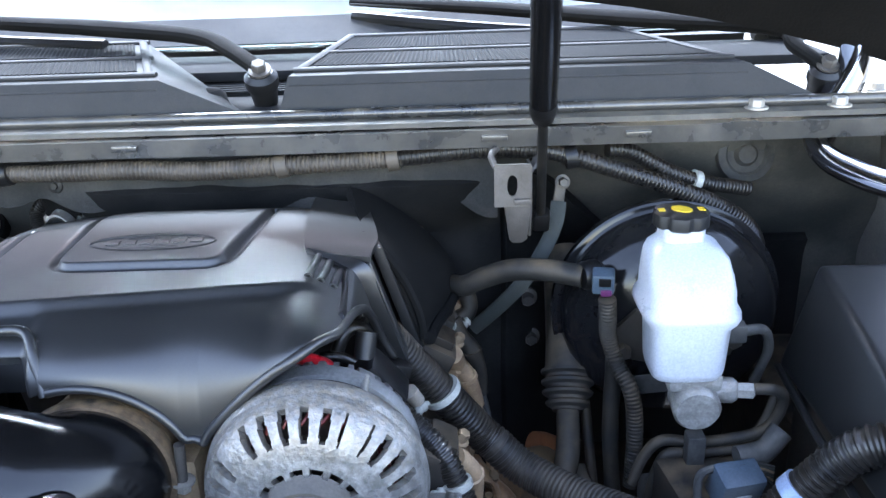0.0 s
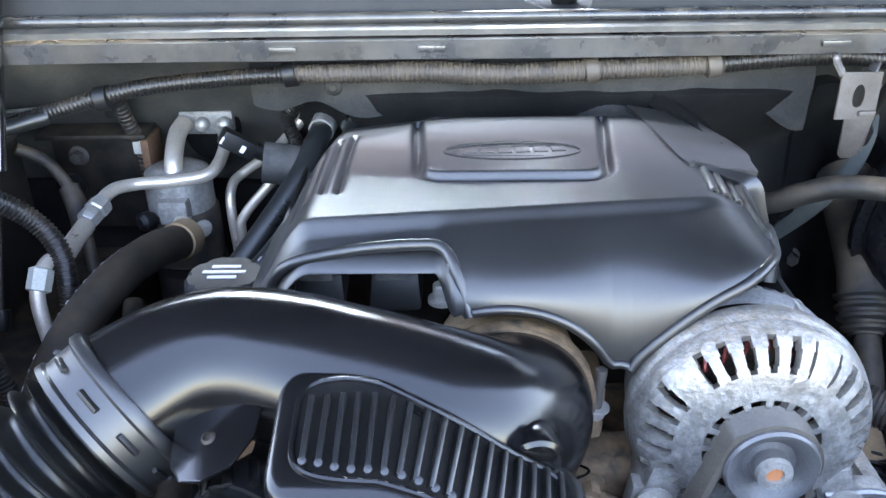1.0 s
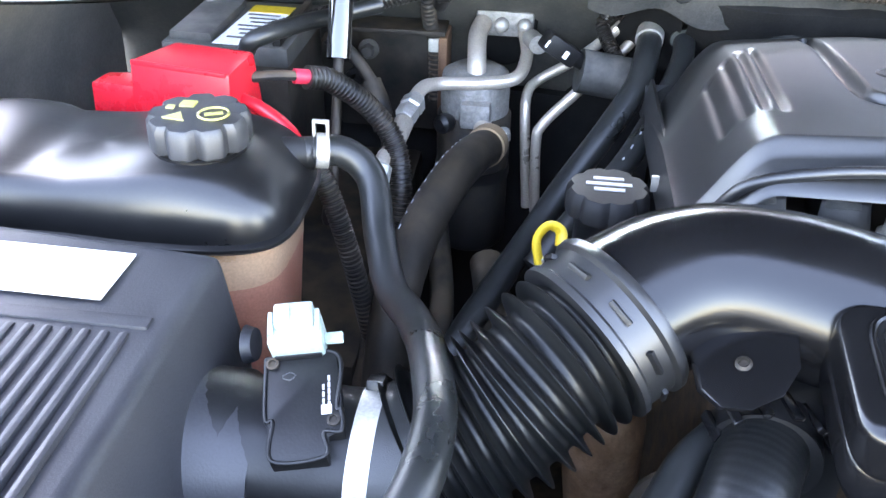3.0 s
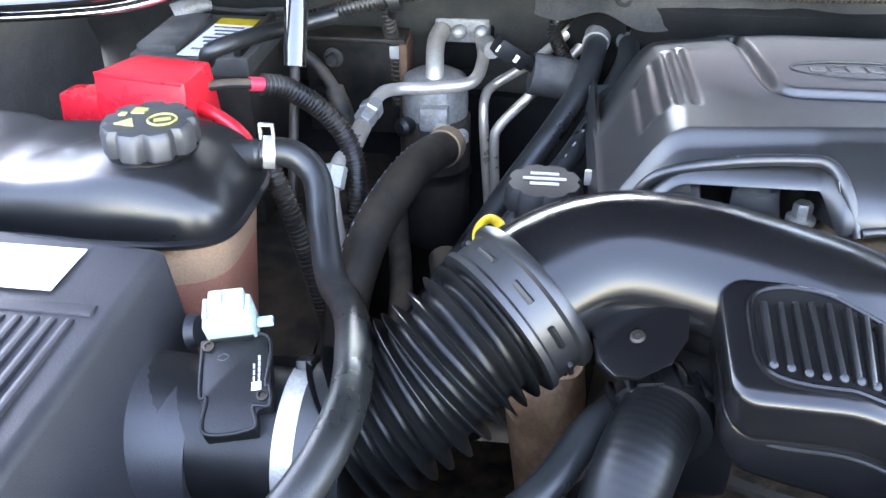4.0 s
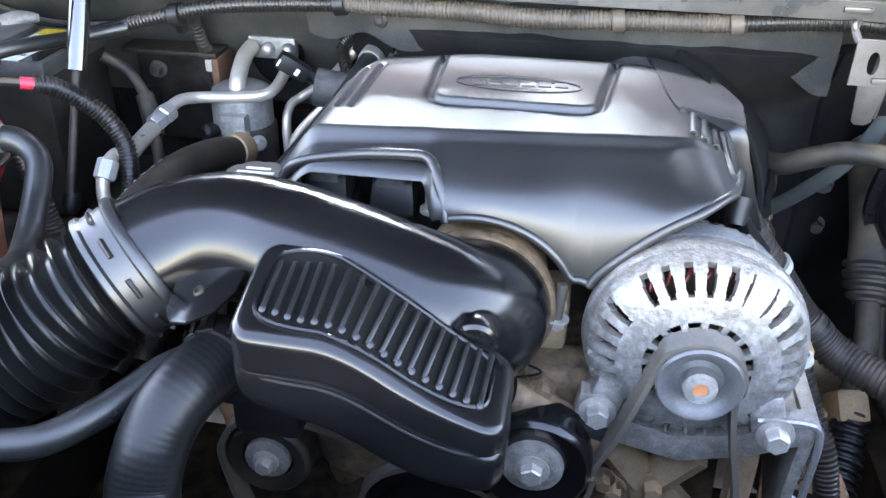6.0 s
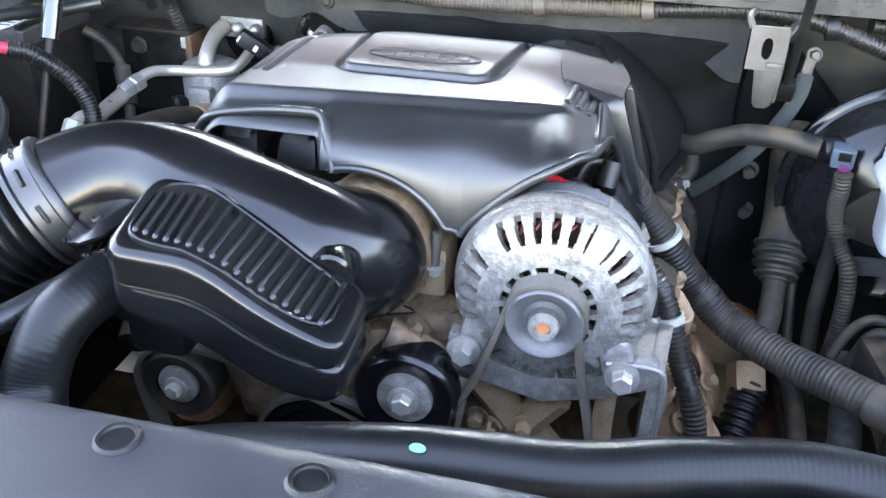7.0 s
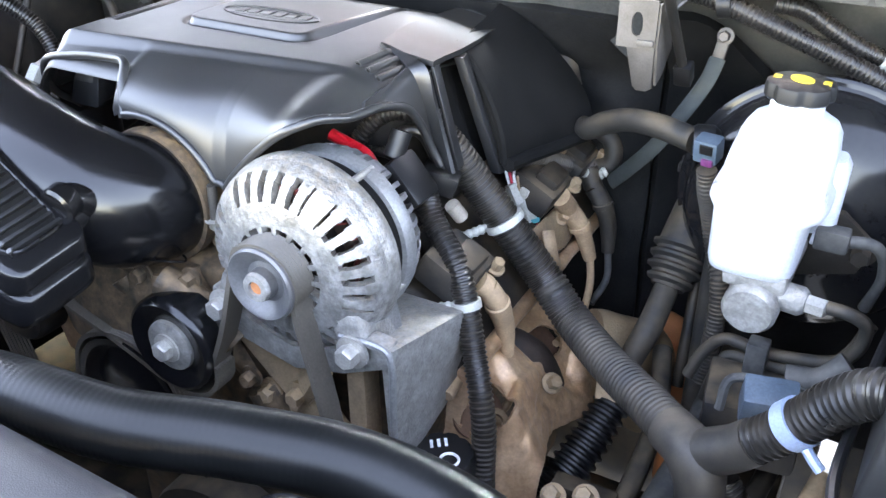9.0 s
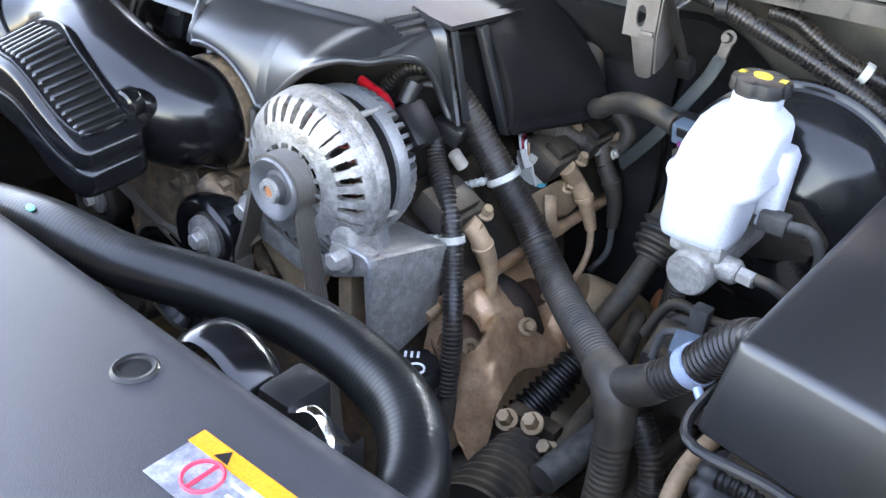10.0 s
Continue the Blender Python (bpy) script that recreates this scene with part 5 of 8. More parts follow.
part("clamp", tube([(-0.4525, 0.955, 1.1175), (-0.455, 0.938, 1.114)], 0.0142, 20, 0.004), M_STEEL, h1)
h2 = thing("heater_hose", (-0.47, 0.8, 1.0), "black heater hose running beside the engine cover", "hose", "heater hoses")
part("hose", tube([(-0.418, 0.968, 1.122), (-0.424, 0.91, 1.105), (-0.452, 0.835, 1.078), (-0.482, 0.775, 1.052), (-0.52, 0.735, 1.02), (-0.555, 0.70, 0.985)], 0.011, 20, 0.005), M_RUBBER, h2)
print_row([(-0.424, 0.91, 1.105), (-0.452, 0.835, 1.078), (-0.482, 0.775, 1.052), (-0.52, 0.735, 1.02)], 0.011, (-0.2, -0.6, 0.8), 0.4, 0.85, 7, h2)
part("clamp", tube([(-0.4185, 0.962, 1.121), (-0.421, 0.94, 1.116)], 0.0128, 20, 0.004), M_GREENHOSE, h2)

# oil cap and dipstick
oc = thing("oil_cap", (-0.502, 0.676, 1.03), "black oil filler cap with white print", "oil cap")
part("neck", lathe([(0.024, 0.98), (0.024, 1.062), (0.026, 1.066), (0, 1.066)], (-0.502, 0.676, 0), (0, 0, 1), 28), M_BLACK, oc)
part("cap", lathe([(0.026, 1.062), (0.0335, 1.064), (0.034, 1.068), (0.033, 1.080), (0.030, 1.084), (0, 1.085)], (-0.502, 0.676, 0), (0, 0, 1), 72, 8, 0.003), M_CAPTOP, oc)
for k in range(3):
    part("print_bar", rbox((-0.502, 0.668 + 0.009 * k, 1.0853), (0.036 - 0.012 * abs(k - 1), 0.0042, 0.0008), 0), M_GREYPRINT, oc)
part("tab", rbox((-0.466, 0.684, 1.085), (0.006, 0.003, 0.014), 0.001), M_STEEL, oc)
dip = thing("dipstick", (-0.545, 0.645, 1.0), "yellow dipstick loop handle", "dipstick")
part("handle", tube([(-0.552, 0.636, 1.032), (-0.555, 0.642, 1.050), (-0.547, 0.648, 1.060), (-0.537, 0.648, 1.056), (-0.536, 0.642, 1.046)], 0.0055, 12, 0.003, flat=0.6), M_YELLOW, dip)
part("stem", tube([(-0.551, 0.638, 1.036), (-0.553, 0.63, 0.98)], 0.0035, 10, 0.01), M_STEEL, dip)

# ---- resonator box ----
res = thing("resonator", (-0.31, 0.41, 1.0), "glossy black resonator box with a ribbed sloping top", "air resonator")
def res_top(x):
    """Height at the back, back and front of the box along its length, and its fall towards the front."""
    u = (x + 0.405) / 0.172
    z = 1.155 - 0.062 * sm(0.30, 1.05, u) - 0.006 * u
    back = 0.446 - 0.012 * sm(0.2, 0.5, u) + 0.004 * sm(0.7, 1, u)
    return z, back, 0.366, 0.022 - 0.014 * sm(0.55, 1.0, u)
def res_z(x, y):
    z, b, f, fall = res_top(x)
    return z - fall * (b - y) / (b - f)
def res_body(z_of, n=48, square=0.3, rise=0.26):
    """Rounded body across the box's length; z_of gives the depths of its upper and lower faces below the top."""
    bm = bmesh.new()
    rings = []
    for i in range(n + 1):
        u = 0.5 - 0.5 * math.cos(math.pi * i / n)
        x = -0.405 + 0.172 * u
        e = min(u, 1 - u) / 0.09
        shrink = math.sqrt(1 - (1 - min(1, e)) ** 2) if e < 1 else 1.0
        z, b, f, fall = res_top(x)
        hi, lo = z_of(u)
        cy, hy = (b + f) / 2, (b - f) / 2 * (0.62 + 0.38 * shrink)
        hi += 0.008 * (1 - shrink)
        lo -= 0.010 * (1 - shrink)
        ring = []
        for k in range(64):
            w = 2 * math.pi * k / 64
            c, sn = math.cos(w), math.sin(w)
            y = cy + hy * math.copysign(abs(c) ** square, c)
            ring.append(bm.verts.new((x, y, res_z(x, y) - (lo + hi) / 2 + (lo - hi) / 2 * math.copysign(abs(sn) ** rise, sn))))
        rings.append(ring)
    skin(bm, rings)
    return bm
def res_seam(u):
    return 0.031 + 0.004 * math.sin(math.pi * u) - 0.007 * u
part("upper_shell", res_body(lambda u: (0.0004, res_seam(u) + 0.002), rise=0.34), M_GLOSS, res, sharp=60)
part("lower_shell", res_body(lambda u: (0.0215, 0.053 + 0.020 * math.sin(math.pi * u)), square=0.32, rise=0.46), M_GLOSS, res, sharp=60)
def seam(t):
    x = -0.402 + 0.166 * t
    return (x, 0.3655 + 0.012 * (abs(2 * t - 1) ** 8), res_z(x, 0.366) - res_seam(t))
part("seam", tube([seam(k / 20) for k in range(21)], 0.0010, 6, 0.004), M_FIN, res)
def panel_at(u, v):
    """The dark sheet that paints a recess's shade between the fins: rounded outline round the middle of the top."""
    w = 2 * math.pi * u
    c, sn = math.cos(w), math.sin(w)
    x = -0.319 + 0.0725 * v * math.copysign(abs(c) ** 0.4, c)
    z, b, f, fall = res_top(x)
    y = (b + f) / 2 + ((b - f) / 2 - 0.0085) * v * math.copysign(abs(sn) ** 0.4, sn)
    return Vector((x, y, res_z(x, y) + 0.0002))
part("recess_shade", sheet(panel_at, 96, 8), M_MATTE, res, "flat black sheet for the grille's shaded recess")
part("rim", tube([panel_at(k / 96, 1.0) for k in range(97)], 0.0020, 8, 0.002), M_GLOSS, res)
for k in range(17):
    x = -0.3845 + 0.0084 * k
    z, b, f, fall = res_top(x)
    ang = math.degrees(math.atan2(res_z(x + 0.004, 0.4) - res_z(x - 0.004, 0.4), 0.008))
    y0, y1 = f + 0.0125 + 0.004 * sm(3, 0, k), b - 0.012 - 0.010 * sm(7, 0, k)
    lean = math.degrees(math.atan2(res_z(x, y1) - res_z(x, y0), y1 - y0))
    bm = rbox((x, (y0 + y1) / 2, res_z(x, (y0 + y1) / 2) + 0.0006), (0.0034, y1 - y0, 0.007), 0.0010, rot=(lean, -ang, 0))
    lathe([(0, 0), (0.0026, 0.0004), (0.0022, 0.0016), (0, 0.0020)], (x, y0 + 0.0012, res_z(x, y0) + 0.0026), (0, -0.6, 0.8), 10, bm=bm)
    part("fin", bm, M_FIN, res)
part("mount", rbox((-0.405, 0.44, 1.05), (0.05, 0.05, 0.09), 0.008), M_BLACK, res)
part("neck", tube([(-0.262, 0.43, 1.085), (-0.262, 0.46, 1.088)], 0.014, 16, 0.01), M_BLACK, res)

# ---- alternator ----
alt = thing("alternator", (AX, 0.55, 0.96), "cast aluminium alternator with vented housings and copper windings", "alternator")


def vented(profile, wall, solid, segs=144, drop=0.0):
    """A turned shell round the alternator's axis with slots: solid(i, angle) tells whether a cell is filled."""
    bm = bmesh.new()
    n = len(profile)
    nrm = []
    for i in range(n):
        a, b = profile[max(0, i - 1)], profile[min(n - 1, i + 1)]
        d = Vector((b[0] - a[0], b[1] - a[1])).normalized()
        nrm.append((-d.y, d.x))
    def ringv(off):
        return [[bm.verts.new((AX + (r - off * nx) * math.cos(w), y - off * ny, AZ - drop + (r - off * nx) * math.sin(w))) for w in [2 * math.pi * k / segs for k in range(segs)]] for (r, y), (nx, ny) in zip(profile, nrm)]
    out, inn = ringv(0), ringv(wall)
    fill = [[solid(i, 360 * (k + 0.5) / segs) for k in range(segs)] for i in range(n - 1)]
    for i in range(n - 1):
        for k in range(segs):
            if not fill[i][k]:
                continue
            k2 = (k + 1) % segs
            bm.faces.new((out[i][k], out[i][k2], out[i + 1][k2], out[i + 1][k]))
            bm.faces.new((inn[i][k], inn[i + 1][k], inn[i + 1][k2], inn[i][k2]))
            if i == 0 or not fill[i - 1][k]:
                bm.faces.new((out[i][k], inn[i][k], inn[i][k2], out[i][k2]))
            if i == n - 2 or not fill[i + 1][k]:
                bm.faces.new((out[i + 1][k], out[i + 1][k2], inn[i + 1][k2], inn[i + 1][k]))
            if not fill[i][k - 1]:
                bm.faces.new((out[i][k], out[i + 1][k], inn[i + 1][k], inn[i][k]))
            if not fill[i][k2]:
                bm.faces.new((out[i][k2], inn[i][k2], inn[i + 1][k2], out[i + 1][k2]))
    loose = [v for v in bm.verts if not v.link_faces]
    bmesh.ops.delete(bm, geom=loose, context="VERTS")
    return bm


fp = [(0.018, 0.503), (0.0235, 0.5045), (0.031, 0.505), (0.0385, 0.5055), (0.046, 0.506), (0.0525, 0.5070), (0.0560, 0.5078), (0.059, 0.509), (0.0635, 0.5112), (0.068, 0.5145), (0.0715, 0.519), (0.0732, 0.5235), (0.0740, 0.528), (0.0743, 0.5315), (0.0753, 0.5325), (0.0758, 0.5375), (0.0750, 0.5425)]
LUGS = (60, 137, 240, 336)
def near_lug(w, d):
    return min(abs((w - a + 180) % 360 - 180) for a in LUGS) < d
def front_solid(i, w):
    if i in (1, 2):
        return abs((w / 360 * 16) % 1 - 0.5) > (0.28, 0.34)[i - 1]
    if 5 < i < 10:
        if near_lug(w, 6.5):
            return True
        return abs((w / 360 * 30) % 1 - 0.5) > (0.19, 0.25, 0.25, 0.19)[i - 6]
    return True
part("front_housing", vented(fp, 0.0080, front_solid, 480, 0.003), M_ALU_FACE, alt, "pale pitted cast aluminium front housing", sharp=40)
rp = [(0.0670, 0.5705), (0.0708, 0.571), (0.0712, 0.574), (0.0708, 0.577), (0.0695, 0.578), (0.0690, 0.584), (0.0660, 0.591), (0.061, 0.5965), (0.052, 0.5985), (0.03, 0.599)]
def rear_solid(i, w):
    return near_lug(w, 5) or not (3 < i < 8 and (w / 360 * 40) % 1 < 0.62)
part("rear_housing", vented(rp, 0.006, rear_solid, 320, 0.004), M_ALU, alt, sharp=40)
part("stator", lathe([(0.060, 0), (0.0705, 0)] + [(0.0712 - 0.0004 * (k % 2), 0.0008 + 0.0017 * k) for k in range(16)] + [(0.0705, 0.0282), (0.060, 0.0282)], (AX, 0.5425, AZ - 0.0035), (0, 1, 0), 96), M_MATTE, alt, "black laminated stator band")
part("stator_winding", lathe([(0.045, 0.004), (0.058, 0.0), (0.0655, 0.002), (0.0665, 0.03), (0.05, 0.035)], (AX, 0.525, AZ - 0.003), (0, 1, 0), 48), M_RUST_DARK, alt, "dark varnished winding pack")
for k in range(30):
    w = radians(12 * k + 4)
    def wp_(r, y, dw=0.0):
        return (AX + r * math.cos(w + dw), y, AZ + r * math.sin(w + dw))
    part("winding_loop", tube([wp_(0.0685, 0.545), wp_(0.068, 0.524), wp_(0.0645, 0.5155, 0.05), wp_(0.060, 0.5175, 0.11), wp_(0.0585, 0.545, 0.12)], 0.0016, 6, 0.004), M_COPPER, alt)
part("rotor", lathe([(0, 0), (0.044, 0), (0.044, 0.06), (0, 0.06)], (AX, 0.516, AZ), (0, 1, 0), 32), M_STEEL_DARK, alt)
part("rear_cap", lathe([(0.050, 0), (0.050, 0.014), (0.044, 0.024), (0.036, 0.030), (0, 0.031)], (AX, 0.5985, AZ - 0.004), (0, 1, 0), 40), M_BLACK, alt, "black plastic rear cap")
part("regulator", rbox((AX + 0.040, 0.618, AZ + 0.030), (0.036, 0.038, 0.044), 0.006, rot=(0, -40, 0)), M_BLACK, alt, "black regulator housing")
for w in LUGS:
    c = (AX + 0.0672 * math.cos(radians(w)), 0.5135, AZ - 0.003 + 0.0672 * math.sin(radians(w)))
    b = part("through_lug", lathe([(0, -0.003), (0.0062, -0.003), (0.0072, 0.0), (0.0080, 0.033), (0, 0.034)], c, (0, 1, 0), 18), M_ALU_FACE, alt)
    part("through_bolt", lathe([(0, 0), (0.0045, 0), (0.0045, 0.002), (0.002, 0.002), (0.002, 0.0005), (0, 0.0005)], (c[0], 0.5105, c[2]), (0, -1, 0), 16), M_STEEL, b)
    part("rear_lug", lathe([(0, 0), (0.0072, 0), (0.0068, 0.016), (0, 0.018)], (c[0], 0.5705, c[2]), (0, 1, 0), 18), M_ALU, b)
    part("stud", tube([(c[0] + 0.0065 * math.cos(radians(w)), 0.545, c[2] + 0.0065 * math.sin(radians(w))), (c[0] + 0.0065 * math.cos(radians(w)), 0.578, c[2] + 0.0065 * math.sin(radians(w)))], 0.0030, 10, 0.01), M_STEEL, b)
for s, foot in ((-1, (-0.172, 0.497, 0.997)), (1, (-0.041, 0.495, 0.996))):
    f = Vector(foot)
    part("mount_ear", hexa([f + Vector((-0.014, 0.006, -0.014)), f + Vector((0.014, 0.006, -0.014)), f + Vector((0.014, 0.05, -0.014)), f + Vector((-0.014, 0.05, -0.014))], [f + Vector((-0.014 - 0.012 * s, 0.006, 0.03)), f + Vector((0.014 - 0.012 * s, 0.006, 0.03)), f + Vector((0.014 - 0.012 * s, 0.05, 0.03)), f + Vector((-0.014 - 0.012 * s, 0.05, 0.03))], 0.006), M_ALU_WORN, alt)
    part("mount_bolt", hexbolt(f + Vector((0, 0.004, 0)), (0, -1, 0), 0.0095, 0.012), M_STEEL, alt, "flanged steel mounting bolt")
part("side_web", hexa([(-0.052, 0.512, 0.985), (-0.034, 0.512, 0.985), (-0.030, 0.556, 0.985), (-0.05, 0.556, 0.985)], [(-0.050, 0.514, 1.030), (-0.036, 0.514, 1.028), (-0.034, 0.552, 1.024), (-0.048, 0.552, 1.026)], 0.003), M_ALU, alt)
pul = part("pulley", lathe([(0, -0.006), (0.0125, -0.006), (0.0128, 0.002), (0.0172, 0.003), (0.021, 0.0), (0.0262, -0.005), (0.0292, -0.006), (0.0308, -0.004), (0.0308, 0.0)] + [(0.0285 if k % 2 else 0.0275, 0.001 + 0.0017 * k) for k in range(12)] + [(0.0300, 0.022), (0.0300, 0.0225), (0.010, 0.023)], (AX, 0.479, AZ - 0.002), (0, 1, 0), 64), M_PULLEY, alt, "grooved steel pulley")
part("hub", lathe([(0.0125, 0.006), (0.0122, -0.004), (0.0112, -0.0075), (0.006, -0.0075), (0.0055, -0.004), (0, -0.004)], (AX, 0.4765, AZ - 0.002), (0, 1, 0), 32), M_ALU_WORN, pul, "bare hub nut")
part("hub_recess", lathe([(0, 0), (0.0054, 0), (0.0054, 0.001), (0, 0.001)], (AX, 0.471, AZ - 0.002), (0, 1, 0), 20), M_RUSTY_HUB, pul, "rust-orange recess")
part("cast_letters", lettering("DR44", 0.0115, Matrix.Translation((AX - 0.019, 0.5062, AZ + 0.0425)) @ pose(0, 0, 0, 90, 0, 0) @ pose(0, 0, 0, 0, 0, 24), 0.0022), M_ALU_FACE, alt, "raised cast letters")
part("output_boss", tube([(-0.075, 0.62, 1.105), (-0.072, 0.63, 1.125)], 0.009, 12, 0.006), M_BLACK, alt)
part("output_lead", tube([(-0.098, 0.626, 1.086), (-0.106, 0.628, 1.095), (-0.114, 0.629, 1.099), (-0.130, 0.630, 1.103), (-0.145, 0.630, 1.1075)], 0.0055, 12, 0.004), M_RED, alt, "red output lead")
part("label_dot", lathe([(0, 0), (0.005, 0), (0.005, 0.001), (0, 0.001)], (AX + 0.029, 0.5742, AZ + 0.0613), (0.42, 0, 0.9), 12), M_BLUEPAINT, alt)

# bracket below the alternator
brk = thing("accessory_bracket", (-0.10, 0.55, 0.86), "cast aluminium accessory bracket under the alternator", "bracket")
part("face_plate", slab([(-0.19, 0.503, 0.985), (-0.160, 0.503, 0.965), (-0.105, 0.503, 0.952), (-0.055, 0.503, 0.965), (-0.012, 0.503, 0.985), (-0.012, 0.503, 1.005), (-0.030, 0.503, 1.008), (-0.06, 0.503, 0.985), (-0.105, 0.503, 0.972), (-0.150, 0.503, 0.985), (-0.165, 0.503, 1.005), (-0.186, 0.503, 1.010)], (0, 0.016, 0), 0.003), M_ALU_WORN, brk)
part("side_plate", hexa([(-0.022, 0.515, 0.86), (-0.014, 0.515, 0.86), (-0.006, 0.62, 0.90), (-0.016, 0.62, 0.90)], [(-0.020, 0.503, 1.004), (-0.008, 0.503, 1.004), (0.002, 0.605, 0.985), (-0.012, 0.605, 0.985)], 0.003), M_ALU_WORN, brk)
part("top_shelf", hexa([(-0.070, 0.515, 0.985), (-0.010, 0.515, 0.985), (0.0, 0.605, 0.975), (-0.065, 0.605, 0.975)], [(-0.070, 0.515, 0.993), (-0.010, 0.515, 0.995), (0.0, 0.605, 0.984), (-0.065, 0.605, 0.984)], 0.002), M_ALU_WORN, brk)
part("edge_bead", tube([(-0.008, 0.503, 0.865), (-0.008, 0.501, 0.94), (-0.008, 0.501, 0.995), (-0.02, 0.501, 1.006), (-0.055, 0.501, 1.004)], 0.003, 8, 0.006), M_ALU, brk)
part("pillar", hexa([(-0.060, 0.512, 0.82), (-0.042, 0.512, 0.82), (-0.042, 0.535, 0.82), (-0.060, 0.535, 0.82)], [(-0.060, 0.512, 0.98), (-0.042, 0.512, 0.98), (-0.042, 0.535, 0.98), (-0.060, 0.535, 0.98)], 0.003), M_ALU_DIRTY, brk)
for a, b in (((-0.175, 0.52, 0.975), (-0.125, 0.53, 0.905)), ((-0.09, 0.52, 0.952), (-0.12, 0.53, 0.905)), ((-0.12, 0.53, 0.905), (-0.155, 0.53, 0.85)), ((-0.12, 0.53, 0.905), (-0.07, 0.53, 0.85))):
    part("web", tube([a, b], 0.010, 8, 0.02, flat=1.6), M_ALU_DIRTY, brk)
for x, z in ((-0.118, 0.908), (-0.150, 0.900)):
    part("bolt", hexbolt((x, 0.522, z), (0, -1, 0), 0.008, 0.012), M_ALU_DIRTY, brk)

# ---- belt and pulleys ----
def idler(c, r, label, face, hub=0.5):
    """A smooth or stamped idler pulley on its bolt; its axis runs fore and aft."""
    p = thing("idler_pulley", (c[0], c[1], c[2] - r), label, "pulley", "belt pulleys")
    part("rim", lathe([(r * hub, 0.004), (r * 0.62, 0.0), (r * 0.9, -0.003), (r * 0.98, 0.0), (r, 0.004), (r, 0.028), (r * 0.9, 0.030), (r * 0.4, 0.030)], c, (0, 1, 0), 48), face, p)
    h = part("hub", lathe([(0, -0.003), (r * 0.40, -0.003), (r * 0.52, -0.001), (r * 0.54, 0.006), (0, 0.006)], c, (0, 1, 0), 32), M_ALU_WORN, p, "bare metal bearing face")
    part("bolt", hexbolt((c[0], c[1] - 0.0025, c[2]), (0, -1, 0), r * 0.2, 0.009), M_STEEL, h)
    return p
idler((-0.217, 0.474, 0.955), 0.046, "smooth black idler pulley with a bare hub", M_GLOSS)
idler((-0.436, 0.482, 0.918), 0.037, "dusty idler pulley with a bolted steel hub", M_STEEL_DARK, 0.62)
solo("water_pump_pulley", lathe([(0, 0.006), (0.03, 0.004), (0.05, 0.010), (0.058, 0.0), (0.065, 0.0), (0.066, 0.006)] + [(0.0655 if k % 2 else 0.063, 0.008 + 0.002 * k) for k in range(9)] + [(0.066, 0.028), (0, 0.03)], (-0.292, 0.478, 0.865), (0, 1, 0), 64), M_GLOSS, "black water pump pulley with belt grooves", "pulley", "belt pulleys")
solo("crank_pulley", lathe([(0, 0), (0.05, 0), (0.055, -0.006), (0.088, -0.006), (0.09, 0.0), (0.09, 0.03), (0, 0.03)], (-0.20, 0.475, 0.70), (0, 1, 0), 48), M_STEEL_DARK, "dusty black crankshaft pulley", "pulley", "belt pulleys")
solo("tensioner_pulley", lathe([(0, 0), (0.02, 0), (0.024, 0.006), (0.036, 0.0), (0.038, 0.004), (0.038, 0.028), (0, 0.03)], (-0.39, 0.48, 0.80), (0, 1, 0), 48), M_STEEL_DARK, "dark belt tensioner pulley", "pulley", "belt pulleys")


def belt(pts, w=0.021, th=0.0045, y=0.488):
    """A flat belt in the pulleys' plane, ribbed on one face."""
    bm = bmesh.new()
    line = spline([(x, y, z) for x, z in pts], 0.005)
    rings = []
    for c, (t, u, v) in zip(line, frames(line, (0, 0, 1))):
        n = t.cross(Vector((0, 1, 0))).normalized()
        ring = [c + Vector((0, -w / 2, 0)), c + Vector((0, w / 2, 0))]
        ring += [c + Vector((0, w / 2 - w * k / 12, 0)) + n * (th if k % 2 == 0 else th * 0.6) for k in range(13)]
        rings.append([bm.verts.new(p) for p in ring])
    skin(bm, rings)
    return bm
arc = [(AX + 0.0288 * math.cos(a), AZ - 0.002 + 0.0288 * math.sin(a)) for a in [radians(w) for w in range(150, -31, -18)]]
bl = thing("drive_belt", (-0.2, 0.488, 0.75), "dusty ribbed drive belt round the pulleys", "drive belt")
part("alternator_run", belt([(-0.172, 0.945), (-0.152, 0.995)] + arc + [(-0.0760, 1.00), (-0.062, 0.93), (-0.045, 0.80), (-0.035, 0.70)]), M_BELT, bl)
part("idler_run", belt([(-0.172, 0.945), (-0.176, 0.925), (-0.195, 0.908), (-0.23, 0.908), (-0.30, 0.935), (-0.40, 0.965), (-0.45, 0.962), (-0.475, 0.935), (-0.475, 0.90), (-0.45, 0.80), (-0.43, 0.74)]), M_BELT, bl)
part("pump_run", belt([(-0.36, 0.865), (-0.35, 0.90), (-0.33, 0.922), (-0.292, 0.934), (-0.255, 0.924), (-0.232, 0.90), (-0.225, 0.865), (-0.21, 0.80)]), M_BELT, bl)

# front of the engine behind the pulleys
eng = thing("engine_block", (-0.23, 0.75, 0.5), "dusty brown engine block and front cover", "engine")
part("block", hexa([(-0.42, 0.56, 0.5), (-0.04, 0.56, 0.5), (-0.04, 1.0, 0.5), (-0.42, 1.0, 0.5)], [(-0.40, 0.56, 0.98), (-0.06, 0.56, 0.98), (-0.06, 0.95, 0.98), (-0.40, 0.95, 0.98)], 0.02, 3), M_ENGINE, eng)
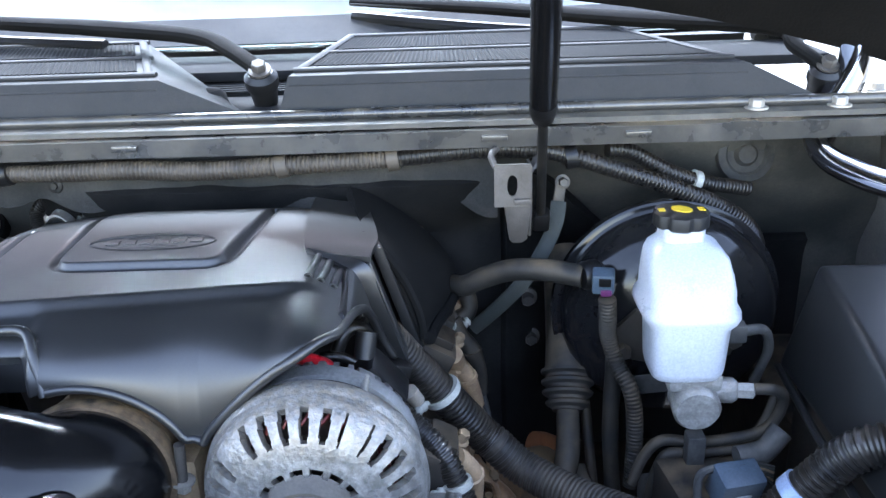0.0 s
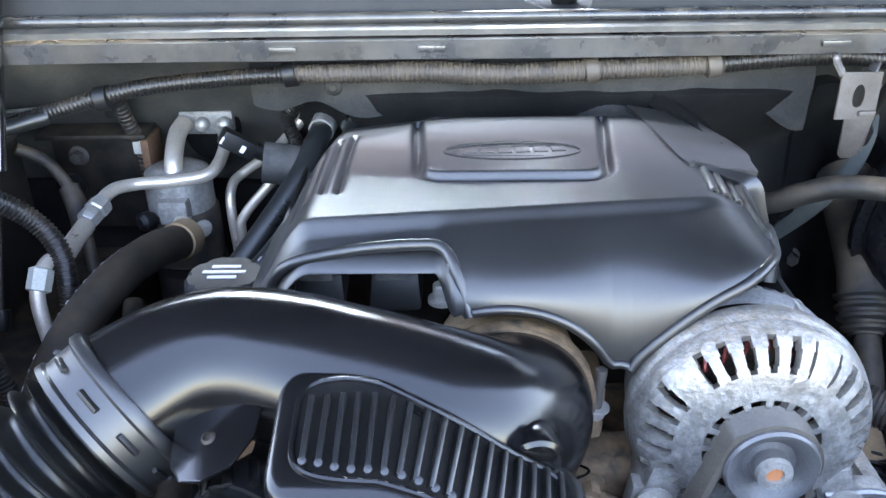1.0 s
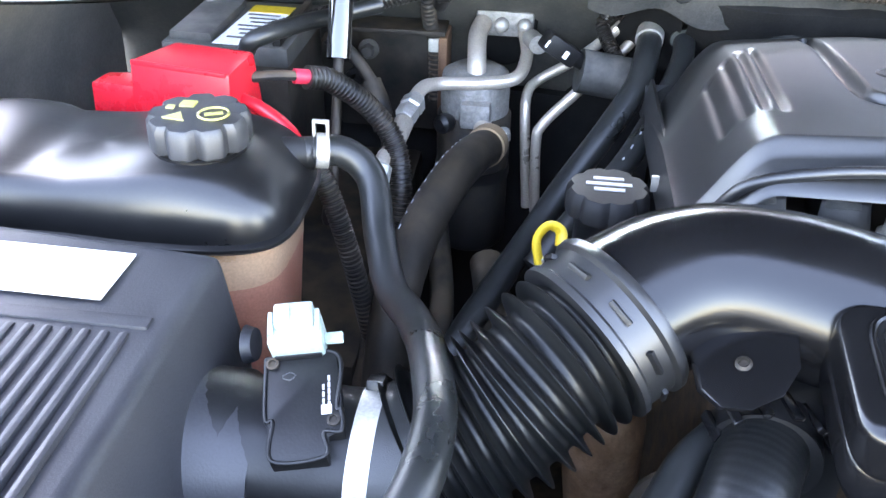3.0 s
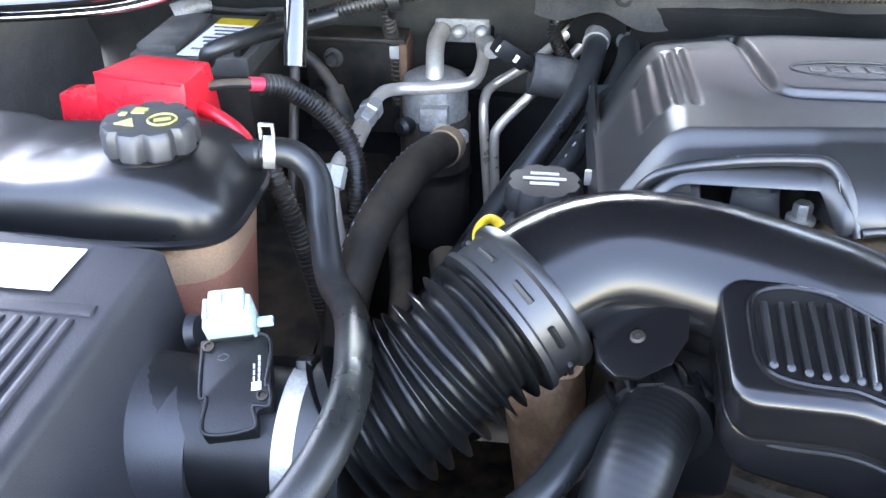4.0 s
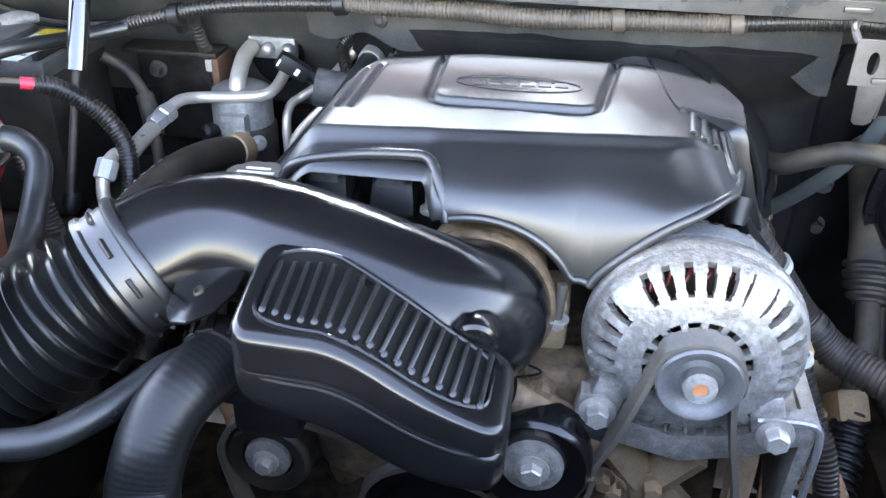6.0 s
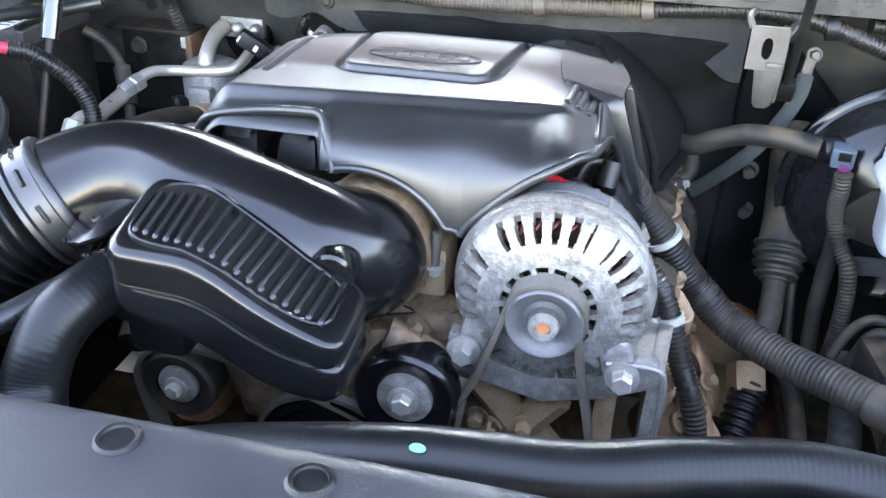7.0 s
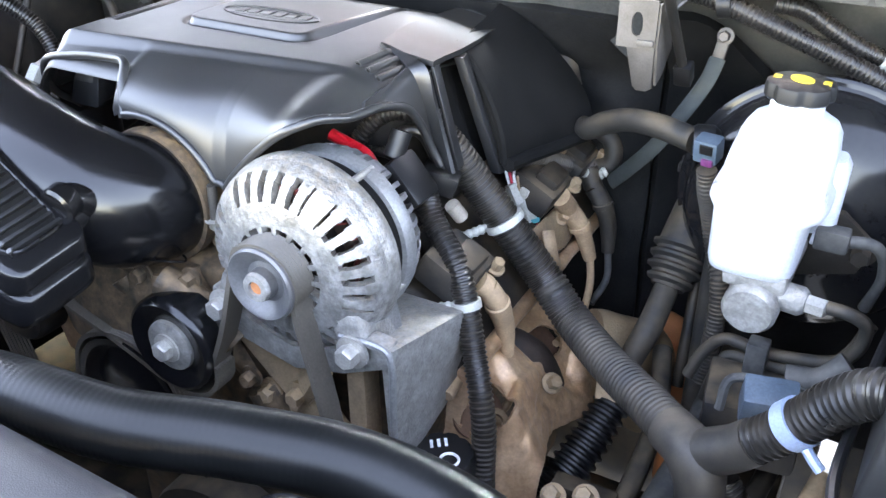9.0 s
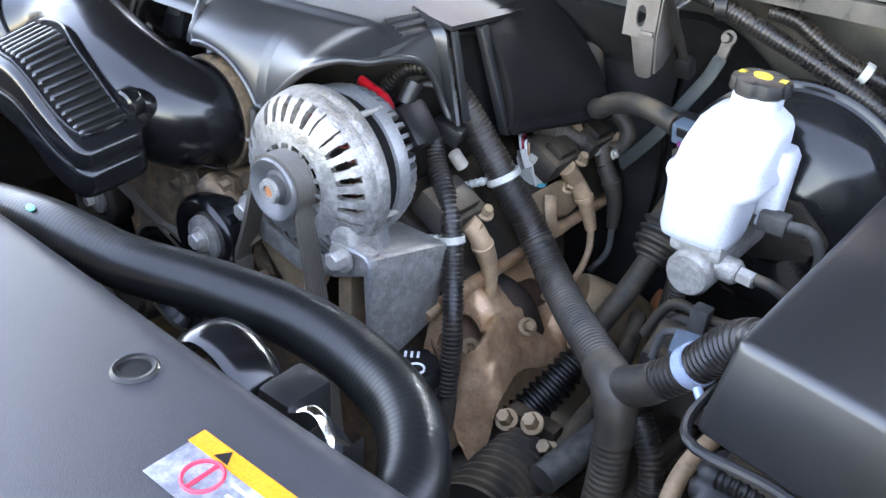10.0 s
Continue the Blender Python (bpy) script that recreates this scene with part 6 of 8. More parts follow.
part("front_cover", hexa([(-0.37, 0.525, 0.6), (-0.10, 0.525, 0.6), (-0.10, 0.56, 0.6), (-0.37, 0.56, 0.6)], [(-0.36, 0.53, 1.00), (-0.14, 0.53, 1.00), (-0.14, 0.57, 1.01), (-0.36, 0.57, 1.01)], 0.012, 3), M_ENGINE, eng)
wp = part("water_pump", ringloft([(0.90, -0.30, 0.525, 0.10, 0.035), (0.95, -0.30, 0.525, 0.11, 0.04), (1.0, -0.31, 0.53, 0.08, 0.035)], 32, 2.6), M_PUMP, eng, "dirty cast water pump")
for x, z in ((-0.215, 1.005), (-0.225, 0.985), (-0.265, 1.0), (-0.245, 0.965), (-0.36, 0.985), (-0.375, 0.955), (-0.16, 0.92), (-0.33, 0.955)):
    part("bolt", hexbolt((x, 0.494 + 0.02 * random.random(), z), (0, -1, 0), 0.007, 0.010), M_PUMP, wp)
part("tensioner", tube([(-0.24, 0.50, 1.0), (-0.205, 0.505, 0.985), (-0.17, 0.51, 0.955)], [0.016, 0.013, 0.02], 14, 0.008), M_PUMP, eng)
part("dark_pipe", tube([(-0.235, 0.51, 0.995), (-0.20, 0.50, 0.985), (-0.165, 0.505, 0.97)], 0.009, 12, 0.006), M_RUBBER, eng)
for a, b, r in (((-0.34, 0.505, 1.02), (-0.30, 0.52, 0.93), 0.014), ((-0.29, 0.50, 0.99), (-0.25, 0.51, 0.93), 0.012), ((-0.40, 0.51, 0.97), (-0.38, 0.53, 0.87), 0.016), ((-0.16, 0.525, 0.90), (-0.10, 0.535, 0.80), 0.02), ((-0.20, 0.53, 0.93), (-0.15, 0.53, 0.86), 0.012)):
    part("cast_rib", tube([a, b], [r, r * 0.8, r], 12, 0.015, wob=0.15), M_PUMP, eng)
part("side_lump", ringloft([(0.80, -0.48, 0.60, 0.03, 0.04), (0.92, -0.49, 0.60, 0.035, 0.05), (0.96, -0.48, 0.60, 0.02, 0.03)], 24, 2.5), M_SHIELD, eng)

# thermostat outlet, radiator hose and thin hose
th = thing("thermostat_outlet", (-0.42, 0.43, 1.0), "black plastic thermostat outlet with a moulded clamp", "thermostat outlet")
part("elbow", tube([(-0.40, 0.49, 1.02), (-0.415, 0.455, 1.055), (-0.425, 0.425, 1.072), (-0.432, 0.405, 1.068)], [0.028, 0.028, 0.026, 0.024], 24, 0.005), M_BLACK, th)
part("clamp", lathe([(0.028, -0.010), (0.030, -0.010), (0.030, 0.010), (0.028, 0.010)], (-0.428, 0.417, 1.071), (-0.2, -0.8, 0.0), 32), M_BLACK, th)
for k in range(6):
    w = radians(20 + 28 * k)
    part("clamp_rib", rbox((-0.428 + 0.031 * math.cos(w), 0.417, 1.071 + 0.031 * math.sin(w)), (0.004, 0.02, 0.006), 0.001, rot=(0, -math.degrees(w), 14)), M_GLOSS, th)
rh = thing("radiator_hose", (0.0, 0.3, 1.0), "thick black upper radiator hose with a green paint dot", "hose")
RH = [(-0.429, 0.414, 1.076), (-0.444, 0.378, 1.070), (-0.454, 0.353, 1.050), (-0.456, 0.332, 1.018), (-0.430, 0.302, 0.998), (-0.36, 0.284, 1.018), (-0.27, 0.286, 1.045), (-0.16, 0.290, 1.066), (-0.07, 0.300, 1.066), (0.0, 0.325, 1.063), (0.07, 0.346, 1.057), (0.135, 0.346, 1.051), (0.19, 0.325, 1.051), (0.225, 0.285, 1.045), (0.23, 0.24, 1.035), (0.225, 0.20, 1.03)]
part("hose", tube(RH, [0.0235, 0.0235, 0.022, 0.0215, 0.0215, 0.022, 0.0225], 32, corr=(0.0044, 0.00009)), M_RUBBER_BLACK, rh)
part("green_dot", lathe([(0, 0), (0.005, 0), (0.0045, 0.0012), (0, 0.0015)], (-0.155, 0.279, 1.0865), (0, -0.45, 0.9), 14, squash=0.6), M_GREEN, rh, "green paint dot")
part("end_clamp", tube([(0.2305, 0.246, 1.036), (0.2305, 0.236, 1.0345)], 0.0262, 28, 0.003), M_STEEL, rh)
part("green_smear", rbox((0.213, 0.252, 1.0565), (0.010, 0.006, 0.001), 0.0003, rot=(0, -30, 20)), M_GREEN, rh)
hose_thing("bypass_hose", [(-0.452, 0.425, 1.066), (-0.470, 0.402, 1.066), (-0.492, 0.365, 1.060), (-0.520, 0.335, 1.056), (-0.560, 0.325, 1.054), (-0.610, 0.318, 1.050), (-0.66, 0.30, 1.04), (-0.72, 0.27, 1.01)], 0.0105, M_RUBBER, "thin black coolant hose below the bellows", segs=20)
solo("hose_clip", rbox((-0.580, 0.322, 1.066), (0.016, 0.022, 0.010), 0.002), M_BLACK, "black plastic clip on the thin hose", "hose clip")

# ---- radiator cover at the front ----
sh = thing("radiator_cover", (0.0, 0.12, 1.05), "satin black radiator cover panel held by push pins", "radiator cover")
def shroud_at(u, v):
    x = -1.0 + 1.45 * u
    edge = 0.252 - 0.010 * sm(-0.2, 0.2, x)
    y = -0.12 + (edge + 0.12) * v
    z = 1.078 + 0.028 * sm(0, 0.5, v) + 0.004 * math.sin(3 * x) - 0.008 * sm(0.975, 1.0, v) - 0.018 * sm(-0.45, -0.8, x)
    return Vector((x, y, z))
part("panel", sheet(shroud_at, 60, 60, 0.004), M_SHROUD, sh, sharp=60)
for x, y in ((-0.309, 0.227), (-0.197, 0.223), (0.092, 0.207), (-0.55, 0.227)):
    v = (y + 0.12) / 0.365
    z = shroud_at((x + 1.0) / 1.45, v).z
    part("push_pin", lathe([(0.0135, -0.003), (0.0135, 0.0005), (0.0115, 0.0022), (0.0095, 0.0018), (0.009, 0.0003), (0.0, 0.0006)], (x, y, z), (0, 0, 1), 32), M_BLACK, sh)
LZ = shroud_at((0.185 + 1.0) / 1.45, 0.82).z + 0.0009
wl = part("warning_label", rbox((0.202, 0.179, LZ), (0.082, 0.028, 0.0006), 0, rot=(0, -0.5, 0)), M_CLEARLABEL, sh, "worn silver warning label")
part("warning_band", rbox((0.202, 0.1965, LZ + 0.0004), (0.084, 0.010, 0.0006), 0, rot=(0, -0.5, 0)), M_ORANGE, wl)
part("warning_triangle", slab([(0.178, 0.193, LZ + 0.0006), (0.188, 0.193, LZ + 0.0006), (0.183, 0.2005, LZ + 0.0006)], (0, 0, 0.0004), 0), M_BLACK, wl)
part("warning_ring", tube([(0.185 + 0.010 * math.cos(a), 0.181 + 0.010 * math.sin(a), LZ + 0.0006) for a in [2 * math.pi * k / 24 for k in range(25)]], 0.0011, 6, 0.003, bm=rbox((0.185, 0.181, LZ + 0.0006), (0.002, 0.018, 0.001), 0)), M_PINK, wl)
for k in range(3):
    part("label_line", rbox((0.219, 0.187 - 0.006 * k, LZ + 0.0005), (0.040 - 0.006 * k, 0.002, 0.0004), 0, rot=(0, -0.5, 0)), M_GREYPRINT, wl)

fs = thing("fan_shroud", (0.05, 0.28, 0.8), "black plastic fan shroud behind the radiator", "fan shroud")
part("back_wall", rbox((-0.3, 0.235, 0.85), (1.3, 0.02, 0.44), 0.005), M_BLACK_DUSTY, fs)
part("hoop", tube([(0.035, 0.262, 1.05), (0.065, 0.275, 1.083), (0.105, 0.275, 1.075), (0.130, 0.268, 1.04)], 0.018, 14, 0.006, flat=0.35), M_GLOSS, fs)
part("boss", rbox((0.138, 0.280, 1.055), (0.028, 0.036, 0.05), 0.005), M_BLACK, fs)
part("bracket", slab([(0.155, 0.262, 1.05), (0.20, 0.252, 1.045), (0.203, 0.250, 1.085), (0.19, 0.256, 1.062), (0.165, 0.262, 1.068)], (0.0, 0.022, 0), 0.002), M_BLACK, fs)
part("spring_clip", tube([(0.148, 0.268, 1.072), (0.165, 0.272, 1.080), (0.178, 0.272, 1.066), (0.186, 0.27, 1.060), (0.190, 0.268, 1.074)], 0.005, 8, 0.003, flat=0.3), M_CHROME, fs, "bright spring clip")

# ---- brakes ----
bo = thing("brake_booster", (0.225, 0.9, 0.9), "round glossy black brake booster on the firewall", "brake booster")
BC = (0.232, 0, 1.022)
part("drum", lathe([(0, 0.800), (0.040, 0.800), (0.052, 0.806), (0.075, 0.812), (0.104, 0.826), (0.114, 0.842), (0.1165, 0.862), (0.122, 0.866), (0.1235, 0.872), (0.122, 0.878), (0.112, 0.884), (0.10, 0.93), (0.06, 0.98), (0, 0.98)], BC, (0, 1, 0), 72), M_BOOSTER, bo)
part("seam_ring", lathe([(0.1225, 0.864), (0.1255, 0.866), (0.1255, 0.876), (0.1225, 0.878)], BC, (0, 1, 0), 72), M_BOOSTER, bo)
part("blank_cap", lathe([(0.020, 0.0), (0.020, 0.010), (0.016, 0.013), (0, 0.013)], (0.287, 0.838, 1.088), (0.25, -0.9, 0.3), 28), M_BLACK, bo, "round black blanking cap")
for x, z in ((0.172, 1.01), (0.285, 1.02)):
    part("stud_nut", hexbolt((x, 0.803, z), (0, -1, 0), 0.009, 0.014), M_STEEL_DARK, bo)
part("flange_plate", slab([(0.160, 0.795, 1.03), (0.185, 0.795, 1.055), (0.265, 0.795, 1.055), (0.295, 0.795, 1.03), (0.285, 0.795, 1.0), (0.235, 0.795, 0.985), (0.175, 0.795, 1.0)], (0, 0.008, 0), 0.002), M_STEEL_DARK, bo)
part("data_label", rbox((0.200, 0.790, 0.972), (0.045, 0.002, 0.022), 0.0005, rot=(0, 0, 8)), M_GRAYDUSTY, bo, "grey printed data label")
for k in range(8):
    part("label_bar", rbox((0.184 + 0.0045 * k, 0.7876 + 0.0006 * k, 0.969), (0.0018, 0.001, 0.010), 0), M_BLACK, bo)

mc = thing("master_cylinder", (0.216, 0.73, 0.99), "brake master cylinder with a milky white reservoir", "master cylinder")
part("bore", lathe([(0, 0), (0.019, 0), (0.0218, 0.004), (0.0218, 0.03), (0.0195, 0.034), (0.0195, 0.12), (0, 0.12)], (0.217, 0.672, 1.012), (0.05, 1, 0.06), 32), M_ALU_WORN, mc, "pitted cast bore")
part("side_boss", lathe([(0.012, -0.01), (0.012, 0.018), (0.009, 0.022), (0, 0.022)], (0.235, 0.695, 1.022), (1, -0.15, 0), 20), M_ALU_WORN, mc)
part("line_nut", lathe([(0.008, 0), (0.008, 0.014), (0.005, 0.016), (0, 0.016)], (0.257, 0.692, 1.022), (1, -0.15, 0), 6), M_STEEL, mc)
part("seat", rbox((0.216, 0.725, 1.036), (0.05, 0.09, 0.018), 0.006), M_ALU_WORN, mc)
resv = part("reservoir", ringloft([(1.036, 0.2095, 0.708, 0.026, 0.024), (1.040, 0.2095, 0.708, 0.032, 0.030), (1.048, 0.2095, 0.708, 0.034, 0.0315), (1.088, 0.2105, 0.711, 0.0365, 0.0335), (1.092, 0.2125, 0.722, 0.042, 0.0445), (1.096, 0.2125, 0.724, 0.0445, 0.047), (1.101, 0.2125, 0.724, 0.0440, 0.0465), (1.107, 0.213, 0.726, 0.0400, 0.043), (1.118, 0.2135, 0.729, 0.0395, 0.0425), (1.128, 0.2140, 0.735, 0.0385, 0.038), (1.139, 0.2145, 0.743, 0.0365, 0.032), (1.145, 0.2145, 0.750, 0.032, 0.026), (1.148, 0.214, 0.756, 0.0235, 0.0225), (1.150, 0.2135, 0.759, 0.0200, 0.0200), (1.162, 0.2135, 0.760, 0.0200, 0.0200)], 64, 4.2), M_RESERVOIR, mc, "milky white plastic reservoir", sharp=50)
part("rear_lobe", ringloft([(1.06, 0.250, 0.752, 0.012, 0.016), (1.115, 0.250, 0.752, 0.013, 0.018), (1.122, 0.249, 0.752, 0.010, 0.014)], 24, 3.2), M_RESERVOIR, resv)
part("spout", lathe([(0.006, 0), (0.006, 0.02), (0, 0.021)], (0.247, 0.735, 1.058), (1, -0.1, -0.1), 14), M_RESERVOIR, resv)
mcap = part("cap", lathe([(0.020, 1.160), (0.0245, 1.161), (0.0265, 1.163), (0.0265, 1.171), (0.0255, 1.174), (0.022, 1.1755), (0, 1.176)], (0.213, 0.760, 0), (0, 0, 1), 84, 6, 0.003), M_BLACK, mc, "black cap with yellow symbols")
part("symbol", lathe([(0, 0), (0.0105, 0), (0.0105, 0.0008), (0, 0.0008)], (0.213, 0.760, 1.1758), (0, 0, 1), 24, squash=0.75), M_YELLOW, mcap)
for s in (-1, 1):
    part("symbol_bar", rbox((0.213 + 0.0185 * s, 0.7605, 1.1754), (0.006, 0.008, 0.0012), 0), M_YELLOW, mcap)
part("level_plug", rbox((0.262, 0.735, 1.060), (0.026, 0.018, 0.018), 0.003), M_GRAYDUSTY, mc, "grey level sensor plug")

hose_thing("level_wire", [(0.272, 0.735, 1.06), (0.295, 0.74, 1.058), (0.305, 0.75, 1.03), (0.298, 0.76, 0.99)], 0.005, M_GRAYDUSTY, "grey wires from the brake level plug", "cable", segs=10, wob=0.2)
def brake_line(pts, label, r=0.0055):
    solo("brake_line", tube(pts, r, 12, 0.004), M_RUBBER_DUSTY, label, "pipe", "brake lines")
brake_line([(0.272, 0.690, 1.024), (0.288, 0.688, 1.024), (0.302, 0.695, 1.012), (0.300, 0.70, 0.985), (0.283, 0.705, 0.965), (0.235, 0.715, 0.950), (0.200, 0.720, 0.950), (0.183, 0.722, 0.930), (0.172, 0.72, 0.90)], "dusty black brake line looping under the cylinder")
brake_line([(0.306, 0.72, 1.0), (0.296, 0.715, 0.972), (0.275, 0.71, 0.948), (0.23, 0.715, 0.938), (0.205, 0.718, 0.935), (0.195, 0.72, 0.91), (0.19, 0.72, 0.88)], "dusty black brake line beside the first one")
solo("brake_line_clip", rbox((0.228, 0.708, 0.948), (0.018, 0.018, 0.034), 0.003), M_GRAYDUSTY, "grey plastic clip round the brake lines", "pipe clip")
ab = thing("valve_module", (0.235, 0.66, 0.88), "black valve module with grey plug and ribbed wires", "valve module")
part("body", rbox((0.235, 0.685, 0.905), (0.08, 0.07, 0.06), 0.006, rot=(0, 0, 8)), M_BLACK_DUSTY, ab)
part("connector", rbox((0.249, 0.648, 0.951), (0.042, 0.028, 0.036), 0.004, rot=(20, 0, 12)), M_BLUE, ab, "blue-grey plug face")
part("lever", tube([(0.214, 0.642, 0.935), (0.218, 0.650, 0.962), (0.25, 0.652, 0.966), (0.266, 0.66, 0.945)], 0.004, 8, 0.005), M_GRAYDUSTY, ab)
for k in range(2):
    part("print_bar", rbox((0.252, 0.6325 + 0.001 * k, 0.961 - 0.014 * k), (0.016, 0.0012, 0.003), 0, rot=(20, 0, 12)), M_GREYPRINT, ab)
for k in range(7):
    part("plug_wire", tube([(0.236 + 0.003 * k, 0.650, 0.958), (0.246 + 0.004 * k, 0.648, 0.968 - 0.001 * k), (0.268 + 0.002 * k, 0.655, 0.968 - 0.003 * k), (0.288, 0.662, 0.958 - 0.003 * k)], 0.0014, 6, 0.004), (M_GRAYDUSTY, M_GREENHOSE, M_ALU_DIRTY)[k % 3], ab)
part("wire_sleeve", tube([(0.255, 0.668, 0.965), (0.28, 0.672, 0.968), (0.298, 0.68, 0.985)], 0.011, 10, 0.003, wob=0.35), M_GRAYDUSTY, ab)

# booster vacuum hose, check valve and plug
vh = thing("vacuum_hose", (0.05, 0.85, 1.05), "dusty grey-black vacuum hose to the brake booster", "hose")
part("hose", tube([(-0.072, 0.945, 1.15), (-0.045, 0.93, 1.10), (-0.020, 0.905, 1.055), (0.006, 0.862, 1.058), (0.032, 0.842, 1.076), (0.060, 0.830, 1.089), (0.095, 0.815, 1.094), (0.130, 0.800, 1.093)], 0.0115, 18, 0.005), M_RUBBER_DUSTY, vh)
part("valve", lathe([(0.013, 0), (0.015, 0.004), (0.015, 0.018), (0.010, 0.024), (0, 0.024)], (0.128, 0.800, 1.093), (0.9, 0.3, 0), 20), M_BLACK, vh)
pg = thing("vacuum_plug", (0.148, 0.78, 1.08), "blue-grey sensor plug with a purple lock", "sensor plug")
part("plug", rbox((0.147, 0.781, 1.096), (0.022, 0.018, 0.022), 0.003, rot=(10, 0, -10)), M_BLUE, pg)
part("lock", rbox((0.149, 0.774, 1.086), (0.011, 0.006, 0.007), 0.002, rot=(10, 0, -10)), M_PURPLE, pg)
part("window", rbox((0.147, 0.7715, 1.098), (0.012, 0.003, 0.009), 0.001, rot=(10, 0, -10)), M_BLACK, pg)
part("wire_sleeve", tube([(0.150, 0.772, 1.080), (0.152, 0.776, 1.06), (0.156, 0.79, 1.03), (0.165, 0.785, 1.0), (0.178, 0.768, 0.975), (0.182, 0.76, 0.93), (0.180, 0.755, 0.87)], 0.009, 14, 0.005, corr=(0.004, 0.001)), M_RUBBER_DUSTY, pg)

# firewall bracket, stud and earth strap
fb = thing("firewall_bracket", (0.065, 0.84, 1.12), "bare steel bracket with an oval slot", "bracket")
def plate_with_slot(cx, cz, w, h, sw, sh, y0, th):
    """A plate with an oval hole through it."""
    bm = bmesh.new()
    n = 32
    def ring(f, y):
        return [bm.verts.new((*f(2 * math.pi * k / n), y)) for k in range(n)]
    def outer(a):
        c, s = math.cos(a), math.sin(a)
        m = max(abs(c), abs(s))
        return cx + w / 2 * c / m, cz + h / 2 * s / m
    def inner(a):
        c, s = math.cos(a), math.sin(a)
        return cx + sw * c, cz + sh * math.copysign(abs(s) ** 0.8, s)
    rs = [[bm.verts.new((p[0], y, p[1])) for p in [f(2 * math.pi * k / n) for k in range(n)]] for f, y in ((outer, y0), (inner, y0), (inner, y0 + th), (outer, y0 + th))]
    for a, b in zip(rs, rs[1:] + rs[:1]):
        for k in range(n):
            bm.faces.new((a[k], a[(k + 1) % n], b[(k + 1) % n], b[k]))
    return bm
part("plate", plate_with_slot(0.0605, 1.184, 0.036, 0.044, 0.0052, 0.011, 0.820, 0.003), M_BRACKET, fb)
part("tongue", slab([(0.052, 0.8205, 1.163), (0.0785, 0.8205, 1.163), (0.0765, 0.832, 1.122), (0.071, 0.833, 1.118), (0.062, 0.833, 1.118), (0.058, 0.832, 1.122)], (0, 0.003, 0), 0.001), M_BRACKET, fb)
part("rib", rbox((0.070, 0.818, 1.168), (0.016, 0.004, 0.006), 0.002), M_BRACKET, fb)
part("side_flange", slab([(0.0775, 0.823, 1.203), (0.0775, 0.86, 1.20), (0.0775, 0.875, 1.15), (0.0775, 0.85, 1.13), (0.0775, 0.833, 1.125), (0.0775, 0.823, 1.163)], (0.003, 0, 0), 0.001), M_BRACKET, fb)
part("hook", tube([(0.044, 0.823, 1.203), (0.040, 0.83, 1.212), (0.046, 0.85, 1.214)], 0.0035, 8, 0.004), M_BRACKET, fb)
part("stay", tube([(0.08, 0.85, 1.19), (0.10, 0.88, 1.21), (0.11, 0.93, 1.21)], 0.005, 8, 0.006, flat=0.5), M_BRACKET, fb)
sp = thing("earth_strap", (0.11, 0.91, 1.05), "grey-green braided earth strap bolted to the firewall", "earth strap")
part("lug", rbox((0.1195, 0.912, 1.147), (0.012, 0.006, 0.024), 0.002, rot=(-10, 8, 0)), M_BRACKET, sp, "grey crimped lug")
part("nut", hexbolt((0.122, 0.910, 1.158), (0, -1, 0.2), 0.0055, 0.010), M_BRACKET, sp)
part("braid", tube([(0.118, 0.908, 1.136), (0.113, 0.895, 1.115), (0.098, 0.885, 1.085), (0.075, 0.89, 1.045), (0.045, 0.905, 1.005), (0.02, 0.92, 0.975)], 0.0085, 12, 0.004, flat=0.3), M_GREENHOSE, sp)

# firewall fittings
def stud(c, axis=(0, -1, 0), r=0.008, label="dull steel stud nut on the firewall"):
    solo("stud_nut", hexbolt(c, axis, r, 0.012), M_BRACKET, label, "nut", "firewall nuts")
for c in ((-0.760, 1.012, 1.060), (-0.40, 0.955, 1.19), (0.09, 0.975, 0.99), (0.095, 0.985, 0.93)):
    stud(c)
solo("grommet", lathe([(0.034, 0), (0.032, -0.006), (0.024, -0.008), (0.021, -0.004), (0.014, -0.004), (0.010, -0.010), (0, -0.010)], (0.337, 0.962, 1.168), (0, 1, -0.2), 40), M_GRAYDUSTY, "round grey rubber grommet in the firewall", "grommet")
solo("arrow_clip", tube([(0.028, 0.912, 1.196), (0.016, 0.912, 1.191), (0.029, 0.912, 1.186)], 0.0025, 8, 0.003), M_PALEGREEN, "small pale plastic clip on the felt", "clip")
bx = thing("relay_bracket", (-0.74, 1.0, 1.0), "rusty dark bracket box on the firewall", "bracket")
part("back", rbox((-0.735, 1.035, 1.02), (0.13, 0.012, 0.13), 0.004), M_STEEL_DARK, bx)
part("side", rbox((-0.672, 1.015, 1.02), (0.010, 0.05, 0.13), 0.003), M_RUST, bx)
part("top_edge", rbox((-0.735, 1.015, 1.088), (0.13, 0.045, 0.006), 0.002), M_STEEL_DARK, bx)
solo("black_stud", hexbolt((-0.775, 1.015, 1.02), (0, -1, 0), 0.010, 0.014), M_BLACK, "black plastic stud nut on the bracket", "nut", "firewall nuts")
wc = thing("drain_tube", (-0.683, 1.02, 1.0), "ribbed black drain tube with a white clip", "drain tube")
part("tube", tube([(-0.69, 0.985, 1.135), (-0.688, 1.0, 1.10), (-0.683, 1.015, 1.065), (-0.682, 1.015, 1.0)], 0.009, 14, 0.004, corr=(0.006, 0.0012)), M_BLACK_DUSTY, wc)
part("clip", rbox((-0.681, 1.006, 1.072), (0.018, 0.012, 0.016), 0.003), M_WHITE, wc)
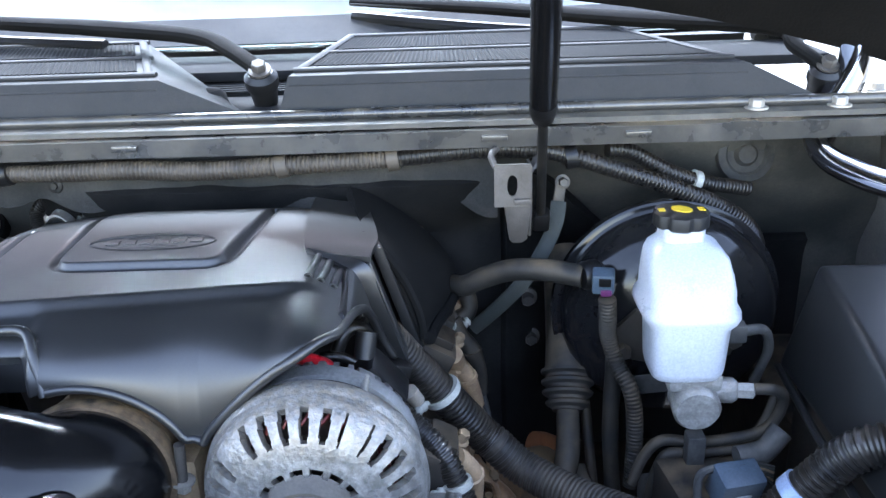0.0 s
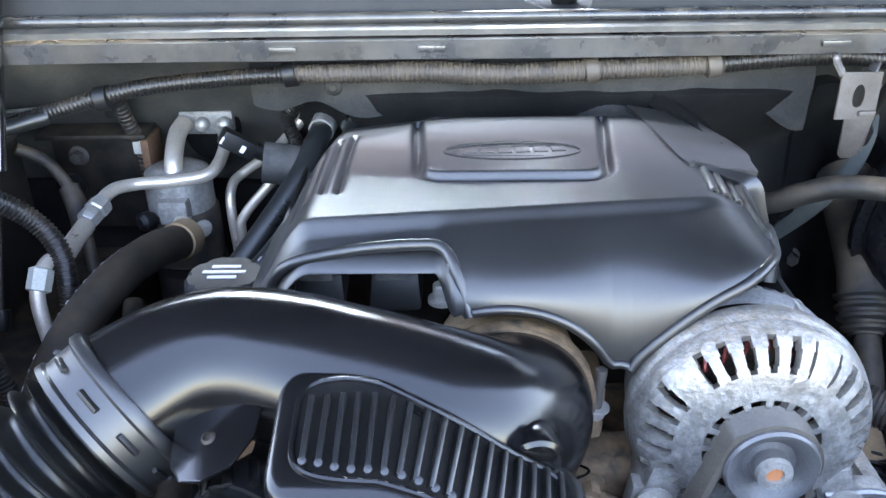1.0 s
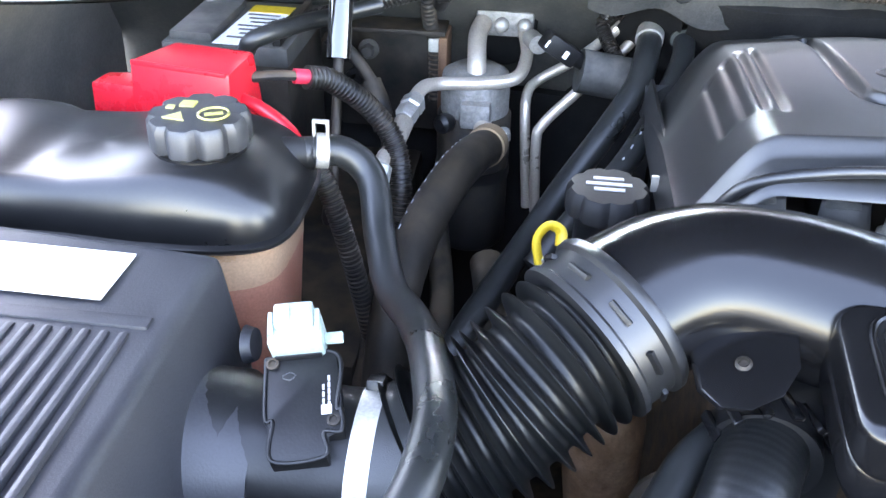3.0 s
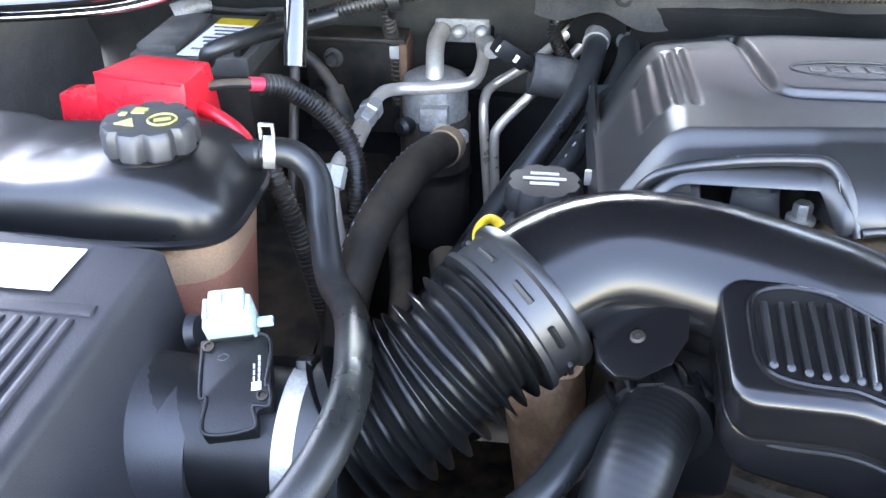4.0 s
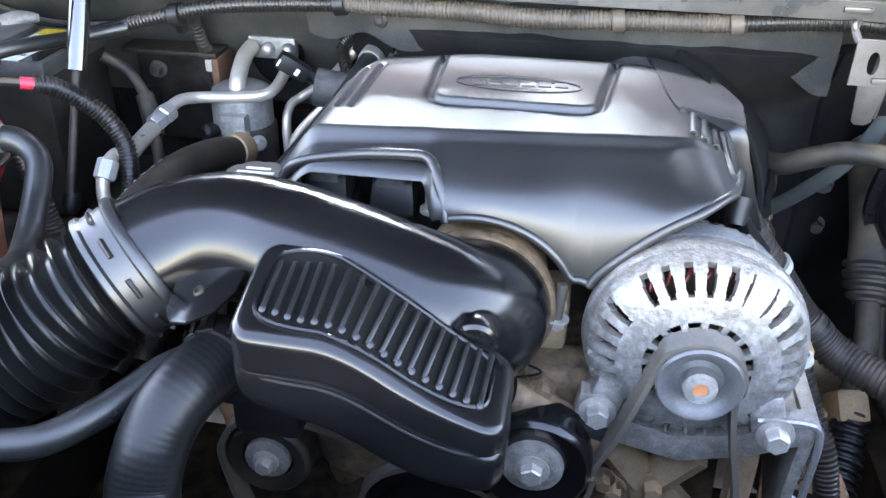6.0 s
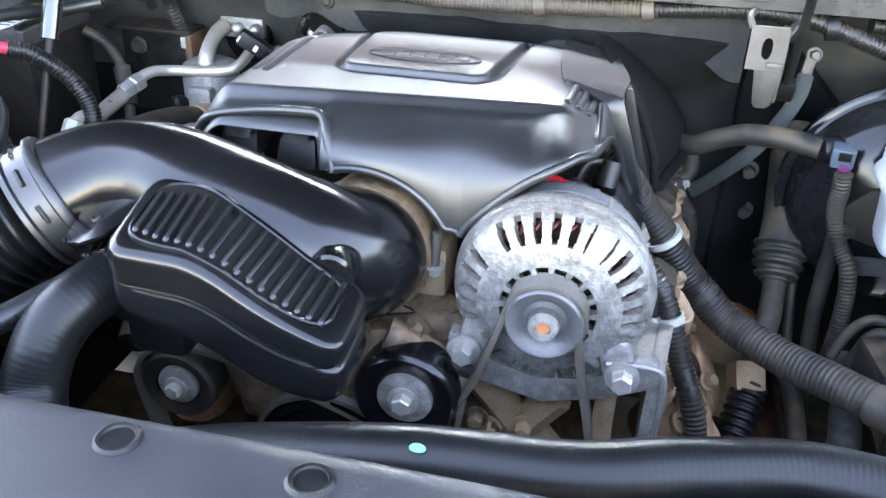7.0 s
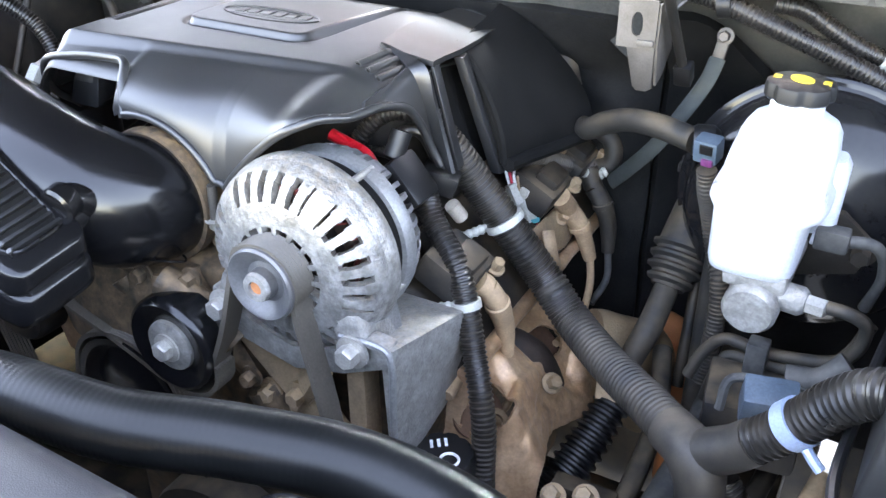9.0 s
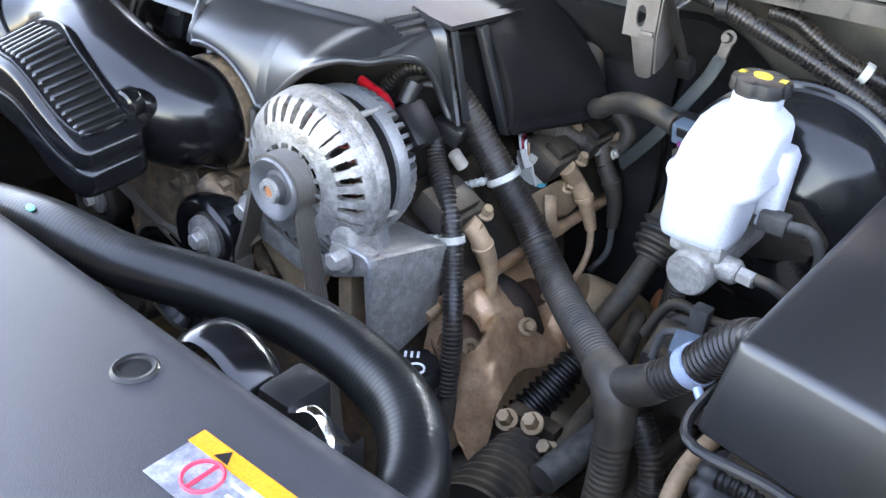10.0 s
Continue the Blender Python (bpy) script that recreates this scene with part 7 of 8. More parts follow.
hose_thing("firewall_wire", [(-0.79, 0.93, 1.10), (-0.765, 0.94, 1.08), (-0.74, 0.93, 1.05), (-0.725, 0.91, 1.02), (-0.715, 0.89, 0.97)], 0.007, M_RUBBER_DUSTY, "dusty wire with a taped joint by the strut", "cable", segs=12)
solo("taped_joint", tube([(-0.742, 0.931, 1.053), (-0.73, 0.917, 1.03), (-0.723, 0.905, 1.01)], 0.012, 14, 0.005, wob=0.15), M_RUBBER_DUSTY, "taped wire joint by the strut", "cable joint")
hose_thing("heater_loom", [(-0.44, 0.975, 1.15), (-0.475, 0.985, 1.135), (-0.50, 0.985, 1.115), (-0.485, 0.955, 1.09), (-0.47, 0.93, 1.075)], 0.008, M_LOOM, "black split loom near the heater pipes", "cable", corr=(0.0042, 0.0012))

# firewall harness
fh = thing("firewall_harness", (-0.3, 0.88, 1.18), "long wiring loom clipped along the firewall", "wiring loom")
part("passenger_run", tube([(-0.93, 0.93, 1.09), (-0.85, 0.895, 1.112), (-0.775, 0.882, 1.140), (-0.70, 0.88, 1.163), (-0.62, 0.88, 1.182), (-0.53, 0.88, 1.191), (-0.46, 0.878, 1.195)], 0.0085, 16, corr=(0.0046, 0.0012)), M_LOOM, fh)
part("bleached_run", tube([(-0.47, 0.878, 1.195), (-0.42, 0.876, 1.195), (-0.34, 0.876, 1.196), (-0.26, 0.875, 1.193), (-0.176, 0.875, 1.196), (-0.11, 0.875, 1.198), (-0.05, 0.875, 1.200)], [0.0088, 0.0102, 0.0106, 0.0108, 0.0106, 0.0100, 0.0092], 18, corr=(0.0046, 0.0012)), M_LOOM_TAN, fh, "tan dust-bleached stretch")
part("driver_run", tube([(-0.06, 0.875, 1.200), (0.03, 0.875, 1.207), (0.085, 0.872, 1.206), (0.12, 0.870, 1.200), (0.18, 0.870, 1.180), (0.24, 0.876, 1.157), (0.30, 0.885, 1.127), (0.335, 0.90, 1.09), (0.345, 0.91, 1.04), (0.345, 0.91, 0.98)], 0.0095, 16, corr=(0.0046, 0.0012)), M_LOOM, fh)
part("branch", tube([(0.165, 0.885, 1.200), (0.19, 0.89, 1.196), (0.215, 0.892, 1.182), (0.245, 0.895, 1.166), (0.285, 0.905, 1.152), (0.33, 0.92, 1.14)], 0.0085, 16, corr=(0.0046, 0.0012)), M_LOOM, fh)
for x, y, z, m in ((-0.176, 0.875, 1.196, M_LOOM_TAN), (-0.060, 0.875, 1.200, M_LOOM_TAN), (-0.66, 0.88, 1.172, M_BLACK), (-0.47, 0.878, 1.195, M_BLACK), (0.125, 0.870, 1.198, M_BLACK)):
    part("clip", lathe([(0.0105, -0.006), (0.0128, -0.006), (0.0128, 0.006), (0.0105, 0.006)], (x, y, z), (1, 0, 0.15), 20), m, fh)
part("white_clip", lathe([(0.0095, -0.004), (0.0115, -0.004), (0.0115, 0.004), (0.0095, 0.004)], (0.264, 0.899, 1.1585), (1, 0.2, -0.4), 20), M_WHITE, fh, "white nylon clip")
part("clip_stud", tube([(-0.66, 0.885, 1.165), (-0.665, 0.90, 1.150)], 0.007, 10, 0.005), M_BLACK, fh)

# ---- looms beside the engine ----
ml = thing("main_loom", (0.05, 0.7, 0.9), "fat ribbed wiring loom crossing in front of the engine", "wiring loom")
part("upper_trunk", tube([(-0.085, 0.688, 1.115), (-0.062, 0.698, 1.085), (-0.042, 0.708, 1.052), (-0.015, 0.714, 1.015), (0.020, 0.722, 0.966), (0.042, 0.717, 0.946)], [0.0155, 0.0165, 0.0172, 0.0176, 0.018], 24, corr=(0.0052, 0.0014)), M_LOOM, ml)
part("lower_trunk", tube([(0.032, 0.7195, 0.955), (0.062, 0.709, 0.930), (0.110, 0.672, 0.923), (0.160, 0.628, 0.929), (0.208, 0.585, 0.934)], [0.0182, 0.0183, 0.0186, 0.019], 24, corr=(0.0052, 0.0014)), M_LOOM_DUSTY, ml, "dusty lower stretch")
part("junction", tube([(0.185, 0.604, 0.932), (0.207, 0.585, 0.933), (0.218, 0.576, 0.918), (0.223, 0.571, 0.89)], [0.0194, 0.0205, 0.020, 0.0185], 24, 0.004, wob=0.06), M_LOOM_DUSTY, ml, "taped junction")
part("stub", tube([(0.205, 0.585, 0.930), (0.235, 0.580, 0.952), (0.25, 0.578, 0.968)], 0.0178, 24, 0.004, wob=0.05), M_LOOM_DUSTY, ml)
part("lower_branch", tube([(0.220, 0.573, 0.90), (0.224, 0.568, 0.86), (0.226, 0.560, 0.82), (0.224, 0.555, 0.76), (0.22, 0.55, 0.70)], 0.0177, 24, corr=(0.0062, 0.0010)), M_LOOM_DUSTY, ml)
part("box_branch", tube([(0.245, 0.579, 0.963), (0.262, 0.578, 0.980), (0.280, 0.574, 1.005), (0.297, 0.567, 1.032), (0.315, 0.558, 1.052), (0.34, 0.55, 1.06)], 0.0168, 24, corr=(0.0062, 0.0022)), M_LOOM, ml)
part("band", tube([(0.270, 0.577, 0.991), (0.277, 0.575, 1.001)], 0.0186, 28, 0.003), M_BLUEBAND, ml, "pale blue band clamp")
part("band_tail", tube([(0.284, 0.563, 0.988), (0.290, 0.559, 0.983), (0.296, 0.556, 0.979)], 0.004, 8, 0.004), M_BLUEBAND, ml)
al = thing("alternator_loom", (0.0, 0.61, 0.85), "black ribbed loom beside the alternator", "wiring loom")
part("loom", tube([(-0.065, 0.655, 1.06), (-0.052, 0.645, 1.040), (-0.018, 0.625, 1.013), (-0.002, 0.614, 0.984), (0.013, 0.600, 0.946), (0.028, 0.584, 0.915), (0.036, 0.575, 0.885), (0.042, 0.562, 0.84)], 0.0112, 18, corr=(0.0046, 0.0013)), M_LOOM, al)
part("taped_end", tube([(0.040, 0.566, 0.852), (0.042, 0.562, 0.81), (0.034, 0.558, 0.75), (0.025, 0.555, 0.70)], 0.0112, 18, 0.006, wob=0.08), M_RUBBER_DUSTY, al)


def cable_tie(c, axis, r, tail, label):
    """A nylon tie round a loom, with its lock and tail."""
    t = thing("cable_tie", c, label, "cable tie", "cable ties")
    part("band", lathe([(r, -0.0035), (r + 0.0016, -0.0035), (r + 0.0016, 0.0035), (r, 0.0035)], c, axis, 32), M_WHITE, t)
    p, q = Vector(c), Vector(tail)
    d = (q - p).normalized()
    part("lock", tube([p + d * (r - 0.002), p + d * (r + 0.006), q], [0.005, 0.0052, 0.0048], 10, 0.002, corr=(0.006, 0.001)), M_WHITE, t)
cable_tie((-0.015, 0.714, 1.015), (0.52, 0.1, -0.85), 0.0182, (-0.048, 0.690, 1.000), "white nylon cable tie round the fat loom")
cable_tie((-0.002, 0.614, 0.984), (0.3, -0.15, -0.95), 0.0115, (-0.035, 0.600, 0.976), "white nylon cable tie round the alternator loom")

# valve cover, coils and plug leads
vc = thing("valve_cover", (-0.04, 0.75, 0.93), "black dusty valve cover beside the intake", "valve cover")
part("cover", hexa([(-0.09, 0.60, 0.955), (0.01, 0.60, 0.905), (0.01, 0.96, 0.905), (-0.09, 0.96, 0.955)], [(-0.095, 0.605, 1.005), (-0.02, 0.605, 0.965), (-0.02, 0.955, 0.965), (-0.095, 0.955, 1.005)], 0.012, 3), M_STEEL_DARK, vc)
part("edge", tube([(0.004, 0.60, 0.918), (0.004, 0.96, 0.918)], 0.008, 10, 0.02, wob=0.2), M_SHIELD, vc)
def coil(y, boot, wire, rubber, label):
    """An ignition coil with its plug boot and lead."""
    c = thing("ignition_coil", (-0.03, y, 0.97), label, "ignition coil", "ignition coils")
    part("body", rbox((-0.028, y, 1.000), (0.05, 0.058, 0.032), 0.006, rot=(0, 28, 0)), M_BLACK_DUSTY, c)
    part("core", rbox((-0.016, y, 1.010), (0.026, 0.036, 0.022), 0.005, rot=(0, 28, 0)), M_STEEL_DARK, c)
    part("bolt", hexbolt((0.0, y + 0.024, 0.994), (0.5, -0.2, 0.85), 0.006, 0.01), M_ALU_DIRTY, c)
    part("tower", tube([(-0.004, y, 0.992), (boot[0][0], boot[0][1], boot[0][2])], 0.011, 14, 0.005), rubber, c)
    part("boot", tube(boot, [0.0105, 0.011, 0.009, 0.0072], 16, 0.004, wob=0.06), rubber, c)
    part("boot_collar", lathe([(0.0105, -0.002), (0.0122, -0.001), (0.0122, 0.004), (0.0105, 0.005)], boot[1], Vector(boot[2]) - Vector(boot[1]), 18), rubber, c)
    part("lead", tube(wire, 0.0042, 10, 0.005), M_TAN if rubber is M_TAN else M_GRAYDUSTY, c)
    return c
coil(0.640, [(0.002, 0.645, 0.985), (0.010, 0.650, 0.968), (0.012, 0.664, 0.935), (0.013, 0.669, 0.900)], [(0.013, 0.669, 0.903), (0.016, 0.672, 0.882), (0.024, 0.655, 0.858), (0.016, 0.625, 0.846)], M_TAN, "dusty ignition coil with a tan plug boot")
coil(0.828, [(0.000, 0.845, 0.972), (0.011, 0.853, 0.950), (0.018, 0.857, 0.930), (0.024, 0.860, 0.908)], [(0.024, 0.860, 0.910), (0.030, 0.850, 0.880), (0.034, 0.81, 0.858), (0.030, 0.755, 0.862)], M_TAN, "dusty ignition coil beside the white plug")
coil(0.910, [(0.006, 0.905, 0.972), (0.018, 0.905, 0.955), (0.026, 0.908, 0.928), (0.030, 0.905, 0.895)], [(0.030, 0.905, 0.897), (0.036, 0.89, 0.868), (0.03, 0.86, 0.85)], M_RUBBER_DUSTY, "dark ignition coil near the firewall")
cb = thing("coil_bracket", (0.0, 0.82, 0.92), "brown dusty bracket carrying the ignition coils", "bracket")
part("plate", slab([(-0.016, 0.775, 0.970), (0.0, 0.780, 0.945), (0.004, 0.835, 0.930), (0.004, 0.870, 0.940), (-0.012, 0.872, 0.972)], (-0.003, 0, -0.003), 0.001), M_ALU_DIRTY, cb)
part("arm", tube([(-0.004, 0.80, 0.965), (0.006, 0.79, 0.945), (0.008, 0.80, 0.920), (-0.002, 0.81, 0.91)], 0.008, 10, 0.004, flat=0.4), M_TAN, cb)
part("bolt", hexbolt((-0.006, 0.842, 0.961), (0.6, -0.5, 0.6), 0.006, 0.010), M_TAN, cb)
part("stud", tube([(-0.012, 0.820, 0.938), (-0.002, 0.806, 0.934), (0.004, 0.800, 0.934)], [0.0035, 0.0035, 0.005], 10, 0.003), M_YELLOWZINC, cb, "yellow zinc stud")
PR, PB = Vector((-0.050, 0.796, 1.016)), Vector((-0.030, 0.810, 0.968))
cp = thing("coil_plug", PB, "white nylon coil plug with green and red wires", "plug")
part("body", rbox(PR.lerp(PB, 0.62), (0.026, 0.015, 0.036), 0.002, rot=(-8, -18, 25)), M_WHITE, cp)
for k in (-1, 1):
    part("body_rib", rbox(PR.lerp(PB, 0.62) + Vector((0.009 * k, -0.008, 0)), (0.003, 0.003, 0.032), 0.0008, rot=(-8, -18, 25)), M_WHITE, cp)
part("latch", tube([PR.lerp(PB, 0.10) + Vector((0.002, -0.004, 0)), PR.lerp(PB, 0.5) + Vector((0.004, -0.010, 0))], 0.006, 4, 0.01), M_WHITE, cp)
part("wing", rbox(PR.lerp(PB, 0.35) + Vector((0.011, 0, 0.004)), (0.010, 0.012, 0.010), 0.002, rot=(0, 20, 0)), M_WHITE, cp)
for k in range(4):
    part("pigtail", tube([PR.lerp(PB, 0.45) + Vector((0.003 * k - 0.004, -0.003, 0)), PR + Vector((0.004 * k - 0.002, 0.002, 0.002)), PR + Vector((0.006 * k - 0.012, 0.016, 0.008 - 0.003 * k)), PR + Vector((0.005 * k - 0.020, 0.034, -0.004))], 0.0016, 6, 0.003), (M_PAPER, M_PINK, M_PAPER, M_TAN)[k], cp)
part("seal", rbox(PR.lerp(PB, 1.0), (0.022, 0.012, 0.010), 0.002, rot=(-8, -18, 25)), M_TEAL, cp, "teal plug seal")
for k in range(4):
    o = Vector((0.004 * (k - 1.5), 0, 0))
    part("wire", tube([PR.lerp(PB, 1.05) + o, PR.lerp(PB, 1.3) + o * 1.3, PR.lerp(PB, 1.5) + o * 0.8 + Vector((0.006, -0.01, 0))], 0.0015, 6, 0.003), (M_GREEN, M_PINK, M_PAPER, M_PINK)[k], cp)
for k, pts in enumerate(([(-0.040, 0.812, 1.036), (-0.030, 0.835, 1.030), (-0.022, 0.875, 1.008), (-0.012, 0.905, 0.995), (0.002, 0.930, 0.985)], [(0.0, 0.925, 0.985), (0.016, 0.93, 0.995), (0.012, 0.935, 1.018), (-0.012, 0.930, 1.035), (-0.04, 0.92, 1.04)], [(-0.055, 0.86, 1.04), (-0.035, 0.875, 1.03), (-0.030, 0.89, 1.01), (-0.03, 0.90, 0.99)])):
    hose_thing("coil_loom", pts, (0.0095, 0.0105, 0.008)[k], (M_LOOM_TAN, M_RUBBER_DUSTY, M_TAN)[k], ("tan dusty split loom over the coils", "dusty rubber pipe over the coils", "tan bent pipe behind the coils")[k], "cable", corr=(0.0046, 0.0013) if k == 0 else None)
hose_thing("coil_lead", [(-0.004, 0.90, 0.99), (0.006, 0.91, 0.984), (0.016, 0.915, 0.990)], 0.006, M_WHITE, "pale corrugated connector beside the coils", "connector", corr=(0.005, 0.0012))
for k, pts in enumerate((((-0.105, 0.66, 1.085), (-0.095, 0.668, 1.105), (-0.080, 0.675, 1.105), (-0.066, 0.680, 1.075), (-0.06, 0.675, 1.05)), ((-0.135, 0.655, 1.095), (-0.115, 0.665, 1.118), (-0.09, 0.675, 1.122), (-0.075, 0.69, 1.105), (-0.08, 0.70, 1.08)), ((-0.16, 0.64, 1.065), (-0.13, 0.65, 1.085), (-0.10, 0.655, 1.088), (-0.07, 0.665, 1.06)))):
    hose_thing("engine_wire", pts, (0.006, 0.008, 0.005)[k], M_LOOM, "black wires between the alternator and the cover", "cable", **({"corr": (0.0046, 0.0013)} if k == 1 else {}))
solo("alternator_plug", rbox((-0.060, 0.672, 1.066), (0.034, 0.026, 0.020), 0.004, rot=(0, 20, 20)), M_BLACK, "black plug behind the alternator", "plug")
solo("lead_terminal", tube([(-0.042, 0.66, 1.05), (-0.036, 0.668, 1.035)], 0.007, 12, 0.004), M_ALUTUBE, "bare metal cable terminal behind the alternator", "terminal")

# exhaust manifold shield
ex = thing("heat_shield", (0.04, 0.66, 0.8), "dusty tan heat shield over the exhaust manifold", "heat shield")
def shield_at(u, v):
    y = 0.578 + 0.237 * u
    t = 0.78 * v
    x = -0.012 + 0.104 * t + 0.010 * math.sin(u * 9 + 1) * t
    z = 0.906 - 0.040 * t - 0.05 * t ** 2 - 0.10 * t ** 5 + 0.014 * math.sin(u * 6.5 + 0.2) - 0.09 * sm(0.16, 0.0, u) - 0.03 * sm(0.8, 1.0, u)
    for hy, hz in ((0.63, 0.30), (0.735, 0.50)):
        d = math.hypot((y - hy) / 0.030, (t - hz) / 0.26)
        z -= 0.015 * (1 - sm(0.3, 1.0, d))
    z += 0.006 * math.exp(-((t - 0.42 - 0.1 * math.sin(u * 5)) / 0.05) ** 2) - 0.004 * math.exp(-((t - 0.55 - 0.1 * math.sin(u * 5)) / 0.04) ** 2)
    x += 0.003 * noise.noise(Vector((y * 30, z * 30, 1))) + 0.0012 * noise.noise(Vector((y * 110, z * 110, 4)))
    return Vector((x, y, z))
PORTS = ((0.013, 0.615, 0.870), (0.018, 0.738, 0.866))
PAX = Vector((0.6, -0.25, 0.75)).normalized()
bm = sheet(shield_at, 200, 150)
def in_port(c):
    for p in PORTS:
        d = c - Vector(p)
        d = d - PAX * d.dot(PAX)
        w = math.atan2(d.y, d.z)
        if d.length < 0.0195 + 0.0025 * math.sin(2 * w + p[1] * 40):
            return True
    return False
bmesh.ops.delete(bm, geom=[f for f in bm.faces if in_port(f.calc_center_median())], context="FACES")
bmesh.ops.solidify(bm, geom=bm.faces[:], thickness=0.003)
part("shield", bm, M_SHIELD, ex)
for p in PORTS:
    pr = part("port", lathe([(0.027, -0.006), (0.026, -0.022), (0.022, -0.034), (0.012, -0.040), (0.0, -0.041)], p, PAX, 28), M_RUST, ex, "dark rusty exhaust port")
    part("plug_tip", lathe([(0.012, -0.03), (0.011, -0.012), (0.008, -0.006), (0, -0.004)], Vector(p) + Vector((0, 0.006, 0)), PAX, 18), M_STEEL_DARK, pr)
for bx_, by_, bz_ in ((0.052, 0.690, 0.864), (-0.002, 0.672, 0.906), (0.006, 0.790, 0.893), (0.030, 0.770, 0.872)):
    part("bolt", hexbolt((bx_, by_, bz_), (0.6, -0.4, 0.7), 0.007, 0.01), M_ALU_DIRTY, ex)
part("runner", tube([(-0.03, 0.700, 0.880), (0.004, 0.704, 0.880), (0.026, 0.712, 0.862), (0.036, 0.725, 0.83)], [0.019, 0.021, 0.020, 0.018], 20, 0.005, wob=0.06), M_RUST_DARK, ex, "dark speckled rusty manifold runner")
part("gasket_edge", tube([(-0.006, 0.585, 0.902), (-0.006, 0.640, 0.912), (-0.006, 0.700, 0.905), (-0.006, 0.765, 0.908), (-0.006, 0.83, 0.905)], 0.006, 10, 0.008, wob=0.3), M_TAN, ex)
part("ring_terminal", lathe([(0.006, -0.002), (0.012, -0.002), (0.012, 0.002), (0.006, 0.002), (0.006, -0.002)], (0.026, 0.622, 0.858), PAX, 20), M_ALU_DIRTY, ex, "dusty ring terminal")
part("heat_clip", tube([(0.012, 0.694, 0.890), (0.022, 0.688, 0.884), (0.032, 0.698, 0.872), (0.026, 0.714, 0.868)], 0.006, 10, 0.003, flat=0.5), M_TAN, ex)
part("collector", tube([(0.05, 0.80, 0.85), (0.085, 0.83, 0.83), (0.10, 0.86, 0.80), (0.10, 0.88, 0.70)], [0.03, 0.034, 0.03, 0.03], 20, 0.01, wob=0.1), M_ALU_DIRTY, ex)
# rust raised to bright orange, so the pipe looks lit
solo("downpipe", tube([(0.095, 0.925, 0.80), (0.118, 0.935, 0.785), (0.132, 0.95, 0.72), (0.132, 0.95, 0.55)], 0.022, 20, 0.012), M_RUSTY_HUB, "rusty exhaust downpipe behind the engine, brightened to a lit orange", "exhaust pipe")

# steering shaft and boots
ss = thing("steering_shaft", (0.1, 0.85, 0.8), "dusty grey steering shaft with a ribbed boot", "steering shaft")
part("column", tube([(0.140, 0.985, 1.035), (0.130, 0.885, 0.982), (0.124, 0.847, 0.952)], [0.03, 0.028, 0.026], 20, 0.006), M_RUBBER_DUSTY, ss)
part("boot", tube([(0.124, 0.850, 0.955), (0.121, 0.820, 0.922)], [0.030, 0.029, 0.022], 24, corr=(0.012, 0.005)), M_RUBBER_DUSTY, ss, "ribbed rubber boot")
part("shaft", tube([(0.121, 0.822, 0.925), (0.117, 0.785, 0.895), (0.106, 0.755, 0.86), (0.096, 0.73, 0.82)], [0.0125, 0.013, 0.0125, 0.012], 18, 0.006, wob=0.05), M_RUBBER_DUSTY, ss)
part("yoke", rbox((0.100, 0.742, 0.840), (0.034, 0.034, 0.04), 0.006, rot=(45, 0, 10)), M_ALU_DIRTY, ss)
lb = thing("lower_boot", (0.09, 0.69, 0.75), "black ribbed steering boot below the loom", "rubber boot")
part("boot", tube([(0.105, 0.735, 0.835), (0.092, 0.69, 0.80), (0.075, 0.64, 0.765)], [0.019, 0.021, 0.023], 22, corr=(0.010, 0.004)), M_BLACK, lb)
part("sleeve", tube([(0.085, 0.655, 0.775), (0.06, 0.60, 0.735), (0.04, 0.55, 0.70)], [0.02, 0.024, 0.026], 20, 0.006), M_STEEL_DARK, lb)
rb = thing("rack_boot", (0.12, 0.5, 0.75), "grey ribbed rubber boot under the radiator hose", "rubber boot")
part("boot", tube([(0.12, 0.60, 0.79), (0.128, 0.55, 0.785), (0.135, 0.50, 0.78)], [0.030, 0.040, 0.045], 28, corr=(0.011, 0.005)), M_RUBBER_DUSTY, rb)
part("flange", rbox((0.118, 0.615, 0.80), (0.06, 0.02, 0.05), 0.005), M_STEEL_DARK, rb)
for x, z in ((0.095, 0.815), (0.125, 0.828), (0.145, 0.805)):
    part("bolt", hexbolt((x, 0.60, z), (0, -0.6, 0.8), 0.008, 0.014), M_ALU_DIRTY, rb)

# power steering cap
ps = thing("steering_fluid_cap", (0.014, 0.544, 0.84), "black steering fluid cap with white symbols", "fluid cap")
part("reservoir", lathe([(0.032, 0.74), (0.034, 0.80), (0.03, 0.85), (0.022, 0.857), (0, 0.857)], (0.012, 0.545, 0), (0, 0, 1), 28), M_BLACK, ps)
pc = part("cap", lathe([(0.026, 0.853), (0.0285, 0.856), (0.0285, 0.872), (0.026, 0.876), (0, 0.877)], (0.012, 0.545, 0), (0, 0, 1), 40, 10, 0.002), M_BLACK, ps)
part("symbol_ring", tube([(0.022 + 0.008 * math.cos(a), 0.538 + 0.008 * math.sin(a), 0.8782) for a in [2 * math.pi * k / 16 for k in range(17)]], 0.0013, 6, 0.003), M_PAPER, pc)
for k in range(3):
    part("symbol_bar", rbox((-0.001 + 0.005 * k, 0.548 + 0.004 * k, 0.8782), (0.0026, 0.009, 0.0012), 0, rot=(0, 0, 35)), M_PAPER, pc)

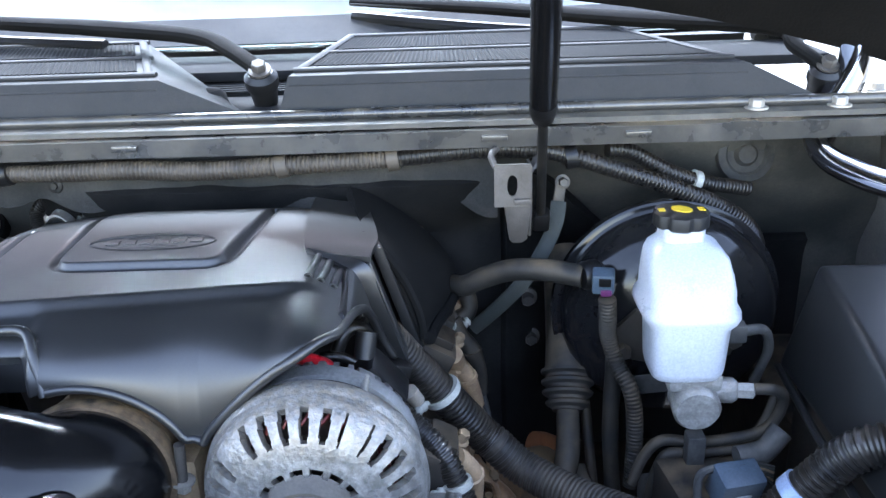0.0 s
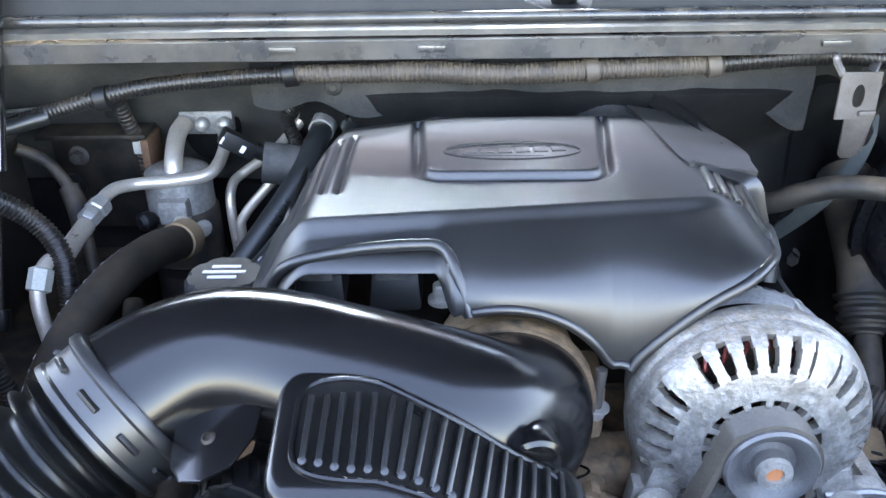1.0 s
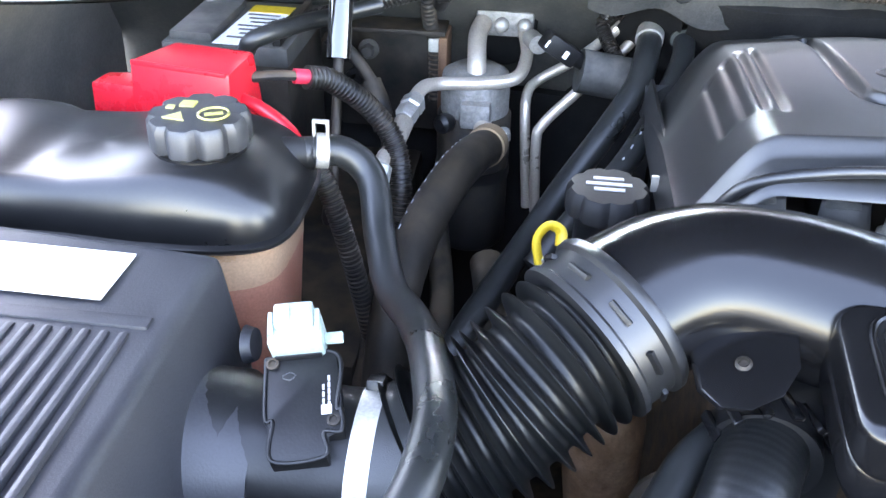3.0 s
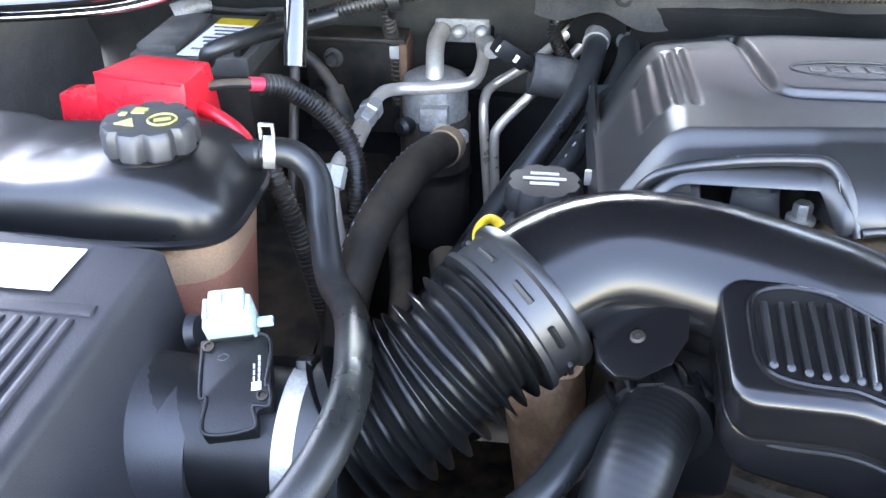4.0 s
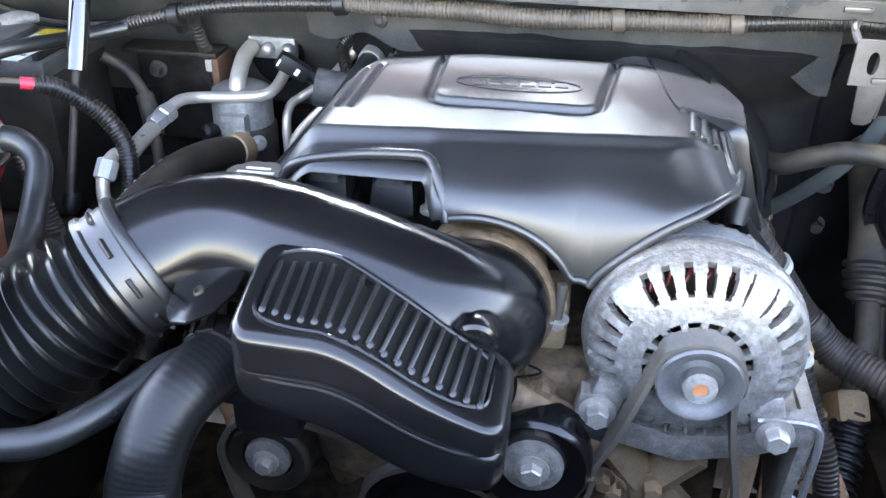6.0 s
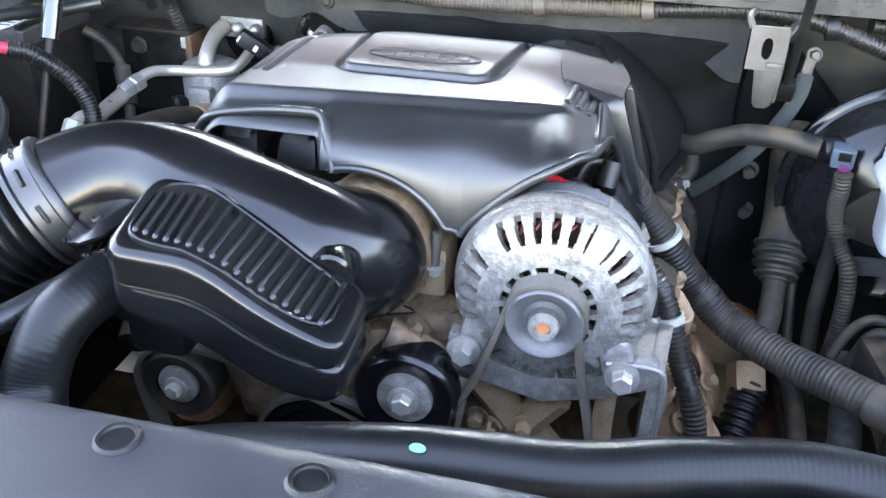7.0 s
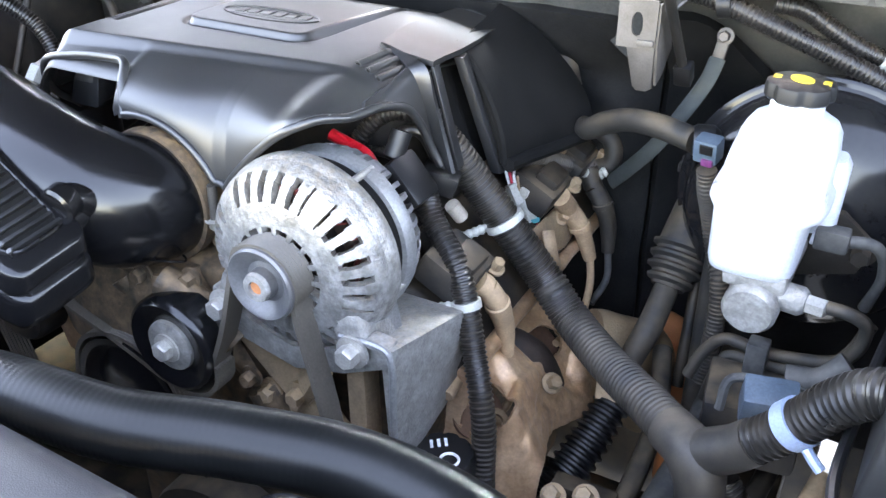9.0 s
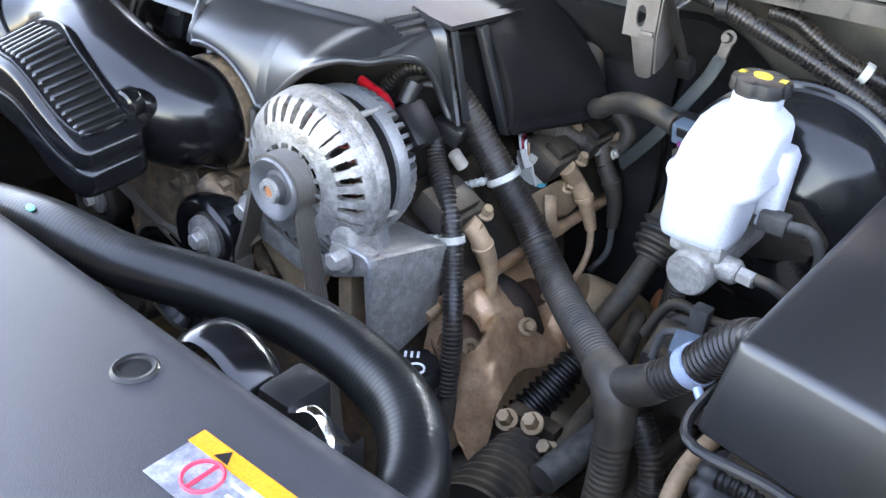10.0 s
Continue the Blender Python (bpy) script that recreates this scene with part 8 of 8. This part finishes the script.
# ---- fuse box ----
fx = thing("fuse_box", (0.42, 0.62, 0.95), "large satin black fuse box cover", "fuse box")
part("lid", hexa([(0.312, 0.480, 1.016), (0.52, 0.452, 1.005), (0.52, 0.775, 1.0), (0.326, 0.775, 1.0)], [(0.321, 0.496, 1.090), (0.52, 0.466, 1.087), (0.52, 0.748, 1.122), (0.342, 0.750, 1.122)], 0.008, 3), M_COVER, fx)
part("rim", tube([(0.326, 0.77, 1.0), (0.309, 0.60, 1.008), (0.309, 0.478, 1.014), (0.38, 0.470, 1.011), (0.52, 0.452, 1.003)], 0.004, 8, 0.01), M_COVER, fx)
part("base", rbox((0.43, 0.62, 0.93), (0.19, 0.26, 0.15), 0.01), M_BLACK_DUSTY, fx)
wj = thing("washer_cap", (0.35, 0.50, 0.93), "black ribbed filler cap under the fuse box", "filler cap")
part("cap", lathe([(0.034, 0), (0.036, 0.004), (0.036, 0.014), (0.030, 0.020), (0.022, 0.022), (0, 0.022)], (0.352, 0.505, 0.955), (0, -0.5, 0.85), 48, 12, 0.003), M_BLACK, wj)
part("grip", tube([(0.335, 0.492, 0.978), (0.352, 0.490, 0.981), (0.369, 0.492, 0.978)], 0.008, 12, corr=(0.005, 0.0015)), M_BLACK, wj)
hose_thing("front_loom", [(0.345, 0.495, 0.935), (0.31, 0.49, 0.915), (0.26, 0.482, 0.895), (0.21, 0.475, 0.870), (0.15, 0.465, 0.83)], 0.0105, M_LOOM, "black ribbed loom under the fuse box", "cable", corr=(0.0052, 0.0014))
hose_thing("loom_drop", [(0.235, 0.585, 0.915), (0.258, 0.575, 0.885), (0.27, 0.56, 0.85), (0.27, 0.54, 0.80)], 0.012, M_LOOM, "small ribbed loom dropping from the junction", "cable", corr=(0.005, 0.0016))

# chassis below: mostly unseen dark pieces, added to block the bright ground
box_wall("wall_frame_rail", (0.16, -0.1, 0.62), (0.27, 1.1, 0.74), M_STEEL_DARK, "dusty black chassis rail")
box_wall("wall_frame_rail_far", (-0.87, -0.1, 0.62), (-0.76, 1.1, 0.74), M_STEEL_DARK, "dusty black chassis rail on the far side")
box_wall("wall_crossmember", (-0.77, 0.40, 0.50), (0.17, 0.62, 0.58), M_STEEL_DARK, "dusty black front crossmember")
box_wall("floor_ground_block", (-1.08, -0.05, 0.44), (0.15, 1.0, 0.46), M_BLACK_DUSTY, "added dusty black sheet under the engine, hiding the ground")
box_wall("wall_radiator_front", (-1.08, -0.12, 0.45), (0.52, -0.09, 1.06), M_BLACK, "dark grille side of the radiator support", 0.01)
box_wall("wall_firewall_lower", (-1.2, 1.03, 0.20), (0.300, 1.05, 0.66), M_BLACK_DUSTY, "dusty black lower firewall", 0.005)
box_wall("wall_firewall_corner", (0.328, 1.03, 0.20), (0.62, 1.05, 0.66), M_BLACK_DUSTY, "dusty black lower firewall by the wheel arch", 0.005)
box_wall("wall_wheel_arch", (0.365, 0.55, 0.50), (0.52, 1.05, 0.90), M_BLACK_DUSTY, "dusty black wheel arch liner", 0.03)
for pts, r, m in (([(0.13, 0.80, 0.86), (0.15, 0.72, 0.83), (0.15, 0.60, 0.80)], 0.010, M_RUBBER_DUSTY), ([(0.20, 0.75, 0.88), (0.19, 0.66, 0.84), (0.17, 0.55, 0.82)], 0.016, M_GRAYDUSTY), ([(0.165, 0.80, 1.0), (0.165, 0.80, 0.90), (0.17, 0.78, 0.80)], 0.009, M_RUBBER_DUSTY), ([(0.26, 0.68, 0.86), (0.25, 0.60, 0.84), (0.26, 0.50, 0.83)], 0.009, M_LOOM), ([(0.30, 0.62, 0.92), (0.29, 0.56, 0.90), (0.30, 0.50, 0.86)], 0.008, M_TAN), ([(0.14, 0.88, 0.96), (0.145, 0.84, 0.90), (0.15, 0.80, 0.82)], 0.006, M_STEEL_DARK), ([(-0.60, 0.80, 0.92), (-0.58, 0.70, 0.90), (-0.56, 0.60, 0.86)], 0.018, M_RUBBER_DUSTY), ([(-0.66, 0.85, 0.95), (-0.64, 0.75, 0.90), (-0.64, 0.65, 0.86)], 0.012, M_RUBBER_DUSTY), ([(-0.70, 0.80, 0.96), (-0.70, 0.70, 0.92), (-0.69, 0.60, 0.90)], 0.010, M_STEEL_DARK)):
    hose_thing("low_pipe", pts, r, m, "dusty pipe low in the engine bay", "pipe", wob=0.05)
box_wall("wall_battery_tray", (-1.07, 0.62, 0.80), (-0.70, 1.05, 0.92), M_STEEL_DARK, "dusty black battery tray", 0.01)
